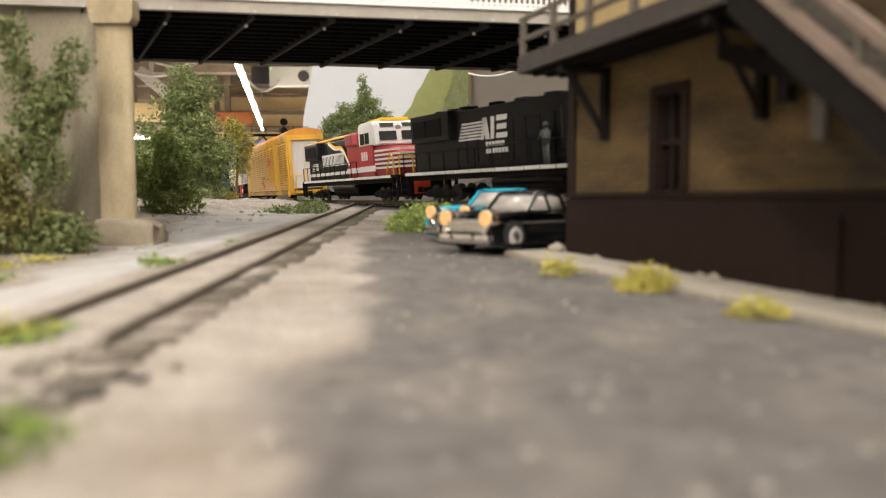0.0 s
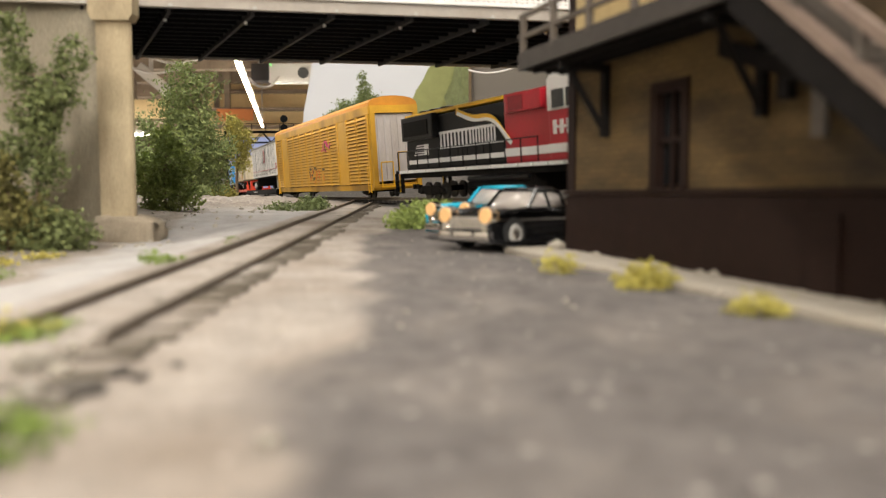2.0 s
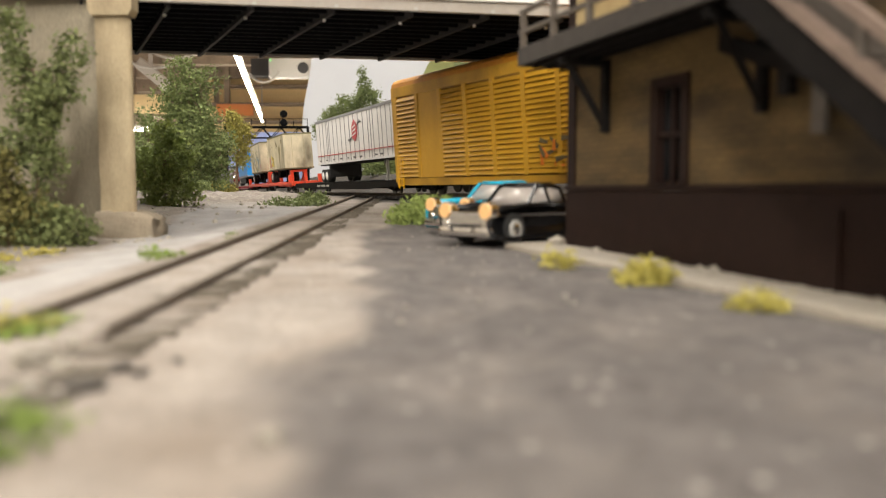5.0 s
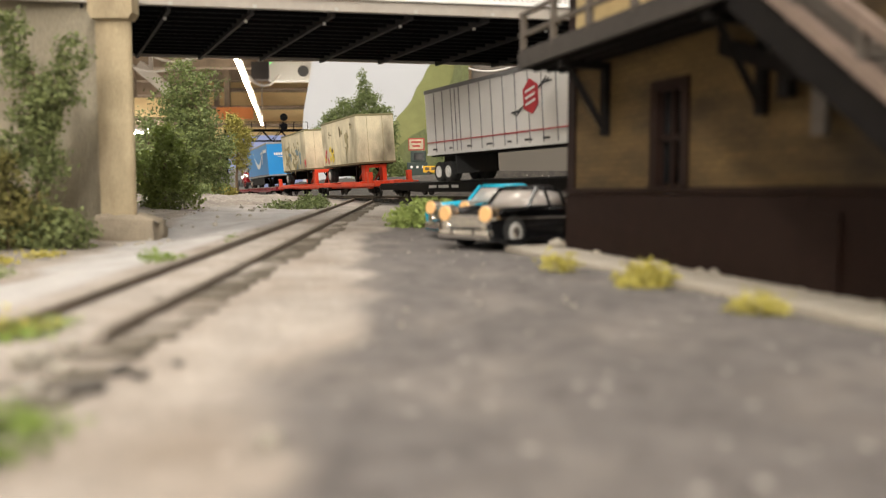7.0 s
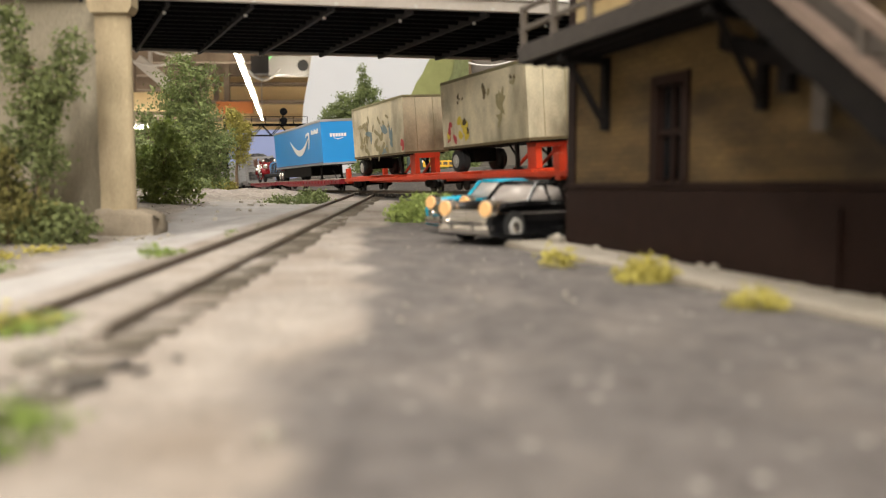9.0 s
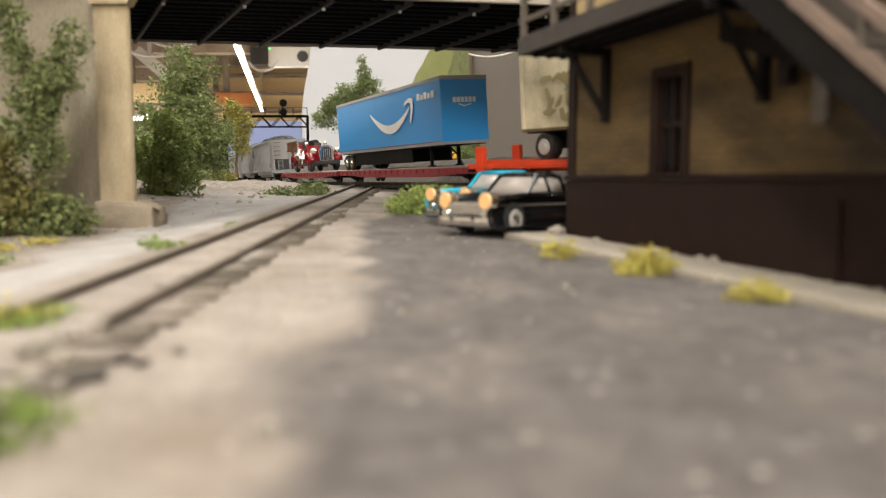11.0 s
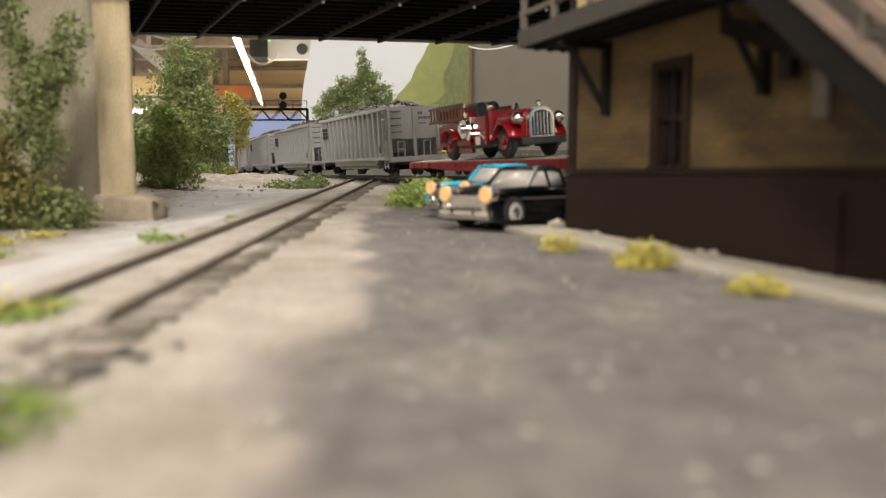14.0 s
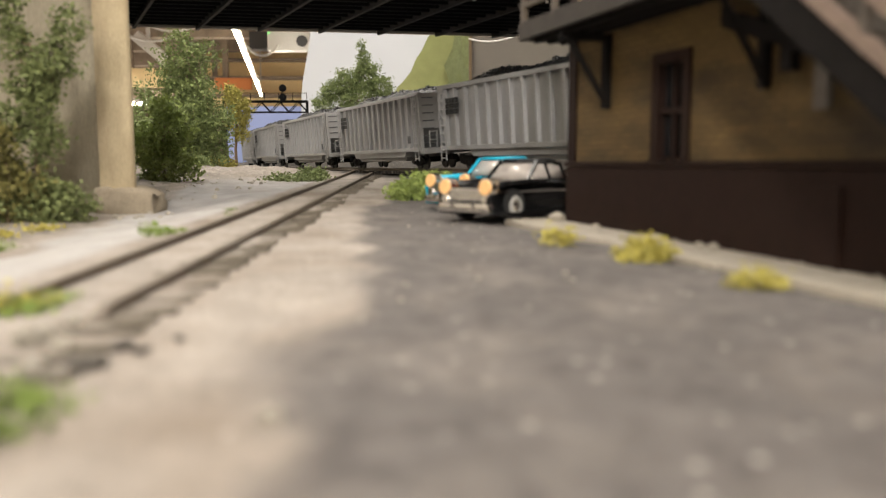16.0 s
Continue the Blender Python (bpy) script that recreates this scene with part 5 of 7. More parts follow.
def hood_details(c, x0, x1, w, z1, n, material=None):
    """Doors, seams and grilles along a hood's side."""
    for k in range(n):
        a = x0 + (x1 - x0) * k / n + 0.0006
        b = x0 + (x1 - x0) * (k + 1) / n - 0.0006
        part("hood_door", boxes((a, -w - 0.0004, 0.022, b, -w + 0.0004, z1 - 0.008, 0.0002)), material or M_BLACK, c)


def fans(c, xs, z, r=0.0058):
    for x in xs:
        bm = bmesh.new()
        cyl(bm, (x, 0, z), (x, 0, z + 0.0022), r, 20)
        f = part("roof_fan", bm, M_BLACK, c)
        bm = bmesh.new()
        cyl(bm, (x, 0, z + 0.0022), (x, 0, z + 0.0028), r * 0.85, 20, r * 0.4)
        part("grille", bm, M_SEAM, f)


def build_lead_loco():
    L = 0.135
    c = car("diesel_locomotive", -0.155, 0.115, "black freight diesel locomotive with white side stripes", "locomotive", "locomotives")
    loco_base(c, L, M_WHITE)
    w, z1 = 0.0128, 0.0515
    bm = bmesh.new()
    box(bm, -L + 0.012, -w, 0.0187, 0.06, w, z1, 0.0012)
    part("long_hood", bm, M_BLACK, c, "long black hood")
    part("radiator_housing", boxes((-L + 0.016, -0.0168, 0.036, -0.072, 0.0168, z1 + 0.001, 0.0012)), M_BLACK, c, "wide black radiator housing")
    for k in range(2):
        part("radiator_grille", boxes((-L + 0.02 + 0.018 * k, -0.0172, 0.039, -L + 0.036 + 0.018 * k, -0.0165, 0.049)), M_FRAME, c)
    hood_details(c, -0.07, 0.055, w, z1, 11)
    fans(c, (-0.105, -0.09, -0.076), z1 + 0.001)
    fans(c, (-0.02, 0.005), z1)
    part("exhaust_stack", boxes((-0.05, -0.003, z1, -0.043, 0.003, z1 + 0.003)), M_FRAME, c)
    part("blower_housing", boxes((0.03, -0.0172, 0.026, 0.058, -0.0125, 0.046, 0.001)), M_BLACK, c)
    cb = part("cab", boxes((0.06, -0.0172, 0.0187, 0.09, 0.0172, 0.0545, 0.0015)), M_BLACK, c)
    part("side_window", boxes((0.066, -0.0176, 0.039, 0.074, -0.0170, 0.048), (0.076, -0.0176, 0.039, 0.084, -0.0170, 0.048)), M_GLASS, cb)
    part("short_hood", boxes((0.09, -0.0125, 0.0187, 0.116, 0.0125, 0.039, 0.0018)), M_BLACK, c)
    sh = Matrix.Translation((-0.0105, 0, 0))
    before = set(c.children)
    # striped mark with block shapes, and two lines of writing as bars
    y = -w - 0.0005
    for k in range(6):
        z = 0.0345 + 0.0017 * k
        strip("white_stripe", [(-0.0565 + 0.0008 * k, z), (-0.031 + 0.0004 * k, z), (-0.0305 + 0.0004 * k, z + 0.001), (-0.056 + 0.0008 * k, z + 0.001)], y, 0.0003, M_WHITE, c)
    for x0, x1, dx in ((-0.0335, -0.0305, 0.004), (-0.0285, -0.0245, -0.0025), (-0.0235, -0.0205, 0.001)):
        strip("white_mark", [(x0, 0.034), (x1, 0.034), (x1 + dx, 0.0455), (x0 + dx, 0.0455)], y, 0.0003, M_WHITE, c)
    for z0, x0, x1 in ((0.034, -0.0185, -0.0085), (0.0385, -0.0175, -0.009), (0.043, -0.0175, -0.008)):
        strip("white_mark", [(x0, z0), (x1, z0), (x1 + 0.0006, z0 + 0.0027), (x0 + 0.0006, z0 + 0.0027)], y, 0.0003, M_WHITE, c)
    for z, xs in ((0.0302, (-0.0285, -0.0255, -0.0225, -0.0195, -0.0165, -0.0135)), (0.0265, (-0.0285, -0.0255, -0.0225, -0.0195, -0.0165, -0.0135, -0.0105))):
        for x in xs:
            part("line_of_writing", boxes((x, y - 0.0003, z, x + 0.0022, y, z + 0.0024)), M_WHITE, c)
    for ob in set(c.children) - before:
        ob.matrix_basis = sh
    side_rails(c, -L + 0.006, 0.058, M_BLACK, 12)
    # painted figurine on the walkway
    bm = bmesh.new()
    cyl(bm, (-0.0009, 0, 0), (-0.0007, 0, 0.0098), 0.0011, 10, 0.0014)
    cyl(bm, (0.0012, 0, 0), (0.0008, 0, 0.0098), 0.0011, 10, 0.0014)
    cyl(bm, (0, 0, 0.0092), (0.0002, 0, 0.0160), 0.0021, 12, 0.0024)
    cyl(bm, (0.0002, 0, 0.0160), (0.0003, 0, 0.0172), 0.0022, 12, 0.0008)
    cyl(bm, (-0.0002, -0.0014, 0.0158), (-0.0036, -0.0016, 0.0118), 0.0009, 8, 0.0007)
    bmesh.ops.create_uvsphere(bm, u_segments=12, v_segments=8, radius=0.0015, matrix=Matrix.Translation((0.0003, 0, 0.0186)))
    f = new("figurine", mesh_of("figurine", bm, M_FIGURE, True))
    tagged(f, "small painted figurine standing on a locomotive walkway", "figurine")
    MOVING.append((f, -0.155, 0.115, Matrix.Translation((0.0165, -0.0158, 0.0187))))


def build_second_loco():
    L = 0.126
    c = car("diesel_locomotive", 0.127, 0.379, "red, white and black diesel locomotive with yellow handrails", "locomotive", "locomotives")
    loco_base(c, L, M_WHITE)
    w, z1 = 0.0128, 0.0505
    part("long_hood", boxes((-L + 0.01, -w, 0.0187, 0.018, w, z1, 0.0012)), M_BLACK, c, "black long hood")
    part("radiator_housing", boxes((-L + 0.012, -0.017, 0.037, -0.07, 0.017, z1 + 0.0012, 0.0012)), M_BLACK, c)
    part("radiator_grille", boxes((-L + 0.016, -0.0174, 0.0395, -0.076, -0.0168, 0.0485)), M_FRAME, c)
    part("yellow_roof", boxes((-L + 0.011, -0.0135, z1 + 0.0008, 0.017, 0.0135, z1 + 0.003, 0.001)), M_BRIGHT, c, "yellow roof panel")
    fans(c, (-0.108, -0.093, -0.078), z1 + 0.003)
    part("red_hood", boxes((0.018, -w - 0.0008, 0.0187, 0.062, w + 0.0008, z1 + 0.003, 0.0014)), M_RED, c, "red hood section")
    part("blower_housing", boxes((0.024, -0.0165, 0.0435, 0.055, -0.0125, 0.0525, 0.0008)), M_RED, c)
    part("dark_grille", boxes((0.027, -0.0168, 0.0445, 0.040, -0.0163, 0.0515)), M_DKRED, c)
    hood_details(c, -0.068, -0.002, w, 0.0465, 6)
    # the sweep of white and yellow between black and red
    y = -w - 0.0014
    for off, m_, lab in ((0.0, M_BRIGHT, "yellow sweep"), (0.0022, M_WHITE, "white sweep")):
        pts_top, pts_bot = [], []
        for k in range(13):
            u = k / 12
            x = -0.044 + 0.068 * u
            z = 0.0495 - 0.0035 * math.sin(u * 6.0) - 0.021 * u * u + off * 0.0
            pts_top.append((x + off, z + (0.0022 if off == 0 else 0.0)))
            pts_bot.append((x + off * 0.3, z - 0.0016))
        strip("sweep", pts_top + pts_bot[::-1], y - (0.0003 if off else 0), 0.0003, m_, c, lab)
    # pale row of bars along the hood and body stripe
    strip("bar_frame", [(-0.068, 0.0385), (0.006, 0.0385), (0.002, 0.040), (-0.068, 0.040)], -w - 0.0006, 0.0002, M_WHITE, c)
    strip("bar_frame", [(-0.068, 0.0300), (0.016, 0.0300), (0.016, 0.0308), (-0.068, 0.0308)], -w - 0.0006, 0.0002, M_WHITE, c)
    for k in range(17):
        x = -0.067 + 0.0044 * k
        part("white_bar", boxes((x, -w - 0.0008, 0.031, x + 0.0016, -w - 0.0005, 0.0385)), M_WHITE, c)
    for k in range(5):
        part("white_mark", boxes((-0.104 + 0.001 * k, -0.0134, 0.0275 + 0.0014 * k, -0.09, -0.0128, 0.0282 + 0.0014 * k)), M_WHITE, c)
    part("white_mark", boxes((-0.0895, -0.0134, 0.0275, -0.0845, -0.0128, 0.034)), M_WHITE, c)
    for a, b, z in ((-L + 0.014, 0.016, 0.0222), ):
        part("side_stripe", boxes((a, -w - 0.0008, z, b, -w + 0.0002, z + 0.0026)), M_WHITE, c, "white side stripe")
    part("side_stripe", boxes((0.018, -w - 0.0016, 0.0222, 0.062, -w - 0.0006, 0.0262)), M_WHITE, c, "white side stripe")
    # cab with windows and nose
    cb = part("cab", boxes((0.062, -0.0176, 0.0187, 0.091, 0.0176, 0.0445, 0.0012)), M_RED, c, "red cab")
    bm = bmesh.new()
    prism(bm, [(0.061, 0.0402), (0.061, 0.0555), (0.064, 0.0578), (0.092, 0.0578), (0.096, 0.0555), (0.0985, 0.0402)], -0.0178, 0.0178, "y")
    bmesh.ops.bevel(bm, geom=bm.edges[:], offset=0.001, segments=2, affect="EDGES")
    part("cab_top", bm, M_WHITE, cb, "white upper cab")
    part("side_window", boxes((0.066, -0.0182, 0.0422, 0.0745, -0.0177, 0.0502), (0.0765, -0.0182, 0.0422, 0.085, -0.0177, 0.0502)), M_GLASS, cb, "dark side windows")
    for y in (-0.0085, 0.0085):
        wd = boxes((-0.0003, -0.0065, -0.0032, 0.0004, 0.0065, 0.0032))
        part("windscreen", wd, M_GLASS, cb, "dark windscreen", m=pose(0.0972, y, 0.0468, 0, -12, 0))
    part("number_board", boxes((0.0945, -0.0135, 0.0530, 0.0970, -0.0035, 0.0558), (0.0945, 0.0035, 0.0530, 0.0970, 0.0135, 0.0558)), M_SEAM, cb)
    part("headlamp", boxes((0.0955, -0.002, 0.0515, 0.0972, 0.002, 0.0542)), M_CHROME, cb)
    part("cab_roof_cap", boxes((0.064, -0.011, 0.0577, 0.092, 0.011, 0.0600, 0.0008)), M_BRIGHT, cb, "yellow roof cap")
    for k in range(3):
        part("cab_mark", boxes((0.066 + 0.005 * k, -0.018, 0.0305, 0.0685 + 0.005 * k, -0.0174, 0.0368)), M_WHITE, cb)
    part("cab_mark", boxes((0.067, -0.018, 0.0330, 0.080, -0.0175, 0.0342)), M_WHITE, cb)
    part("cab_stripe", boxes((0.062, -0.0181, 0.0222, 0.094, -0.0175, 0.0262)), M_WHITE, cb)
    bm = bmesh.new()
    prism(bm, [(0.0905, 0.0187), (0.0905, 0.0405), (0.1085, 0.0385), (0.1165, 0.034), (0.1175, 0.0187)], -0.0165, 0.0165, "y")
    for v in bm.verts:
        if v.co.x > 0.1:
            v.co.y *= 0.72
    bmesh.ops.bevel(bm, geom=bm.edges[:], offset=0.0012, segments=2, affect="EDGES")
    ns = part("nose", bm, M_RED, c, "red nose with white stripes")
    for k in range(5):
        z = 0.0235 + 0.003 * k
        bm = bmesh.new()
        pts = [(0.0925, -0.0168), (0.1178 - 0.0001 * k, -0.0124), (0.1184 - 0.0001 * k, 0.0124), (0.1186, 0.0124), (0.1186, -0.0127), (0.0925, -0.0172)]
        prism(bm, pts, z, z + 0.0014, "z")
        part("nose_stripe", bm, M_WHITE, ns)
    for s in (-1, 1):
        bm = bmesh.new()
        rod(bm, (0.121, s * 0.017, 0.006), (0.121, s * 0.017, 0.03), (0.116, s * 0.0172, 0.0335), (0.108, s * 0.0172, 0.019), r=0.0005)
        rod(bm, (0.1295, s * 0.016, 0.005), (0.1295, s * 0.016, 0.031), (0.1295, s * 0.006, 0.031), (0.1295, s * 0.006, 0.018), r=0.0005)
        part("grab_rail", bm, M_BRIGHT, c, "yellow grab rail")
        bm = bmesh.new()
        rod(bm, (-0.129, s * 0.016, 0.005), (-0.129, s * 0.016, 0.031), (-0.129, s * 0.005, 0.031), r=0.0005)
        part("grab_rail", bm, M_BRIGHT, c, "yellow grab rail")
    part("pilot", boxes((0.1245, -0.0165, 0.0035, 0.1285, 0.0165, 0.0165, 0.0008)), M_FRAME, c)
    part("pilot_plate", boxes((0.1285, -0.006, 0.005, 0.1291, 0.006, 0.0150)), M_ORANGE, c, "orange-red plate")
    side_rails(c, -L + 0.006, 0.04, M_BLACK, 12)
    # the cab stands well back, behind a long nose
    keep = ("underframe", "walkway", "sill_stripe", "fuel_tank", "air_reservoir", "truck", "wheel", "step", "coupler", "handrail", "stanchion", "pilot", "pilot_plate", "grab_rail")

    def back(x):
        if x < -0.03 or x > 0.1185:
            return x
        if x < 0.018:
            return -0.03 + (x + 0.03) * 0.035 / 0.048
        if x < 0.091:
            return x - 0.013
        return 0.078 + (x - 0.091) * 0.0335 / 0.0275
    for ob in c.children:
        if ob.name.split(".")[0] in ("pilot", "pilot_plate", "grab_rail"):
            for v in ob.data.vertices:
                v.co.x -= 0.006 if v.co.x > 0 else -0.006
    for ob in c.children_recursive:
        if ob.name.split(".")[0] in keep:
            continue
        if abs(ob.location.x) > 0.001:
            ob.location.x = 0.0865
        else:
            for v in ob.data.vertices:
                v.co.x = back(v.co.x)


def build_autorack():
    L, w = 0.1554, 0.0183
    c = car("autorack_wagon", 0.4243, 0.7351, "weathered yellow autorack wagon with louvred sides and graffiti", "railway wagon")
    part("sill", boxes((-L, -w - 0.0003, 0.0062, L, w + 0.0003, 0.0105, 0.0003)), M_YELLOW, c)
    part("floor", boxes((-L + 0.004, -w + 0.001, 0.009, L - 0.004, w - 0.001, 0.0112)), M_FRAME, c)
    for s in (-1, 1):
        part("top_rail", boxes((-L, s * w - 0.0006, 0.0605, L, s * w + 0.0006, 0.0665, 0.0002)), M_YELLOW, c)
    n, x0, x1 = 12, -L + 0.004, L - 0.004
    pw = (x1 - x0) / n
    # backing behind the slats, coloured darker as their shade
    gap = mesh_of("side_panel", boxes((-pw / 2 + 0.0012, -0.0001, 0.0108, pw / 2 - 0.0012, 0.0004, 0.0604)), M_GAPSHADE)
    bm = bmesh.new()
    prism(bm, [(-0.0016, 0.0), (-0.0012, -0.0002), (-0.0001, 0.0019), (-0.0004, 0.0020)], -pw / 2 + 0.0014, pw / 2 - 0.0014, "x")
    slat = mesh_of("slat", bm, M_YELLOW)
    plain = mesh_of("plain_panel", boxes((-pw / 2 + 0.0016, -0.0007, 0.0108, pw / 2 - 0.0016, 0.0004, 0.0604, 0.0002)), M_YELLOW)
    post = mesh_of("side_post", boxes((-0.0017, -0.0012, 0.0108, 0.0017, 0.0006, 0.0606, 0.0002)), M_YELLOW)
    for s in (-1, 1):
        for k in range(n):
            flat = s > 0 or k in (1, 9)
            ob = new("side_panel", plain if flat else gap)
            ob.parent = c
            ob.matrix_basis = pose(x0 + pw * (k + 0.5), s * w, 0, 0, 0, 0 if s < 0 else 180)
            for q in range(0 if flat else 19):
                sl = new("slat", slat)
                sl.parent = ob
                sl.matrix_basis = pose(0, 0, 0.0115 + 0.00255 * q)
        for k in range(n + 1):
            ob = new("side_post", post)
            ob.parent = c
            ob.matrix_basis = pose(x0 + pw * k, s * w, 0, 0, 0, 0 if s < 0 else 180)
    bm = bmesh.new()
    arc = [(w + 0.0004, 0.0663)] + [(math.cos(a) * (w + 0.0004), 0.0665 + 0.0068 * math.sin(a) ** 0.75) for a in np.linspace(0.25, math.pi - 0.25, 11)] + [(-w - 0.0004, 0.0663)]
    prism(bm, arc, -L - 0.0005, L + 0.0005, "x")
    part("roof", bm, M_ROOF, c, "rounded orange roof")
    for sgn in (-1, 1):
        part("end_frame", boxes((sgn * L - 0.002, -w, 0.008, sgn * L + 0.002, -w + 0.0035, 0.0664), (sgn * L - 0.002, w - 0.0035, 0.008, sgn * L + 0.002, w, 0.0664), (sgn * L - 0.002, -w + 0.0035, 0.061, sgn * L + 0.002, w - 0.0035, 0.0664)),
             M_YELLOW, c)
        dr = part("end_door", boxes((sgn * (L - 0.0012) - 0.0006, -w + 0.0036, 0.0125, sgn * (L - 0.0012) + 0.0006, w - 0.0036, 0.0608)), M_DOORGREY, c, "streaked grey-white end door")
        for k in range(6):
            y = -w + 0.0055 + 0.0052 * k
            part("door_rib", boxes((sgn * (L - 0.0008) - 0.0009, y, 0.013, sgn * (L - 0.0008) + 0.0009, y + 0.0009, 0.0606)), M_DOORGREY, dr)
        bm = bmesh.new()
        for y in (-w - 0.0009, ):
            for xx in (sgn * (L - 0.003), sgn * (L - 0.009)):
                rod(bm, (xx, y, 0.0045), (xx, y, 0.024), r=0.00045)
            for k in range(5):
                rod(bm, (sgn * (L - 0.003), y, 0.006 + 0.0042 * k), (sgn * (L - 0.009), y, 0.006 + 0.0042 * k), r=0.0004)
        part("ladder", bm, M_BRIGHT, c, "yellow ladder")
        part("end_platform", boxes((sgn * (L + 0.0045) - 0.003, -0.014, 0.008, sgn * (L + 0.0045) + 0.0, 0.014, 0.0092)), M_BRIGHT, c)
        bm = bmesh.new()
        rod(bm, (sgn * (L + 0.004), -0.013, 0.009), (sgn * (L + 0.004), -0.013, 0.026), (sgn * (L + 0.004), -0.004, 0.026), (sgn * (L + 0.004), -0.004, 0.009), r=0.0005)
        part("end_rail", bm, M_BRIGHT, c, "yellow end rail")
        bogie(c, sgn * (L - 0.032), (0, 1), 0.0125, 0.0046)
        coupler(c, sgn * (L + 0.002), sgn)
    # graffiti: loose sprayed strokes
    rg = random.Random(11)
    for cx, cz, n_, sx, sz, mats, th in ((0.012, 0.0225, 16, 0.024, 0.0085, (M_SPRAY, M_SPRAYDK, M_SPRAYDK, M_SPRAY), 0.0026), (0.046, 0.044, 13, 0.016, 0.006, (M_PINK, M_SPRAYDK, M_PINK, M_PINK), 0.0026), (0.012, 0.016, 4, 0.016, 0.002, (M_SPRAY, ), 0.0026)):
        for k in range(n_):
            x, z = cx + rg.uniform(-1, 1) * sx, cz + rg.uniform(-1, 1) * sz * 0.6
            ang, ln = rg.choice((0.2, 1.2, 1.7, 2.3, 0.0)) + rg.uniform(-0.3, 0.3), rg.uniform(0.4, 1) * sz
            dx, dz = math.cos(ang) * ln, math.sin(ang) * ln
            nx, nz = -math.sin(ang) * th * 0.5, math.cos(ang) * th * 0.5
            strip("graffiti", [(x - dx / 2 - nx, z - dz / 2 - nz), (x + dx / 2 - nx * 0.4, z + dz / 2 - nz * 0.4), (x + dx / 2 + nx * 0.6, z + dz / 2 + nz * 0.6), (x - dx / 2 + nx, z - dz / 2 + nz)],
                  -w - 0.0019 - 0.00004 * k, 0.0001, mats[k % len(mats)], c)


build_lead_loco()
build_second_loco()
build_autorack()


def flat_wagon(front, rear, zt, paint, deck, label, pockets=True, bridge_plate=False):
    L, w = (rear - front) / 2, 0.0168
    c = car("flat_wagon", front, rear, label, "railway wagon", "flat wagons")
    part("deck", boxes((-L, -w + 0.0008, zt - 0.0012, L, w - 0.0008, zt)), deck, c, "grey worn deck" if deck is M_DECK else "")
    for s in (-1, 1):
        bm = bmesh.new()
        prism(bm, [(-L, zt - 0.0006), (L, zt - 0.0006), (L, zt - 0.004), (L - 0.03, zt - 0.0042), (L - 0.06, zt - 0.0058), (-L + 0.06, zt - 0.0058), (-L + 0.03, zt - 0.0042), (-L, zt - 0.004)], s * w - 0.0007, s * w + 0.0007, "y")
        sill = part("side_sill", bm, paint, c)
        if pockets:
            me = mesh_of("stake_pocket", boxes((-0.0011, -0.0011, zt - 0.0034, 0.0011, 0.0011, zt - 0.001)), paint)
            n = int(2 * L / 0.011)
            for k in range(n):
                ob = new("stake_pocket", me)
                ob.parent = sill
                ob.matrix_basis = pose(-L + 0.006 + 0.011 * k, s * (w + 0.0004), 0)
    part("centre_sill", boxes((-L + 0.004, -0.003, zt - 0.0062, L - 0.004, 0.003, zt - 0.0013)), M_FRAME, c)
    part("end_sill", boxes((-L - 0.0008, -w, zt - 0.0042, -L, w, zt), (L, -w, zt - 0.0042, L + 0.0008, w, zt)), paint, c)
    for sgn in (-1, 1):
        bogie(c, sgn * (L - 0.022), (0, 1), 0.0118, 0.0038)
        coupler(c, sgn * L, sgn)
    if not pockets:
        part("line_of_writing", boxes((-0.06, -w - 0.0009, zt - 0.0034, -0.05, -w - 0.0006, zt - 0.0018), (-0.047, -w - 0.0009, zt - 0.0034, -0.034, -w - 0.0006, zt - 0.0018), (-0.03, -w - 0.0009, zt - 0.0034, -0.022, -w - 0.0006, zt - 0.0018)), M_GREYBOX, c)
    return c


def road_wheels(c, xs, zc, r, w, hub, dual=True):
    for x in xs:
        for s in (-1, 1):
            for inner in ((0, 1) if dual else (0, )):
                bm = bmesh.new()
                y0 = s * (w - 0.0002 - 0.0034 * inner)
                cyl(bm, (x, y0, zc), (x, y0 - s * 0.003, zc), r, 22)
                bmesh.ops.bevel(bm, geom=[e for e in bm.edges if len(e.link_faces) == 2 and any(len(f.verts) > 4 for f in e.link_faces)], offset=0.0005, segments=2, affect="EDGES")
                wh = part("wheel", bm, M_TYRE, c, "black tyre")
                if not inner:
                    bm = bmesh.new()
                    cyl(bm, (x, y0 - s * 0.0002, zc), (x, y0 + s * 0.00025, zc), r * 0.62, 18, r * 0.56)
                    cyl(bm, (x, y0 + s * 0.0002, zc), (x, y0 + s * 0.0008, zc), r * 0.28, 12)
                    part("hub", bm, hub, wh)


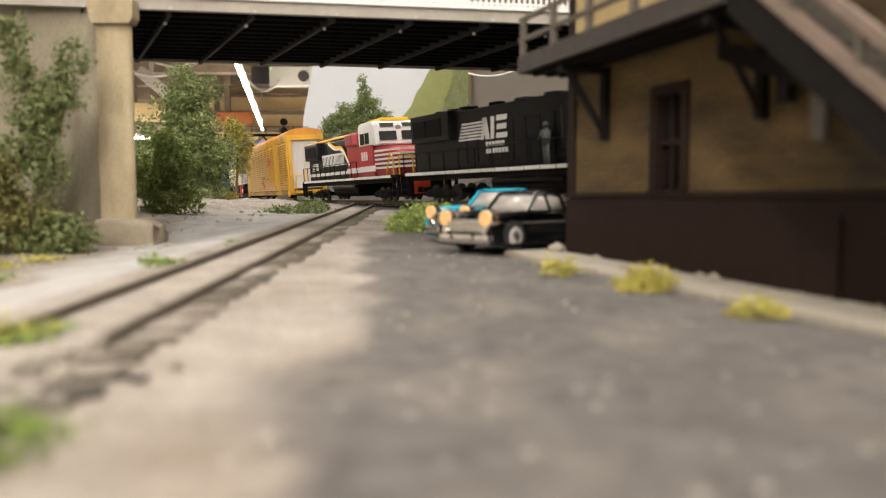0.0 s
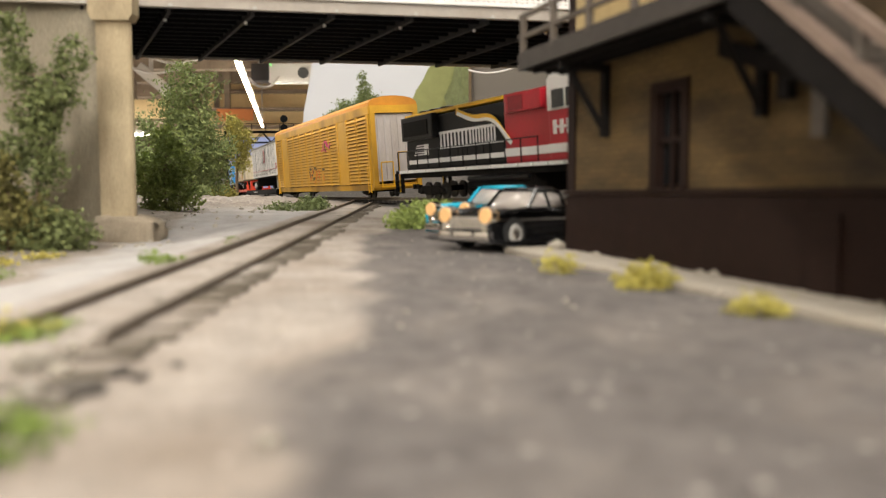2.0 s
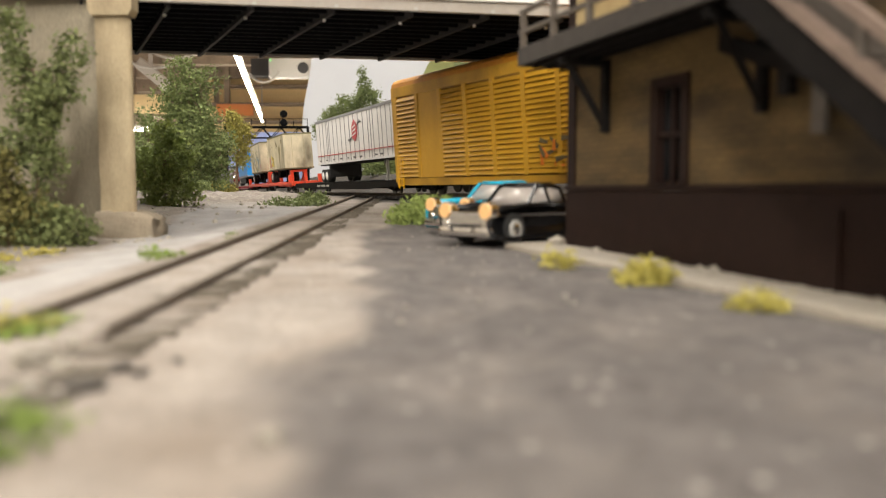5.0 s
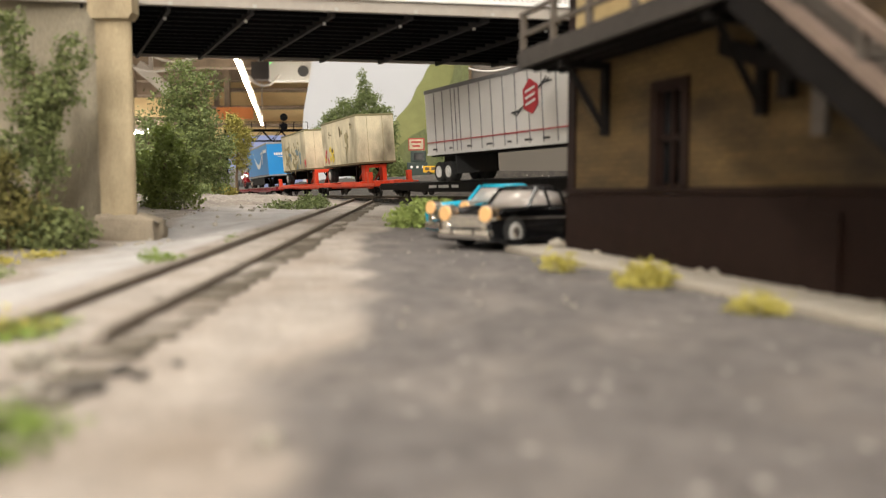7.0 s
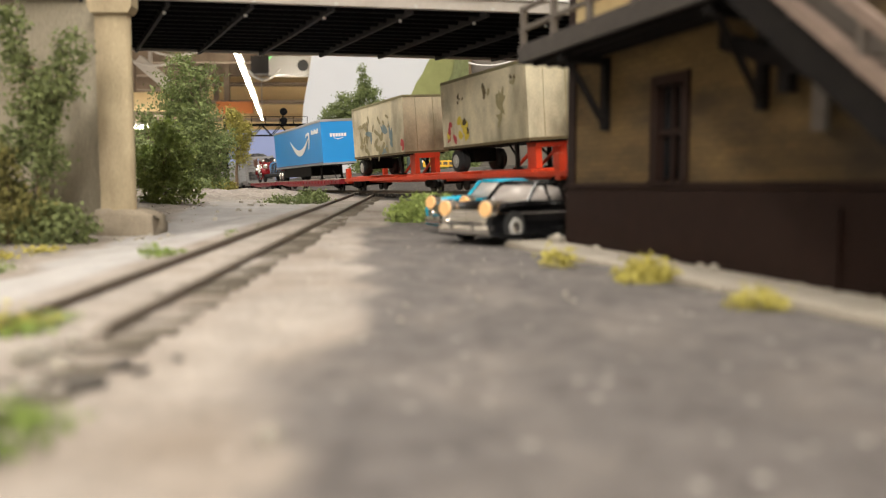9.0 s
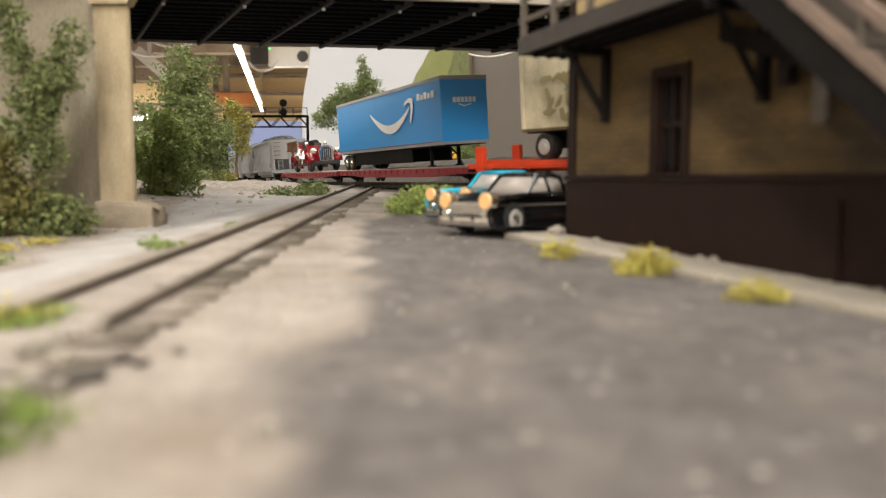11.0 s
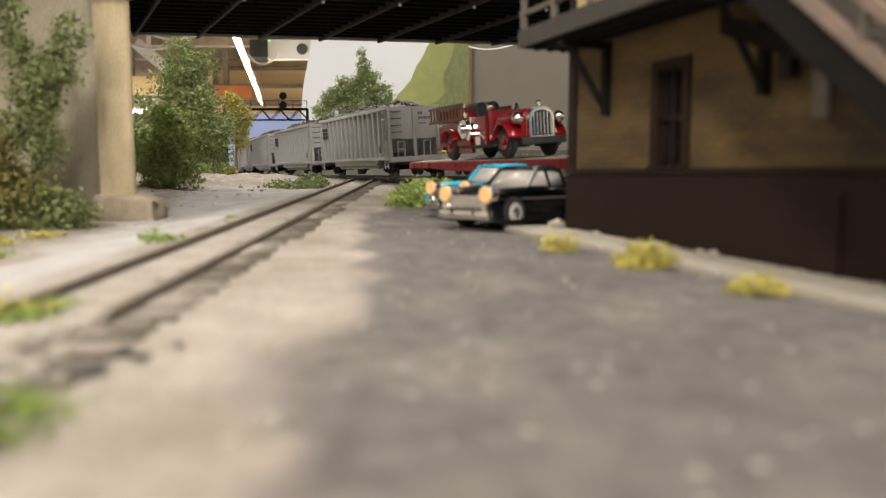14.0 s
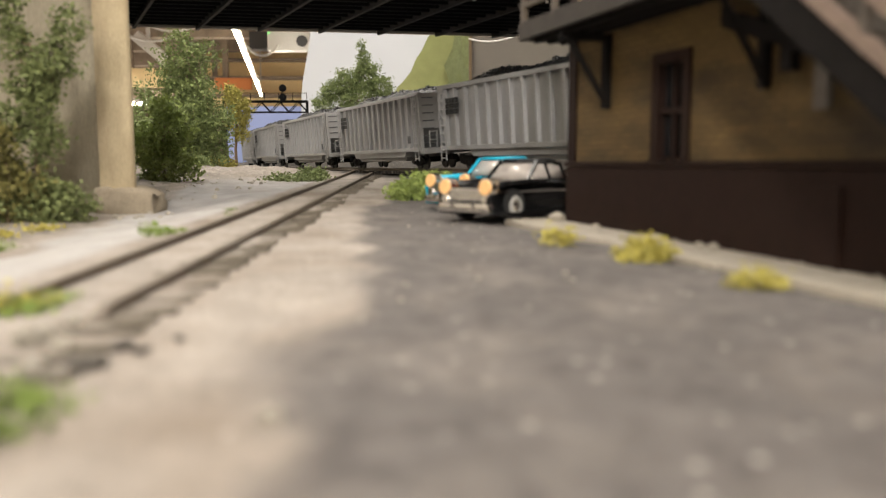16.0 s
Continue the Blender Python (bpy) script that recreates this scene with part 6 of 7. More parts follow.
def trailer_base(c, L, w, zb, deck, xw, r, hub, gear, hitch=None):
    """Wheels, axle frame and landing gear under a trailer body whose floor is at zb."""
    road_wheels(c, xw, deck + r, r, w, hub)
    part("bogie_frame", boxes((min(xw) - r * 1.2, -w * 0.45, deck + r * 0.8, max(xw) + r * 1.2, w * 0.45, zb)), M_FRAME, c)
    for x in xw:
        part("axle", cyl(bmesh.new(), (x, -w + 0.001, deck + r), (x, w - 0.001, deck + r), 0.0011, 8), M_FRAME, c)
    for s in (-1, 1):
        bm = boxes((gear - 0.0009, s * w * 0.62 - 0.0009, deck + 0.001, gear + 0.0009, s * w * 0.62 + 0.0009, zb), (gear - 0.0022, s * w * 0.62 - 0.0018, deck, gear + 0.0022, s * w * 0.62 + 0.0018, deck + 0.001))
        cyl(bm, (gear, s * w * 0.62, deck + 0.006), (gear - 0.012, s * w * 0.5, zb), 0.0006, 6)
        part("landing_leg", bm, M_GREYBOX if hub is M_HUB else M_FRAME, c)
    part("floor_frame", boxes((-L + 0.002, -w * 0.9, zb - 0.0016, L - 0.002, w * 0.9, zb)), M_FRAME, c)


def build_white_trailer():
    front, rear, deck = 0.7589, 0.9542, 0.0097
    L, w, zb, zt = (rear - front) / 2, 0.0152, 0.026, 0.0633
    c = car("road_trailer", front, rear, "white ribbed road trailer with a red stripe on a flat wagon", "trailer", "road trailers")
    part("body", boxes((-L, -w, zb, L, w, zt, 0.0006)), M_WHITE, c, "white body")
    part("roof_rail", boxes((-L - 0.0003, -w - 0.0004, zt - 0.0018, L + 0.0003, w + 0.0004, zt + 0.0004, 0.0002)), M_SEAMPALE, c, "grey roof edge")
    xs = (-0.086, -0.076, -0.066, -0.0615, -0.057, -0.046, -0.035, -0.024, -0.013, -0.002, 0.009, 0.020, 0.031, 0.042, 0.0475, 0.053, 0.064, 0.071, 0.080, 0.089)
    for x in xs:
        part("side_seam", boxes((x - 0.00026, -w - 0.0003, zb + 0.001, x + 0.00026, -w + 0.0002, zt - 0.002)), M_SEAMPALE, c)
    part("red_stripe", boxes((-L + 0.001, -w - 0.0005, 0.0325, L - 0.001, -w - 0.0002, 0.0331)), M_RED, c)
    part("red_stripe", boxes((L - 0.0002, -w + 0.001, 0.0325, L + 0.0005, w - 0.001, 0.0331)), M_RED, c)
    part("bottom_rail", boxes((-L, -w - 0.0005, zb - 0.0006, L, w + 0.0005, zb + 0.0008)), M_WHITE, c)
    part("corner_plate", boxes((L - 0.004, -w - 0.0006, 0.0335, L + 0.0004, -w - 0.0001, 0.039)), M_RED, c)
    y = -w - 0.0005
    strip("emblem", [(0.0055, 0.0435), (0.0125, 0.0405), (0.0175, 0.0448), (0.0175, 0.0537), (0.0113, 0.0573), (0.0055, 0.0525)], y, 0.0002, M_RED, c, "red diamond emblem")
    for k in range(3):
        strip("emblem_bar", [(0.0075, 0.0445 + 0.003 * k), (0.0155, 0.0465 + 0.003 * k), (0.0155, 0.0477 + 0.003 * k), (0.0075, 0.0457 + 0.003 * k)], y - 0.0003, 0.0001, M_WHITE, c)
    for sx, sz in ((-1, -1), (1, 1)):
        for k in range(3):
            a = 0.0115 + sx * (0.006 + 0.002 * k)
            strip("emblem_wing", [(a, 0.048 + sz * (0.0035 + 0.001 * k)), (a + sx * 0.007, 0.048 + sz * (0.008 - 0.001 * k)), (a + sx * 0.007, 0.0488 + sz * (0.008 - 0.001 * k)), (a, 0.049 + sz * (0.0035 + 0.001 * k))], y, 0.0001, M_SEAM, c)
    for x, ln in ((-0.09, 0.005), (-0.07, 0.003), (-0.05, 0.004), (-0.03, 0.005), (-0.01, 0.003), (0.005, 0.006), (0.02, 0.005), (0.055, 0.004), (0.066, 0.005)):
        part("line_of_writing", boxes((x, y - 0.0001, 0.0282, x + ln, y + 0.0003, 0.0292)), M_SEAM, c)
    part("front_mark", boxes((L - 0.0002, -0.004, 0.045, L + 0.0004, 0.004, 0.055)), M_RED, c)
    trailer_base(c, L, w, zb, deck, (-L + 0.012, -L + 0.0235), 0.0058, M_HUB, 0.062)
    part("mud_flap", boxes((-L + 0.031, -w + 0.001, 0.014, -L + 0.032, w - 0.001, zb)), M_TYRE, c)
    st = thing("trailer_hitch", pose(0, 0, 0), "black trailer hitch stand on a flat wagon", "hitch")
    MOVING.append((st, front, rear, Matrix.Translation((0.083, 0, 0))))
    bm = bmesh.new()
    rod(bm, (-0.012, -0.006, deck), (0.0, -0.006, zb - 0.0018), (0.004, -0.006, deck), r=0.0007)
    rod(bm, (-0.012, 0.006, deck), (0.0, 0.006, zb - 0.0018), (0.004, 0.006, deck), r=0.0007)
    box(bm, -0.004, -0.007, zb - 0.003, 0.004, 0.007, zb - 0.0017)
    part("stand", bm, M_FRAME, st)


def build_pup(front, rear, deck, seed, label, art):
    L, w, zb, zt = (rear - front) / 2, 0.0152, 0.026, 0.0628
    c = car("road_trailer", front, rear, label, "trailer", "road trailers")
    part("body", boxes((-L, -w, zb, L, w, zt, 0.0007)), M_BEIGE, c)
    part("roof_rail", boxes((-L - 0.0003, -w - 0.0003, zt - 0.0012, L + 0.0003, w + 0.0003, zt + 0.0004, 0.0002)), M_OLIVEPAINT, c, "grimy roof edge")
    part("bottom_rail", boxes((-L, -w - 0.0004, zb - 0.0008, L, w + 0.0004, zb + 0.0006)), M_SPRAYDK, c)
    for x in (-L + 0.001, L - 0.001):
        part("corner_post", boxes((x - 0.0009, -w - 0.0003, zb + 0.0007, x + 0.0009, -w + 0.0005, zt - 0.0013)), M_BEIGE, c)
    for k in range(2):
        part("front_seam", boxes((L - 0.0002, -w + 0.0085 + 0.0125 * k, zb + 0.001, L + 0.0003, -w + 0.0087 + 0.0125 * k, zt - 0.0015)), M_BEIGEDK, c)
    rg = random.Random(seed)
    y = -w - 0.0004
    k = 0
    for cx, cz, n_, sx, sz, mats, th in art:
        for _ in range(n_):
            k += 1
            x, z = cx + rg.uniform(-1, 1) * sx, cz + rg.uniform(-1, 1) * sz * 0.6
            ang, ln = rg.uniform(0, 3.1), rg.uniform(0.4, 1.0) * sz
            pts = []
            for q in range(7):
                a = q / 7 * 6.283
                rr = rg.uniform(0.6, 1.1)
                u, v = math.cos(a) * ln * 0.6 * rr, math.sin(a) * th * rr
                pts.append((x + u * math.cos(ang) - v * math.sin(ang), z + u * math.sin(ang) + v * math.cos(ang)))
            strip("graffiti", pts, y + 0.0003 - 0.00001 * k, 0.0001, mats[k % len(mats)], c)
    trailer_base(c, L, w, zb, deck, (-L + 0.014, ), 0.0062, M_GREYBOX, L - 0.022)


M_OLIVEPAINT = mat("grimy_rail", (0.2, 0.18, 0.09), 0.7, vary=0.2)


def build_spine():
    front, rear, zt = 1.047, 1.378, 0.0118
    L = (rear - front) / 2
    c = car("spine_wagon", front, rear, "bright orange-red spine wagon carrying two trailers", "railway wagon")
    part("spine", boxes((-L, -0.0035, 0.0062, L, 0.0035, zt, 0.0004)), M_ORANGE, c)
    for x0, x1 in ((0.018, 0.052), (-0.146, -0.105), (-0.03, 0.0), (0.075, 0.125)):
        part("wheel_platform", boxes((x0, -0.0168, zt - 0.0014, x1, 0.0168, zt - 0.0001, 0.0002)), M_ORANGE, c)
    for s in (-1, 1):
        part("side_rail", boxes((-L + 0.004, s * 0.0165 - 0.0008, 0.0082, L - 0.004, s * 0.0165 + 0.0008, 0.0105, 0.0003)), M_ORANGE, c)
    me = mesh_of("cross_arm", boxes((-0.001, -0.0163, 0.0078, 0.001, 0.0163, 0.0112)), M_ORANGE)
    for k in range(13):
        ob = new("cross_arm", me)
        ob.parent = c
        ob.matrix_basis = pose(-L + 0.012 + 0.0255 * k, 0, 0)
    for x in (0.113, -0.037):
        h = part("hitch_stand", boxes((x - 0.004, -0.009, zt, x + 0.004, -0.0055, 0.0245, 0.0004), (x - 0.004, 0.0055, zt, x + 0.004, 0.009, 0.0245, 0.0004), (x - 0.004, -0.009, 0.022, x + 0.005, 0.009, 0.0252, 0.0004)), M_ORANGE, c, "orange-red hitch stand")
        bm = bmesh.new()
        rod(bm, (x - 0.02, -0.007, zt), (x, -0.007, 0.022), r=0.0009)
        rod(bm, (x - 0.02, 0.007, zt), (x, 0.007, 0.022), r=0.0009)
        part("strut", bm, M_ORANGE, h)
    for x in (0.147, -0.155):
        for y0 in (-0.0172, 0.0138):
            part("end_post", boxes((x - 0.0022, y0, 0.0065, x + 0.0022, y0 + 0.0034, 0.0185, 0.0005)), M_ORANGE, c)
    for sgn in (-1, 0, 1):
        bogie(c, sgn * (L - 0.022), (0, 1), 0.0118, 0.0038)
    for sgn in (-1, 1):
        coupler(c, sgn * L, sgn)


def build_blue_trailer():
    front, rear, deck = 1.4371, 1.6387, 0.0104
    L, w, zb, zt = (rear - front) / 2, 0.0152, 0.0243, 0.0623
    c = car("road_trailer", front, rear, "bright blue road trailer with a white curved mark", "trailer", "road trailers")
    part("body", boxes((-L, -w, zb, L, w, zt, 0.0007)), M_BLUE, c)
    part("top_rail", boxes((-L - 0.0003, -w - 0.0004, zt - 0.0016, L + 0.0003, w + 0.0004, zt + 0.0006, 0.0003)), M_SILVER, c, "grey top rail")
    part("bottom_rail", boxes((-L - 0.0003, -w - 0.0004, zb - 0.001, L + 0.0003, w + 0.0004, zb + 0.0007, 0.0002)), M_SILVER, c, "grey bottom rail")
    part("red_line", boxes((-L + 0.001, -w - 0.0006, zb + 0.0009, L - 0.001, -w + 0.0, zb + 0.0013)), M_DKRED, c)
    # curved white mark with its hooked tip
    y = -w - 0.0003
    up, lo = [], []
    for k in range(21):
        u = k / 20
        x = -0.0196 + 0.0735 * u
        z = 0.0530 - 0.0175 * math.sin(math.pi * (0.06 + 0.80 * u)) ** 0.9 + 0.004 * u
        th = 0.0058 * math.sin(math.pi * min(1, 0.04 + 0.92 * u)) ** 0.8
        up.append((x, z + th * 0.35)), lo.append((x + th * 0.15, z - th * 0.65))
    strip("curved_mark", lo + up[::-1], y, 0.0003, M_WHITE, c, "white curved mark")
    strip("curved_mark", [(0.045, 0.0500), (0.0465, 0.0525), (0.0545, 0.0545), (0.0605, 0.0535), (0.0595, 0.046), (0.0550, 0.0385), (0.0538, 0.0395), (0.0565, 0.0465), (0.0560, 0.0510), (0.0525, 0.0520)], y - 0.0001, 0.0003, M_WHITE, c, "white curved mark")
    for k in range(5):
        part("line_of_writing", boxes((0.067 + 0.0054 * k, y - 0.0003, 0.0515, 0.0710 + 0.0054 * k, y, 0.0555 - 0.001 * (k % 2))), M_WHITE, c)
    for k in range(6):
        part("line_of_writing", boxes((L - 0.0002, -0.0075 + 0.0026 * k, 0.0475, L + 0.0003, -0.0056 + 0.0026 * k, 0.0505)), M_WHITE, c)
    bm = bmesh.new()
    prism(bm, [(-0.004, 0.0462), (0.0, 0.0450), (0.0045, 0.0462), (0.0045, 0.0467), (0.0, 0.0457), (-0.004, 0.0467)], L - 0.0002, L + 0.0003, "x")
    part("curved_mark", bm, M_WHITE, c)
    trailer_base(c, L, w, zb, deck, (-L + 0.016, -L + 0.0275), 0.0058, M_CHROME, 0.07)
    part("skirt", boxes((-L + 0.036, -w + 0.001, deck + 0.0035, 0.05, -w + 0.002, zb - 0.001), (-L + 0.036, w - 0.002, deck + 0.0035, 0.05, w - 0.001, zb - 0.001)), M_FRAME, c, "black side skirt")
    part("mud_flap", boxes((-L + 0.006, -w + 0.001, deck + 0.006, -L + 0.0068, w - 0.001, deck + 0.0085)), M_NAVY, c)
    bm = bmesh.new()
    rod(bm, (0.085, -0.004, zb - 0.001), (0.089, -0.005, zb - 0.007), (0.098, -0.006, zb - 0.006), (0.108, -0.006, deck), r=0.0004)
    part("hose", bm, M_FRAME, c)


def build_fire_engine():
    """An old open fire engine with a side ladder; x forward."""
    front, rear, deck = 1.722, 1.822, 0.0100
    c = car("fire_engine", front, rear, "antique glossy red fire engine with a wooden ladder", "fire engine")
    R, w = 0.0070, 0.0118
    z = deck
    part("chassis", boxes((-0.043, -0.0085, z + 0.0055, 0.040, 0.0085, z + 0.008)), M_TYRE, c)
    part("running_board", boxes((-0.02, -0.0125, z + 0.0052, 0.018, 0.0125, z + 0.0064, 0.0003)), M_TYRE, c)
    bm = bmesh.new()
    prism(bm, [(-0.0085, z + 0.008), (-0.0085, z + 0.017), (-0.006, z + 0.0205), (0.006, z + 0.0205), (0.0085, z + 0.017), (0.0085, z + 0.008)], 0.012, 0.036, "x")
    for v in bm.verts:
        if v.co.x > 0.03:
            v.co.y *= 0.84
    bmesh.ops.bevel(bm, geom=bm.edges[:], offset=0.001, segments=2, affect="EDGES")
    part("hood", bm, M_FIRE, c, "glossy red hood", smooth=False)
    arch = [(-0.0058, z + 0.0075), (-0.006, z + 0.016)] + [(-0.006 * math.cos(q), z + 0.016 + 0.005 * math.sin(q)) for q in np.linspace(0.3, math.pi - 0.3, 9)] + [(0.006, z + 0.016), (0.0058, z + 0.0075)]
    bm = bmesh.new()
    prism(bm, arch, 0.0358, 0.0390, "x")
    rd = part("radiator", bm, M_CHROME, c, "chrome radiator shell")
    bm = bmesh.new()
    prism(bm, [(0.78 * u, z + 0.0142 + 0.78 * (v - z - 0.0142)) for u, v in arch], 0.0389, 0.0394, "x")
    part("core", bm, M_RIB, rd, "dark radiator core")
    for k in range(6):
        part("core_bar", boxes((0.0393, -0.004 + 0.0016 * k - 0.0002, z + 0.0095, 0.0396, -0.004 + 0.0016 * k + 0.0002, z + 0.0185)), M_CHROME, rd)
    bm = bmesh.new()
    bmesh.ops.create_uvsphere(bm, u_segments=12, v_segments=8, radius=0.0014, matrix=Matrix.Translation((0.037, 0, z + 0.0222)))
    part("cap", bm, M_CHROME, rd)
    for s in (-1, 1):
        bm = bmesh.new()
        bmesh.ops.create_uvsphere(bm, u_segments=14, v_segments=10, radius=0.0026, matrix=Matrix.Translation((0.036, s * 0.0098, z + 0.0165)))
        cyl(bm, (0.034, s * 0.009, z + 0.0168), (0.034, s * 0.0065, z + 0.013), 0.0006, 6)
        part("headlamp", bm, M_CHROME, c, "chrome headlamp", smooth=True)
        # mudguards: curved strips over the wheels
        for cx, cover in ((0.027, (0.15, 2.7)), (-0.031, (0.3, 2.9))):
            bm = bmesh.new()
            prev = None
            for q in range(13):
                a = cover[0] + (cover[1] - cover[0]) * q / 12
                p0 = Vector((cx + math.cos(a) * (R + 0.0022), s * (w - 0.0048), z + R + math.sin(a) * (R + 0.0022)))
                p1 = Vector((cx + math.cos(a) * (R + 0.0014), s * (w + 0.0022), z + R + math.sin(a) * (R + 0.0014)))
                p2 = p1 - Vector((math.cos(a), 0, math.sin(a))) * 0.0009
                p3 = p0 - Vector((math.cos(a), 0, math.sin(a))) * 0.0009
                ring = [bm.verts.new(p) for p in (p0, p1, p2, p3)]
                if prev:
                    for i in range(4):
                        bm.faces.new((prev[i], prev[(i + 1) % 4], ring[(i + 1) % 4], ring[i]))
                else:
                    bm.faces.new(ring)
                prev = ring
            bm.faces.new(prev[::-1])
            part("mudguard", bm, M_FIRE, c, "red mudguard", smooth=True)
        part("front_spring", boxes((0.02, s * 0.0075 - 0.0008, z + 0.0045, 0.04, s * 0.0075 + 0.0008, z + 0.0056)), M_TYRE, c)
    part("bumper", boxes((0.0392, -0.0105, z + 0.0055, 0.0408, 0.0105, z + 0.0085, 0.0006)), M_TYRE, c, "black bumper")
    part("cowl", boxes((0.0075, -0.0098, z + 0.0078, 0.0122, 0.0098, z + 0.0215, 0.0012)), M_FIRE, c)
    part("cab_side", boxes((-0.006, -0.0108, z + 0.0065, 0.0075, -0.0096, z + 0.0195, 0.0004), (-0.006, 0.0096, z + 0.0065, 0.0075, 0.0108, z + 0.0195, 0.0004)), M_FIRE, c)
    for y in (-0.0048, 0.0048):
        bm = bmesh.new()
        box(bm, -0.0045, y - 0.0042, z + 0.0125, 0.0035, y + 0.0042, z + 0.016, 0.001)
        box(bm, -0.007, y - 0.0042, z + 0.0155, -0.004, y + 0.0042, z + 0.0235, 0.0014)
        part("seat", bm, M_TYRE, c, "black padded seat")
    bm = bmesh.new()
    cyl(bm, (0.009, -0.0045, z + 0.0205), (0.0035, -0.0045, z + 0.023), 0.0004, 6)
    cyl(bm, (0.0035, -0.0045, z + 0.023), (0.0032, -0.0045, z + 0.0232), 0.0028, 16)
    part("steering_wheel", bm, M_TYRE, c)
    bm = bmesh.new()
    cyl(bm, (0.0085, 0.005, z + 0.0215), (0.0085, 0.005, z + 0.0245), 0.0016, 12, 0.0006)
    part("bell", bm, M_CHROME, c, "chrome bell")
    bm = bmesh.new()
    bmesh.ops.create_uvsphere(bm, u_segments=12, v_segments=8, radius=0.0018, matrix=Matrix.Translation((0.0095, -0.0088, z + 0.023)))
    part("spot_lamp", bm, M_CHROME, c)
    part("rear_body", boxes((-0.046, -0.0112, z + 0.0065, -0.008, 0.0112, z + 0.0225, 0.0008)), M_FIRE, c, "red hose body")
    part("body_rail", boxes((-0.046, -0.0116, z + 0.0225, -0.0085, -0.0104, z + 0.0245), (-0.046, 0.0104, z + 0.0225, -0.0085, 0.0116, z + 0.0245)), M_FIRE, c)
    bm = bmesh.new()
    cyl(bm, (-0.043, -0.0035, z + 0.0235), (-0.010, -0.0035, z + 0.0235), 0.0032, 10)
    cyl(bm, (-0.043, 0.0035, z + 0.0235), (-0.012, 0.0035, z + 0.0238), 0.0034, 10)
    part("hose", bm, M_TYRE, c, "black suction hoses")
    for y in (-0.0105, 0.0105):
        part("lower_panel", boxes((-0.022, y - 0.0008, z + 0.003, -0.007, y + 0.0008, z + 0.0066, 0.0003)), M_FIRE, c)
    part("tailboard", boxes((-0.049, -0.011, z + 0.0052, -0.043, 0.011, z + 0.0066, 0.0004)), M_FIRE, c)
    bm = bmesh.new()
    cyl(bm, (-0.0112, -0.0105, z + 0.0145), (-0.0112, -0.0136, z + 0.0145), 0.0046, 18)
    cyl(bm, (-0.0065, -0.0105, z + 0.0115), (-0.0065, -0.0132, z + 0.0115), 0.0026, 14)
    cyl(bm, (-0.0115, -0.0134, z + 0.0145), (-0.0115, -0.0152, z + 0.0145), 0.0020, 12)
    box(bm, -0.0155, -0.0122, z + 0.0165, -0.0055, -0.0104, z + 0.0198, 0.0006)
    part("pump_panel", bm, M_CHROME, c, "chrome pump and gauges")
    part("toolbox", boxes((0.001, -0.0132, z + 0.0064, 0.0065, -0.0108, z + 0.0105, 0.0004)), M_CHROME, c)
    ld = part("ladder", boxes((-0.052, -0.0140, z + 0.0185, -0.010, -0.0130, z + 0.0199), (-0.052, -0.0140, z + 0.0252, -0.010, -0.0130, z + 0.0266)), M_OXIDEWOOD, c, "orange-brown wooden ladder")
    for k in range(11):
        x = -0.0505 + 0.0039 * k
        part("rung", boxes((x, -0.0138, z + 0.0199, x + 0.0011, -0.0132, z + 0.0252)), M_OXIDEWOOD, ld)
    for x in (-0.042, -0.014):
        part("ladder_bracket", boxes((x, -0.0131, z + 0.017, x + 0.001, -0.0108, z + 0.0262)), M_CHROME, c)
    for cx in (0.027, -0.031):
        for s in (-1, 1):
            bm = bmesh.new()
            cyl(bm, (cx, s * (w - 0.0034), z + R), (cx, s * w, z + R), R, 24)
            bmesh.ops.bevel(bm, geom=[e for e in bm.edges if any(len(f.verts) > 4 for f in e.link_faces)], offset=0.0009, segments=2, affect="EDGES")
            wh = part("wheel", bm, M_TYRE, c, "black tyre")
            bm = bmesh.new()
            cyl(bm, (cx, s * (w - 0.0004), z + R), (cx, s * (w + 0.0004), z + R), R * 0.58, 18, R * 0.5)
            cyl(bm, (cx, s * (w + 0.0003), z + R), (cx, s * (w + 0.0013), z + R), R * 0.2, 10)
            part("rim", bm, M_FIRE, wh, "red wheel centre")
    grow = Matrix.Translation((0, 0, deck)) @ Matrix.Scale(1.17, 4) @ Matrix.Translation((0, 0, -deck))
    for ob in c.children_recursive:
        ob.data.transform(grow)
    last = MOVING.pop()
    MOVING.append((*last[:3], Matrix.Rotation(radians(-2), 4, "Z")))
    return c


M_OXIDEWOOD = mat("orange_brown_wood", (0.11, 0.04, 0.014), 0.5, vary=0.3)


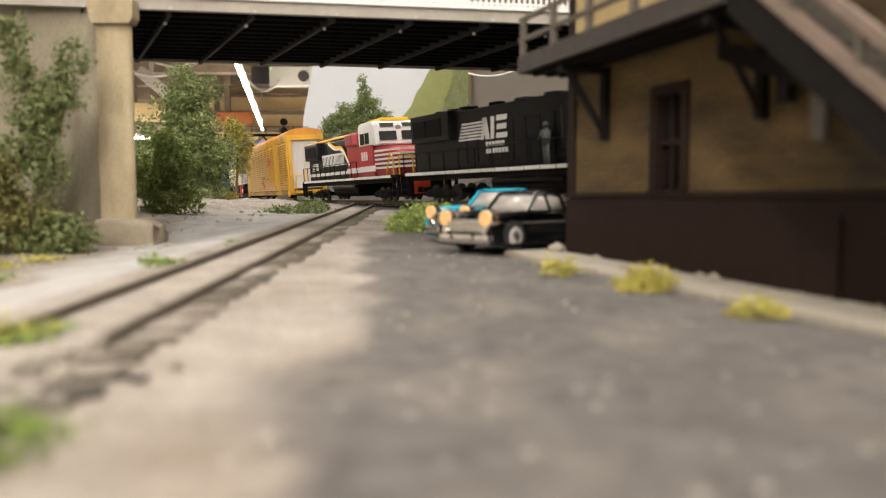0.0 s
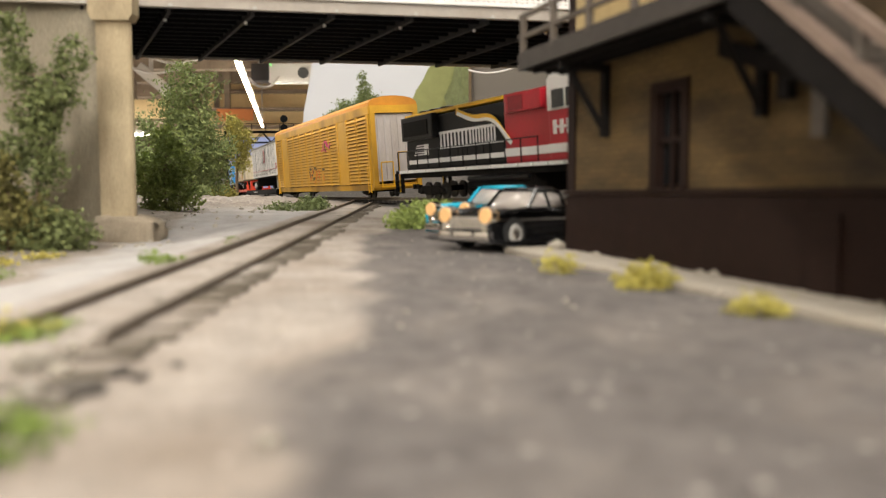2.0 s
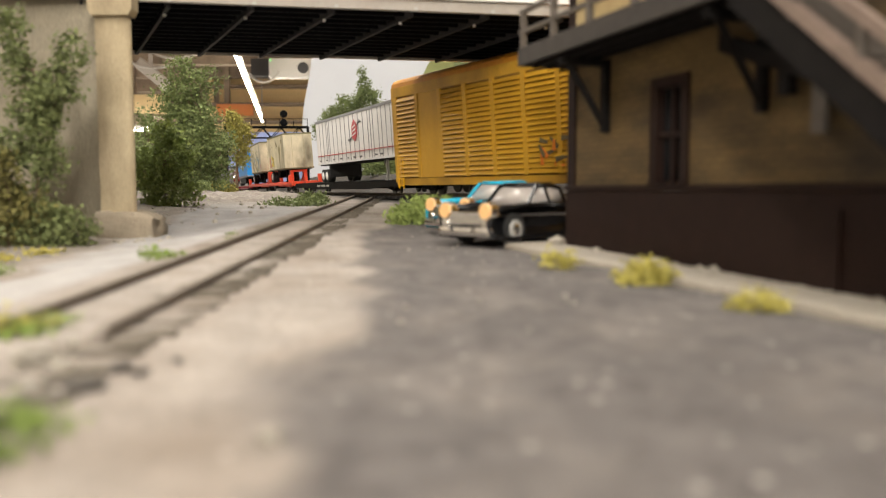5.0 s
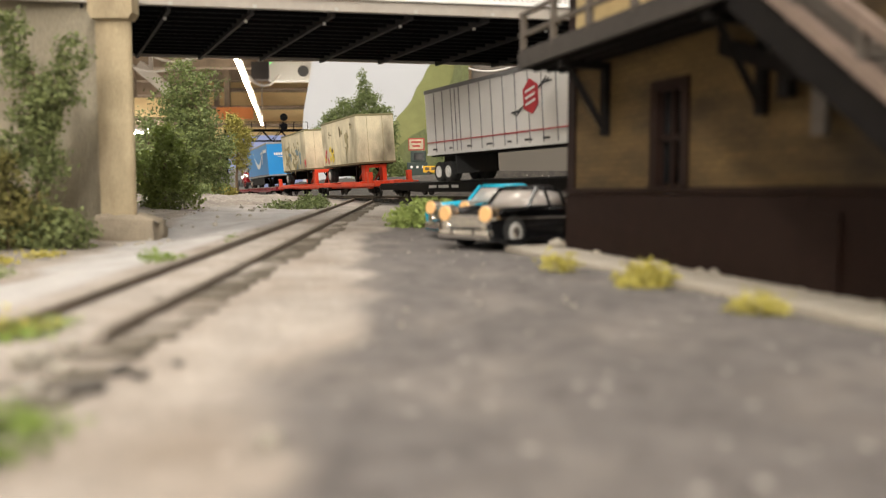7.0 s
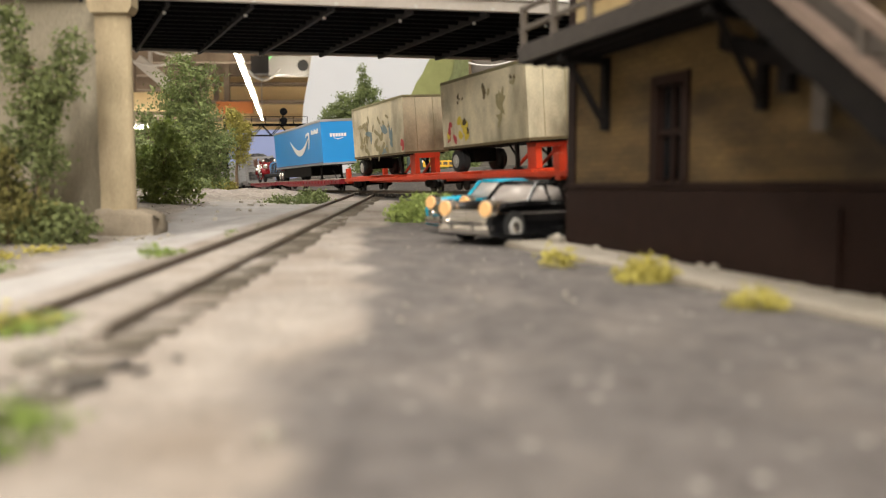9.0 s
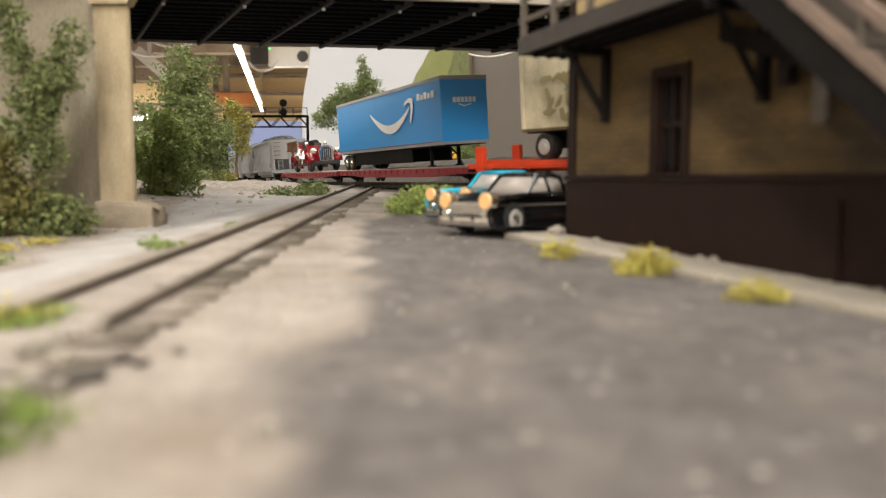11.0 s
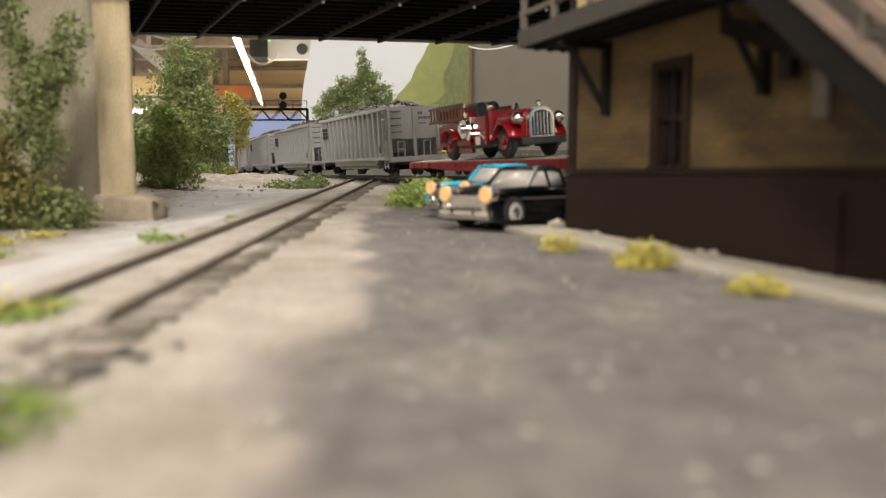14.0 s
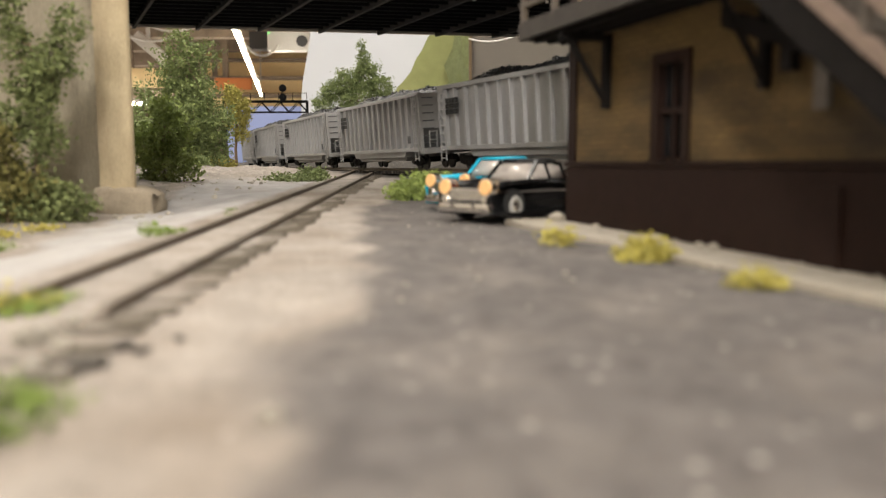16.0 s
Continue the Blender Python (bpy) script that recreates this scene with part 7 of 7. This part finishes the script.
def build_hopper():
    front, rear = 1.8917, 2.0541
    L, w, zb, zt = (rear - front) / 2, 0.0180, 0.0125, 0.0470
    c = car("coal_hopper", front, rear, "light grey ribbed hopper wagon heaped with black coal", "railway wagon", "coal hoppers")
    for s in (-1, 1):
        sd = part("side", boxes((-L, s * (w - 0.0012) - 0.0004, zb, L, s * (w - 0.0012) + 0.0004, zt)), M_SILVER, c, "grey side sheet")
        rib = mesh_of("rib", boxes((-0.0009, -0.0010, zb + 0.001, 0.0009, 0.0016, zt - 0.0012, 0.0002) if s > 0 else (-0.0009, -0.0016, zb + 0.001, 0.0009, 0.0010, zt - 0.0012, 0.0002)), M_SILVER)
        for k in range(15):
            ob = new("rib", rib)
            ob.parent = sd
            ob.matrix_basis = pose(-L + 0.0065 + (2 * L - 0.013) * k / 14, s * (w - 0.0002), 0)
        part("top_chord", boxes((-L - 0.0006, s * w - 0.0015, zt - 0.0016, L + 0.0006, s * w + 0.0015, zt + 0.0006, 0.0002)), M_SILVER, c)
        part("side_sill", boxes((-L - 0.0006, s * w - 0.0013, zb - 0.0006, L + 0.0006, s * w + 0.0010, zb + 0.0016, 0.0002)), M_SILVER, c)
        # rounded belly between the trucks
        bm = bmesh.new()
        prism(bm, [(-0.054, zb - 0.0002), (-0.050, zb - 0.0042), (-0.044, zb - 0.0068), (0.044, zb - 0.0068), (0.050, zb - 0.0042), (0.054, zb - 0.0002)], s * 0.004, s * 0.0172, "y")
        bmesh.ops.bevel(bm, geom=[e for e in bm.edges if abs((e.verts[0].co - e.verts[1].co).x) > 0.05 and e.verts[0].co.z < zb - 0.006], offset=0.0028, segments=3, affect="EDGES")
        part("hopper_belly", bm, M_SILVER, c, "grey rounded belly")
        # dark blocks of writing
        x0 = L - 0.0235 if s > 0 else -L + 0.0085
        for r in range(3):
            for q in range(4):
                part("block_of_writing", boxes((x0 + 0.0036 * q, s * (w + 0.00155) - 0.00015, zt - 0.0155 + 0.0030 * r, x0 + 0.0036 * q + 0.0029, s * (w + 0.00155) + 0.00015, zt - 0.0129 + 0.0030 * r)), M_TYRE, c)
        part("small_plate", boxes((L - 0.018, s * (w + 0.00155) - 0.00015, zb + 0.0045, L - 0.014, s * (w + 0.00155) + 0.00015, zb + 0.009)), M_SEAM, c)
    part("floor", boxes((-L, -w + 0.001, zb, L, w - 0.001, zb + 0.0012)), M_SILVER, c)
    for sgn in (-1, 1):
        e = part("end_sheet", boxes((sgn * L - 0.0005, -w + 0.0012, 0.0255, sgn * L + 0.0005, w - 0.0012, zt)), M_SILVER, c, "pale grey end sheet")
        bm = bmesh.new()
        prism(bm, [(sgn * L, 0.0258), (sgn * (L - 0.02), 0.0142), (sgn * (L - 0.02), 0.0137), (sgn * L, 0.0252)], -w + 0.0015, w - 0.0015, "y")
        part("slope_sheet", bm, M_SILVER, c)
        part("end_post", boxes((sgn * L - 0.0002, -0.0011, 0.011, sgn * L + 0.0016, 0.0011, zt - 0.0005)), M_SILVER, c)
        part("end_sill", boxes((sgn * L - 0.0016, -w, 0.0102, sgn * L + 0.002, w, 0.0132, 0.0002)), M_SILVER, c)
        for s in (-1, 1):
            part("corner_post", boxes((sgn * L - 0.0008, s * w - 0.001, 0.0105, sgn * L + 0.0012, s * w + 0.001, zt)), M_SILVER, c)
            bm = bmesh.new()
            for xx in (sgn * (L - 0.0012), sgn * (L - 0.0068)):
                rod(bm, (xx, s * (w + 0.0018), 0.006), (xx, s * (w + 0.0018), zt - 0.001), r=0.0004)
            for k in range(9):
                rod(bm, (sgn * (L - 0.0012), s * (w + 0.0018), 0.0075 + 0.0045 * k), (sgn * (L - 0.0068), s * (w + 0.0018), 0.0075 + 0.0045 * k), r=0.0004)
            part("ladder", bm, M_SILVER, c)
        bm = bmesh.new()
        for k in range(7):
            rod(bm, (sgn * (L + 0.0012), -w + 0.001, 0.0165 + 0.0046 * k), (sgn * (L + 0.0012), -w + 0.0085, 0.0165 + 0.0046 * k), r=0.00035)
        part("end_rungs", bm, M_SEAM, c)
        bm = bmesh.new()
        for y in (-0.013, -0.008, 0.006, 0.011):
            rod(bm, (sgn * (L + 0.0012), y, 0.013), (sgn * (L + 0.0012), y, 0.0235), r=0.0005)
        rod(bm, (sgn * (L + 0.0012), -0.013, 0.0235), (sgn * (L + 0.0012), -0.008, 0.0235), r=0.0005)
        rod(bm, (sgn * (L + 0.0012), -0.013, 0.0185), (sgn * (L + 0.0012), -0.008, 0.0185), r=0.0005)
        rod(bm, (sgn * (L + 0.0012), 0.006, 0.0235), (sgn * (L + 0.0012), 0.011, 0.0235), r=0.0005)
        part("end_rail", bm, M_SILVER, c)
        for r, n_ in ((0, 2), (1, 5), (2, 3)):
            for q in range(n_):
                part("line_of_writing", boxes((sgn * (L + 0.0005) - 0.0002, 0.0035 + 0.0019 * q, zt - 0.0055 - 0.0032 * r, sgn * (L + 0.0005) + 0.0002, 0.0035 + 0.0019 * q + 0.0013, zt - 0.0036 - 0.0032 * r - (0.0010 if r == 2 else 0))), M_SEAM, c)
        bogie(c, sgn * (L - 0.020), (0, 1), 0.0118, 0.0048)
        coupler(c, sgn * (L + 0.001), sgn)
    # coal: one heap of many lumps
    rg = np.random.default_rng(21)
    bm = bmesh.new()
    nx, ny = 54, 13
    vs = []
    for i in range(nx):
        row = []
        for j in range(ny):
            u, v = i / (nx - 1) * 2 - 1, j / (ny - 1) * 2 - 1
            h = zt - 0.004 + 0.0088 * (1 - abs(v) ** 2.4) * (1 - abs(u) ** 8) + rg.uniform(-0.001, 0.001) + 0.0012 * math.sin(u * 9)
            row.append(bm.verts.new((u * (L - 0.0008) + rg.uniform(-0.0008, 0.0008) * (abs(u) < 1), v * (w - 0.0018), h)))
        vs.append(row)
    for i in range(nx - 1):
        for j in range(ny - 1):
            bm.faces.new((vs[i][j], vs[i + 1][j], vs[i + 1][j + 1], vs[i][j + 1]))
    for k in range(420):
        u, v = rg.uniform(-0.97, 0.97), rg.uniform(-0.92, 0.92)
        h = zt - 0.0037 + 0.0088 * (1 - abs(v) ** 2.4) * (1 - abs(u) ** 8) + 0.0012 * math.sin(u * 9)
        r = rg.uniform(0.0007, 0.0019)
        m = Matrix.Translation((u * (L - 0.002), v * (w - 0.003), h)) @ Euler(rg.uniform(0, 6, 3).tolist()).to_matrix().to_4x4() @ Matrix.Diagonal((r, r * 0.8, r * 0.65, 1))
        q = [bm.verts.new(m @ Vector(p)) for p in ((1, 0, 0), (-1, 0, 0.2), (0, 1, 0), (0.2, -1, 0), (0, 0, 1), (0, 0.1, -1))]
        for a, b_, d in ((0, 2, 4), (2, 1, 4), (1, 3, 4), (3, 0, 4), (2, 0, 5), (1, 2, 5), (3, 1, 5), (0, 3, 5)):
            bm.faces.new((q[a], q[b_], q[d]))
    tagged(part("coal_load", bm, M_COAL, c, "heaped black coal"), kind="stuff")
    for k in range(1, 5):
        ob = copy_thing(c, car_pose(front + 0.197 * k, rear + 0.197 * k, 0))
        MOVING.append((ob, front + 0.197 * k, rear + 0.197 * k, Matrix.Identity(4)))


flat_wagon(0.757, 1.037, 0.0097, M_FRAME, M_FRAME, "black flat wagon carrying a white road trailer", pockets=False)
build_white_trailer()
build_spine()
build_pup(1.0905, 1.1852, 0.0118, 31, "grimy beige road trailer with red and yellow graffiti", ((-0.036, 0.0345, 6, 0.004, 0.007, (M_RED, M_RED, M_SPRAYYE), 0.0022), (-0.022, 0.036, 8, 0.005, 0.010, (M_SPRAYYE, M_SPRAYYE, M_SPRAYDK, M_SPRAYYE), 0.0028),
    (-0.024, 0.052, 4, 0.006, 0.004, (M_SPRAYDK, ), 0.0008), (0.006, 0.050, 5, 0.006, 0.008, (M_BEIGEDK, M_SPRAYDK), 0.0014), (0.022, 0.042, 7, 0.004, 0.012, (M_BEIGEDK, ), 0.0016), (0.034, 0.054, 4, 0.004, 0.005, (M_BEIGEDK, M_SPRAYDK), 0.0012)))
build_pup(1.2449, 1.349, 0.0118, 33, "grimy beige road trailer with blue graffiti", ((0.004, 0.036, 22, 0.026, 0.014, (M_TEAL, M_BEIGEDK, M_TEAL, M_BEIGEDK), 0.0022), (-0.03, 0.040, 9, 0.010, 0.014, (M_BEIGEDK, ), 0.0018), (0.0, 0.048, 8, 0.03, 0.008, (M_BEIGEDK, ), 0.0014),
    (0.047, 0.031, 4, 0.002, 0.006, (M_RED, ), 0.0022)))
flat_wagon(1.3874, 1.635, 0.0104, M_DKRED, M_DECK, "dark red flat wagon carrying a blue road trailer")
build_blue_trailer()
flat_wagon(1.645, 1.8583, 0.0100, M_DKRED, M_DECK, "dark red flat wagon carrying an old fire engine")
build_fire_engine()
build_hopper()


def motions():
    for ob, front, rear, offset in MOVING:
        walk(ob, [(0.5 * k, car_pose(front, rear, 0.5 * k) @ offset) for k in range(33)])


motions()
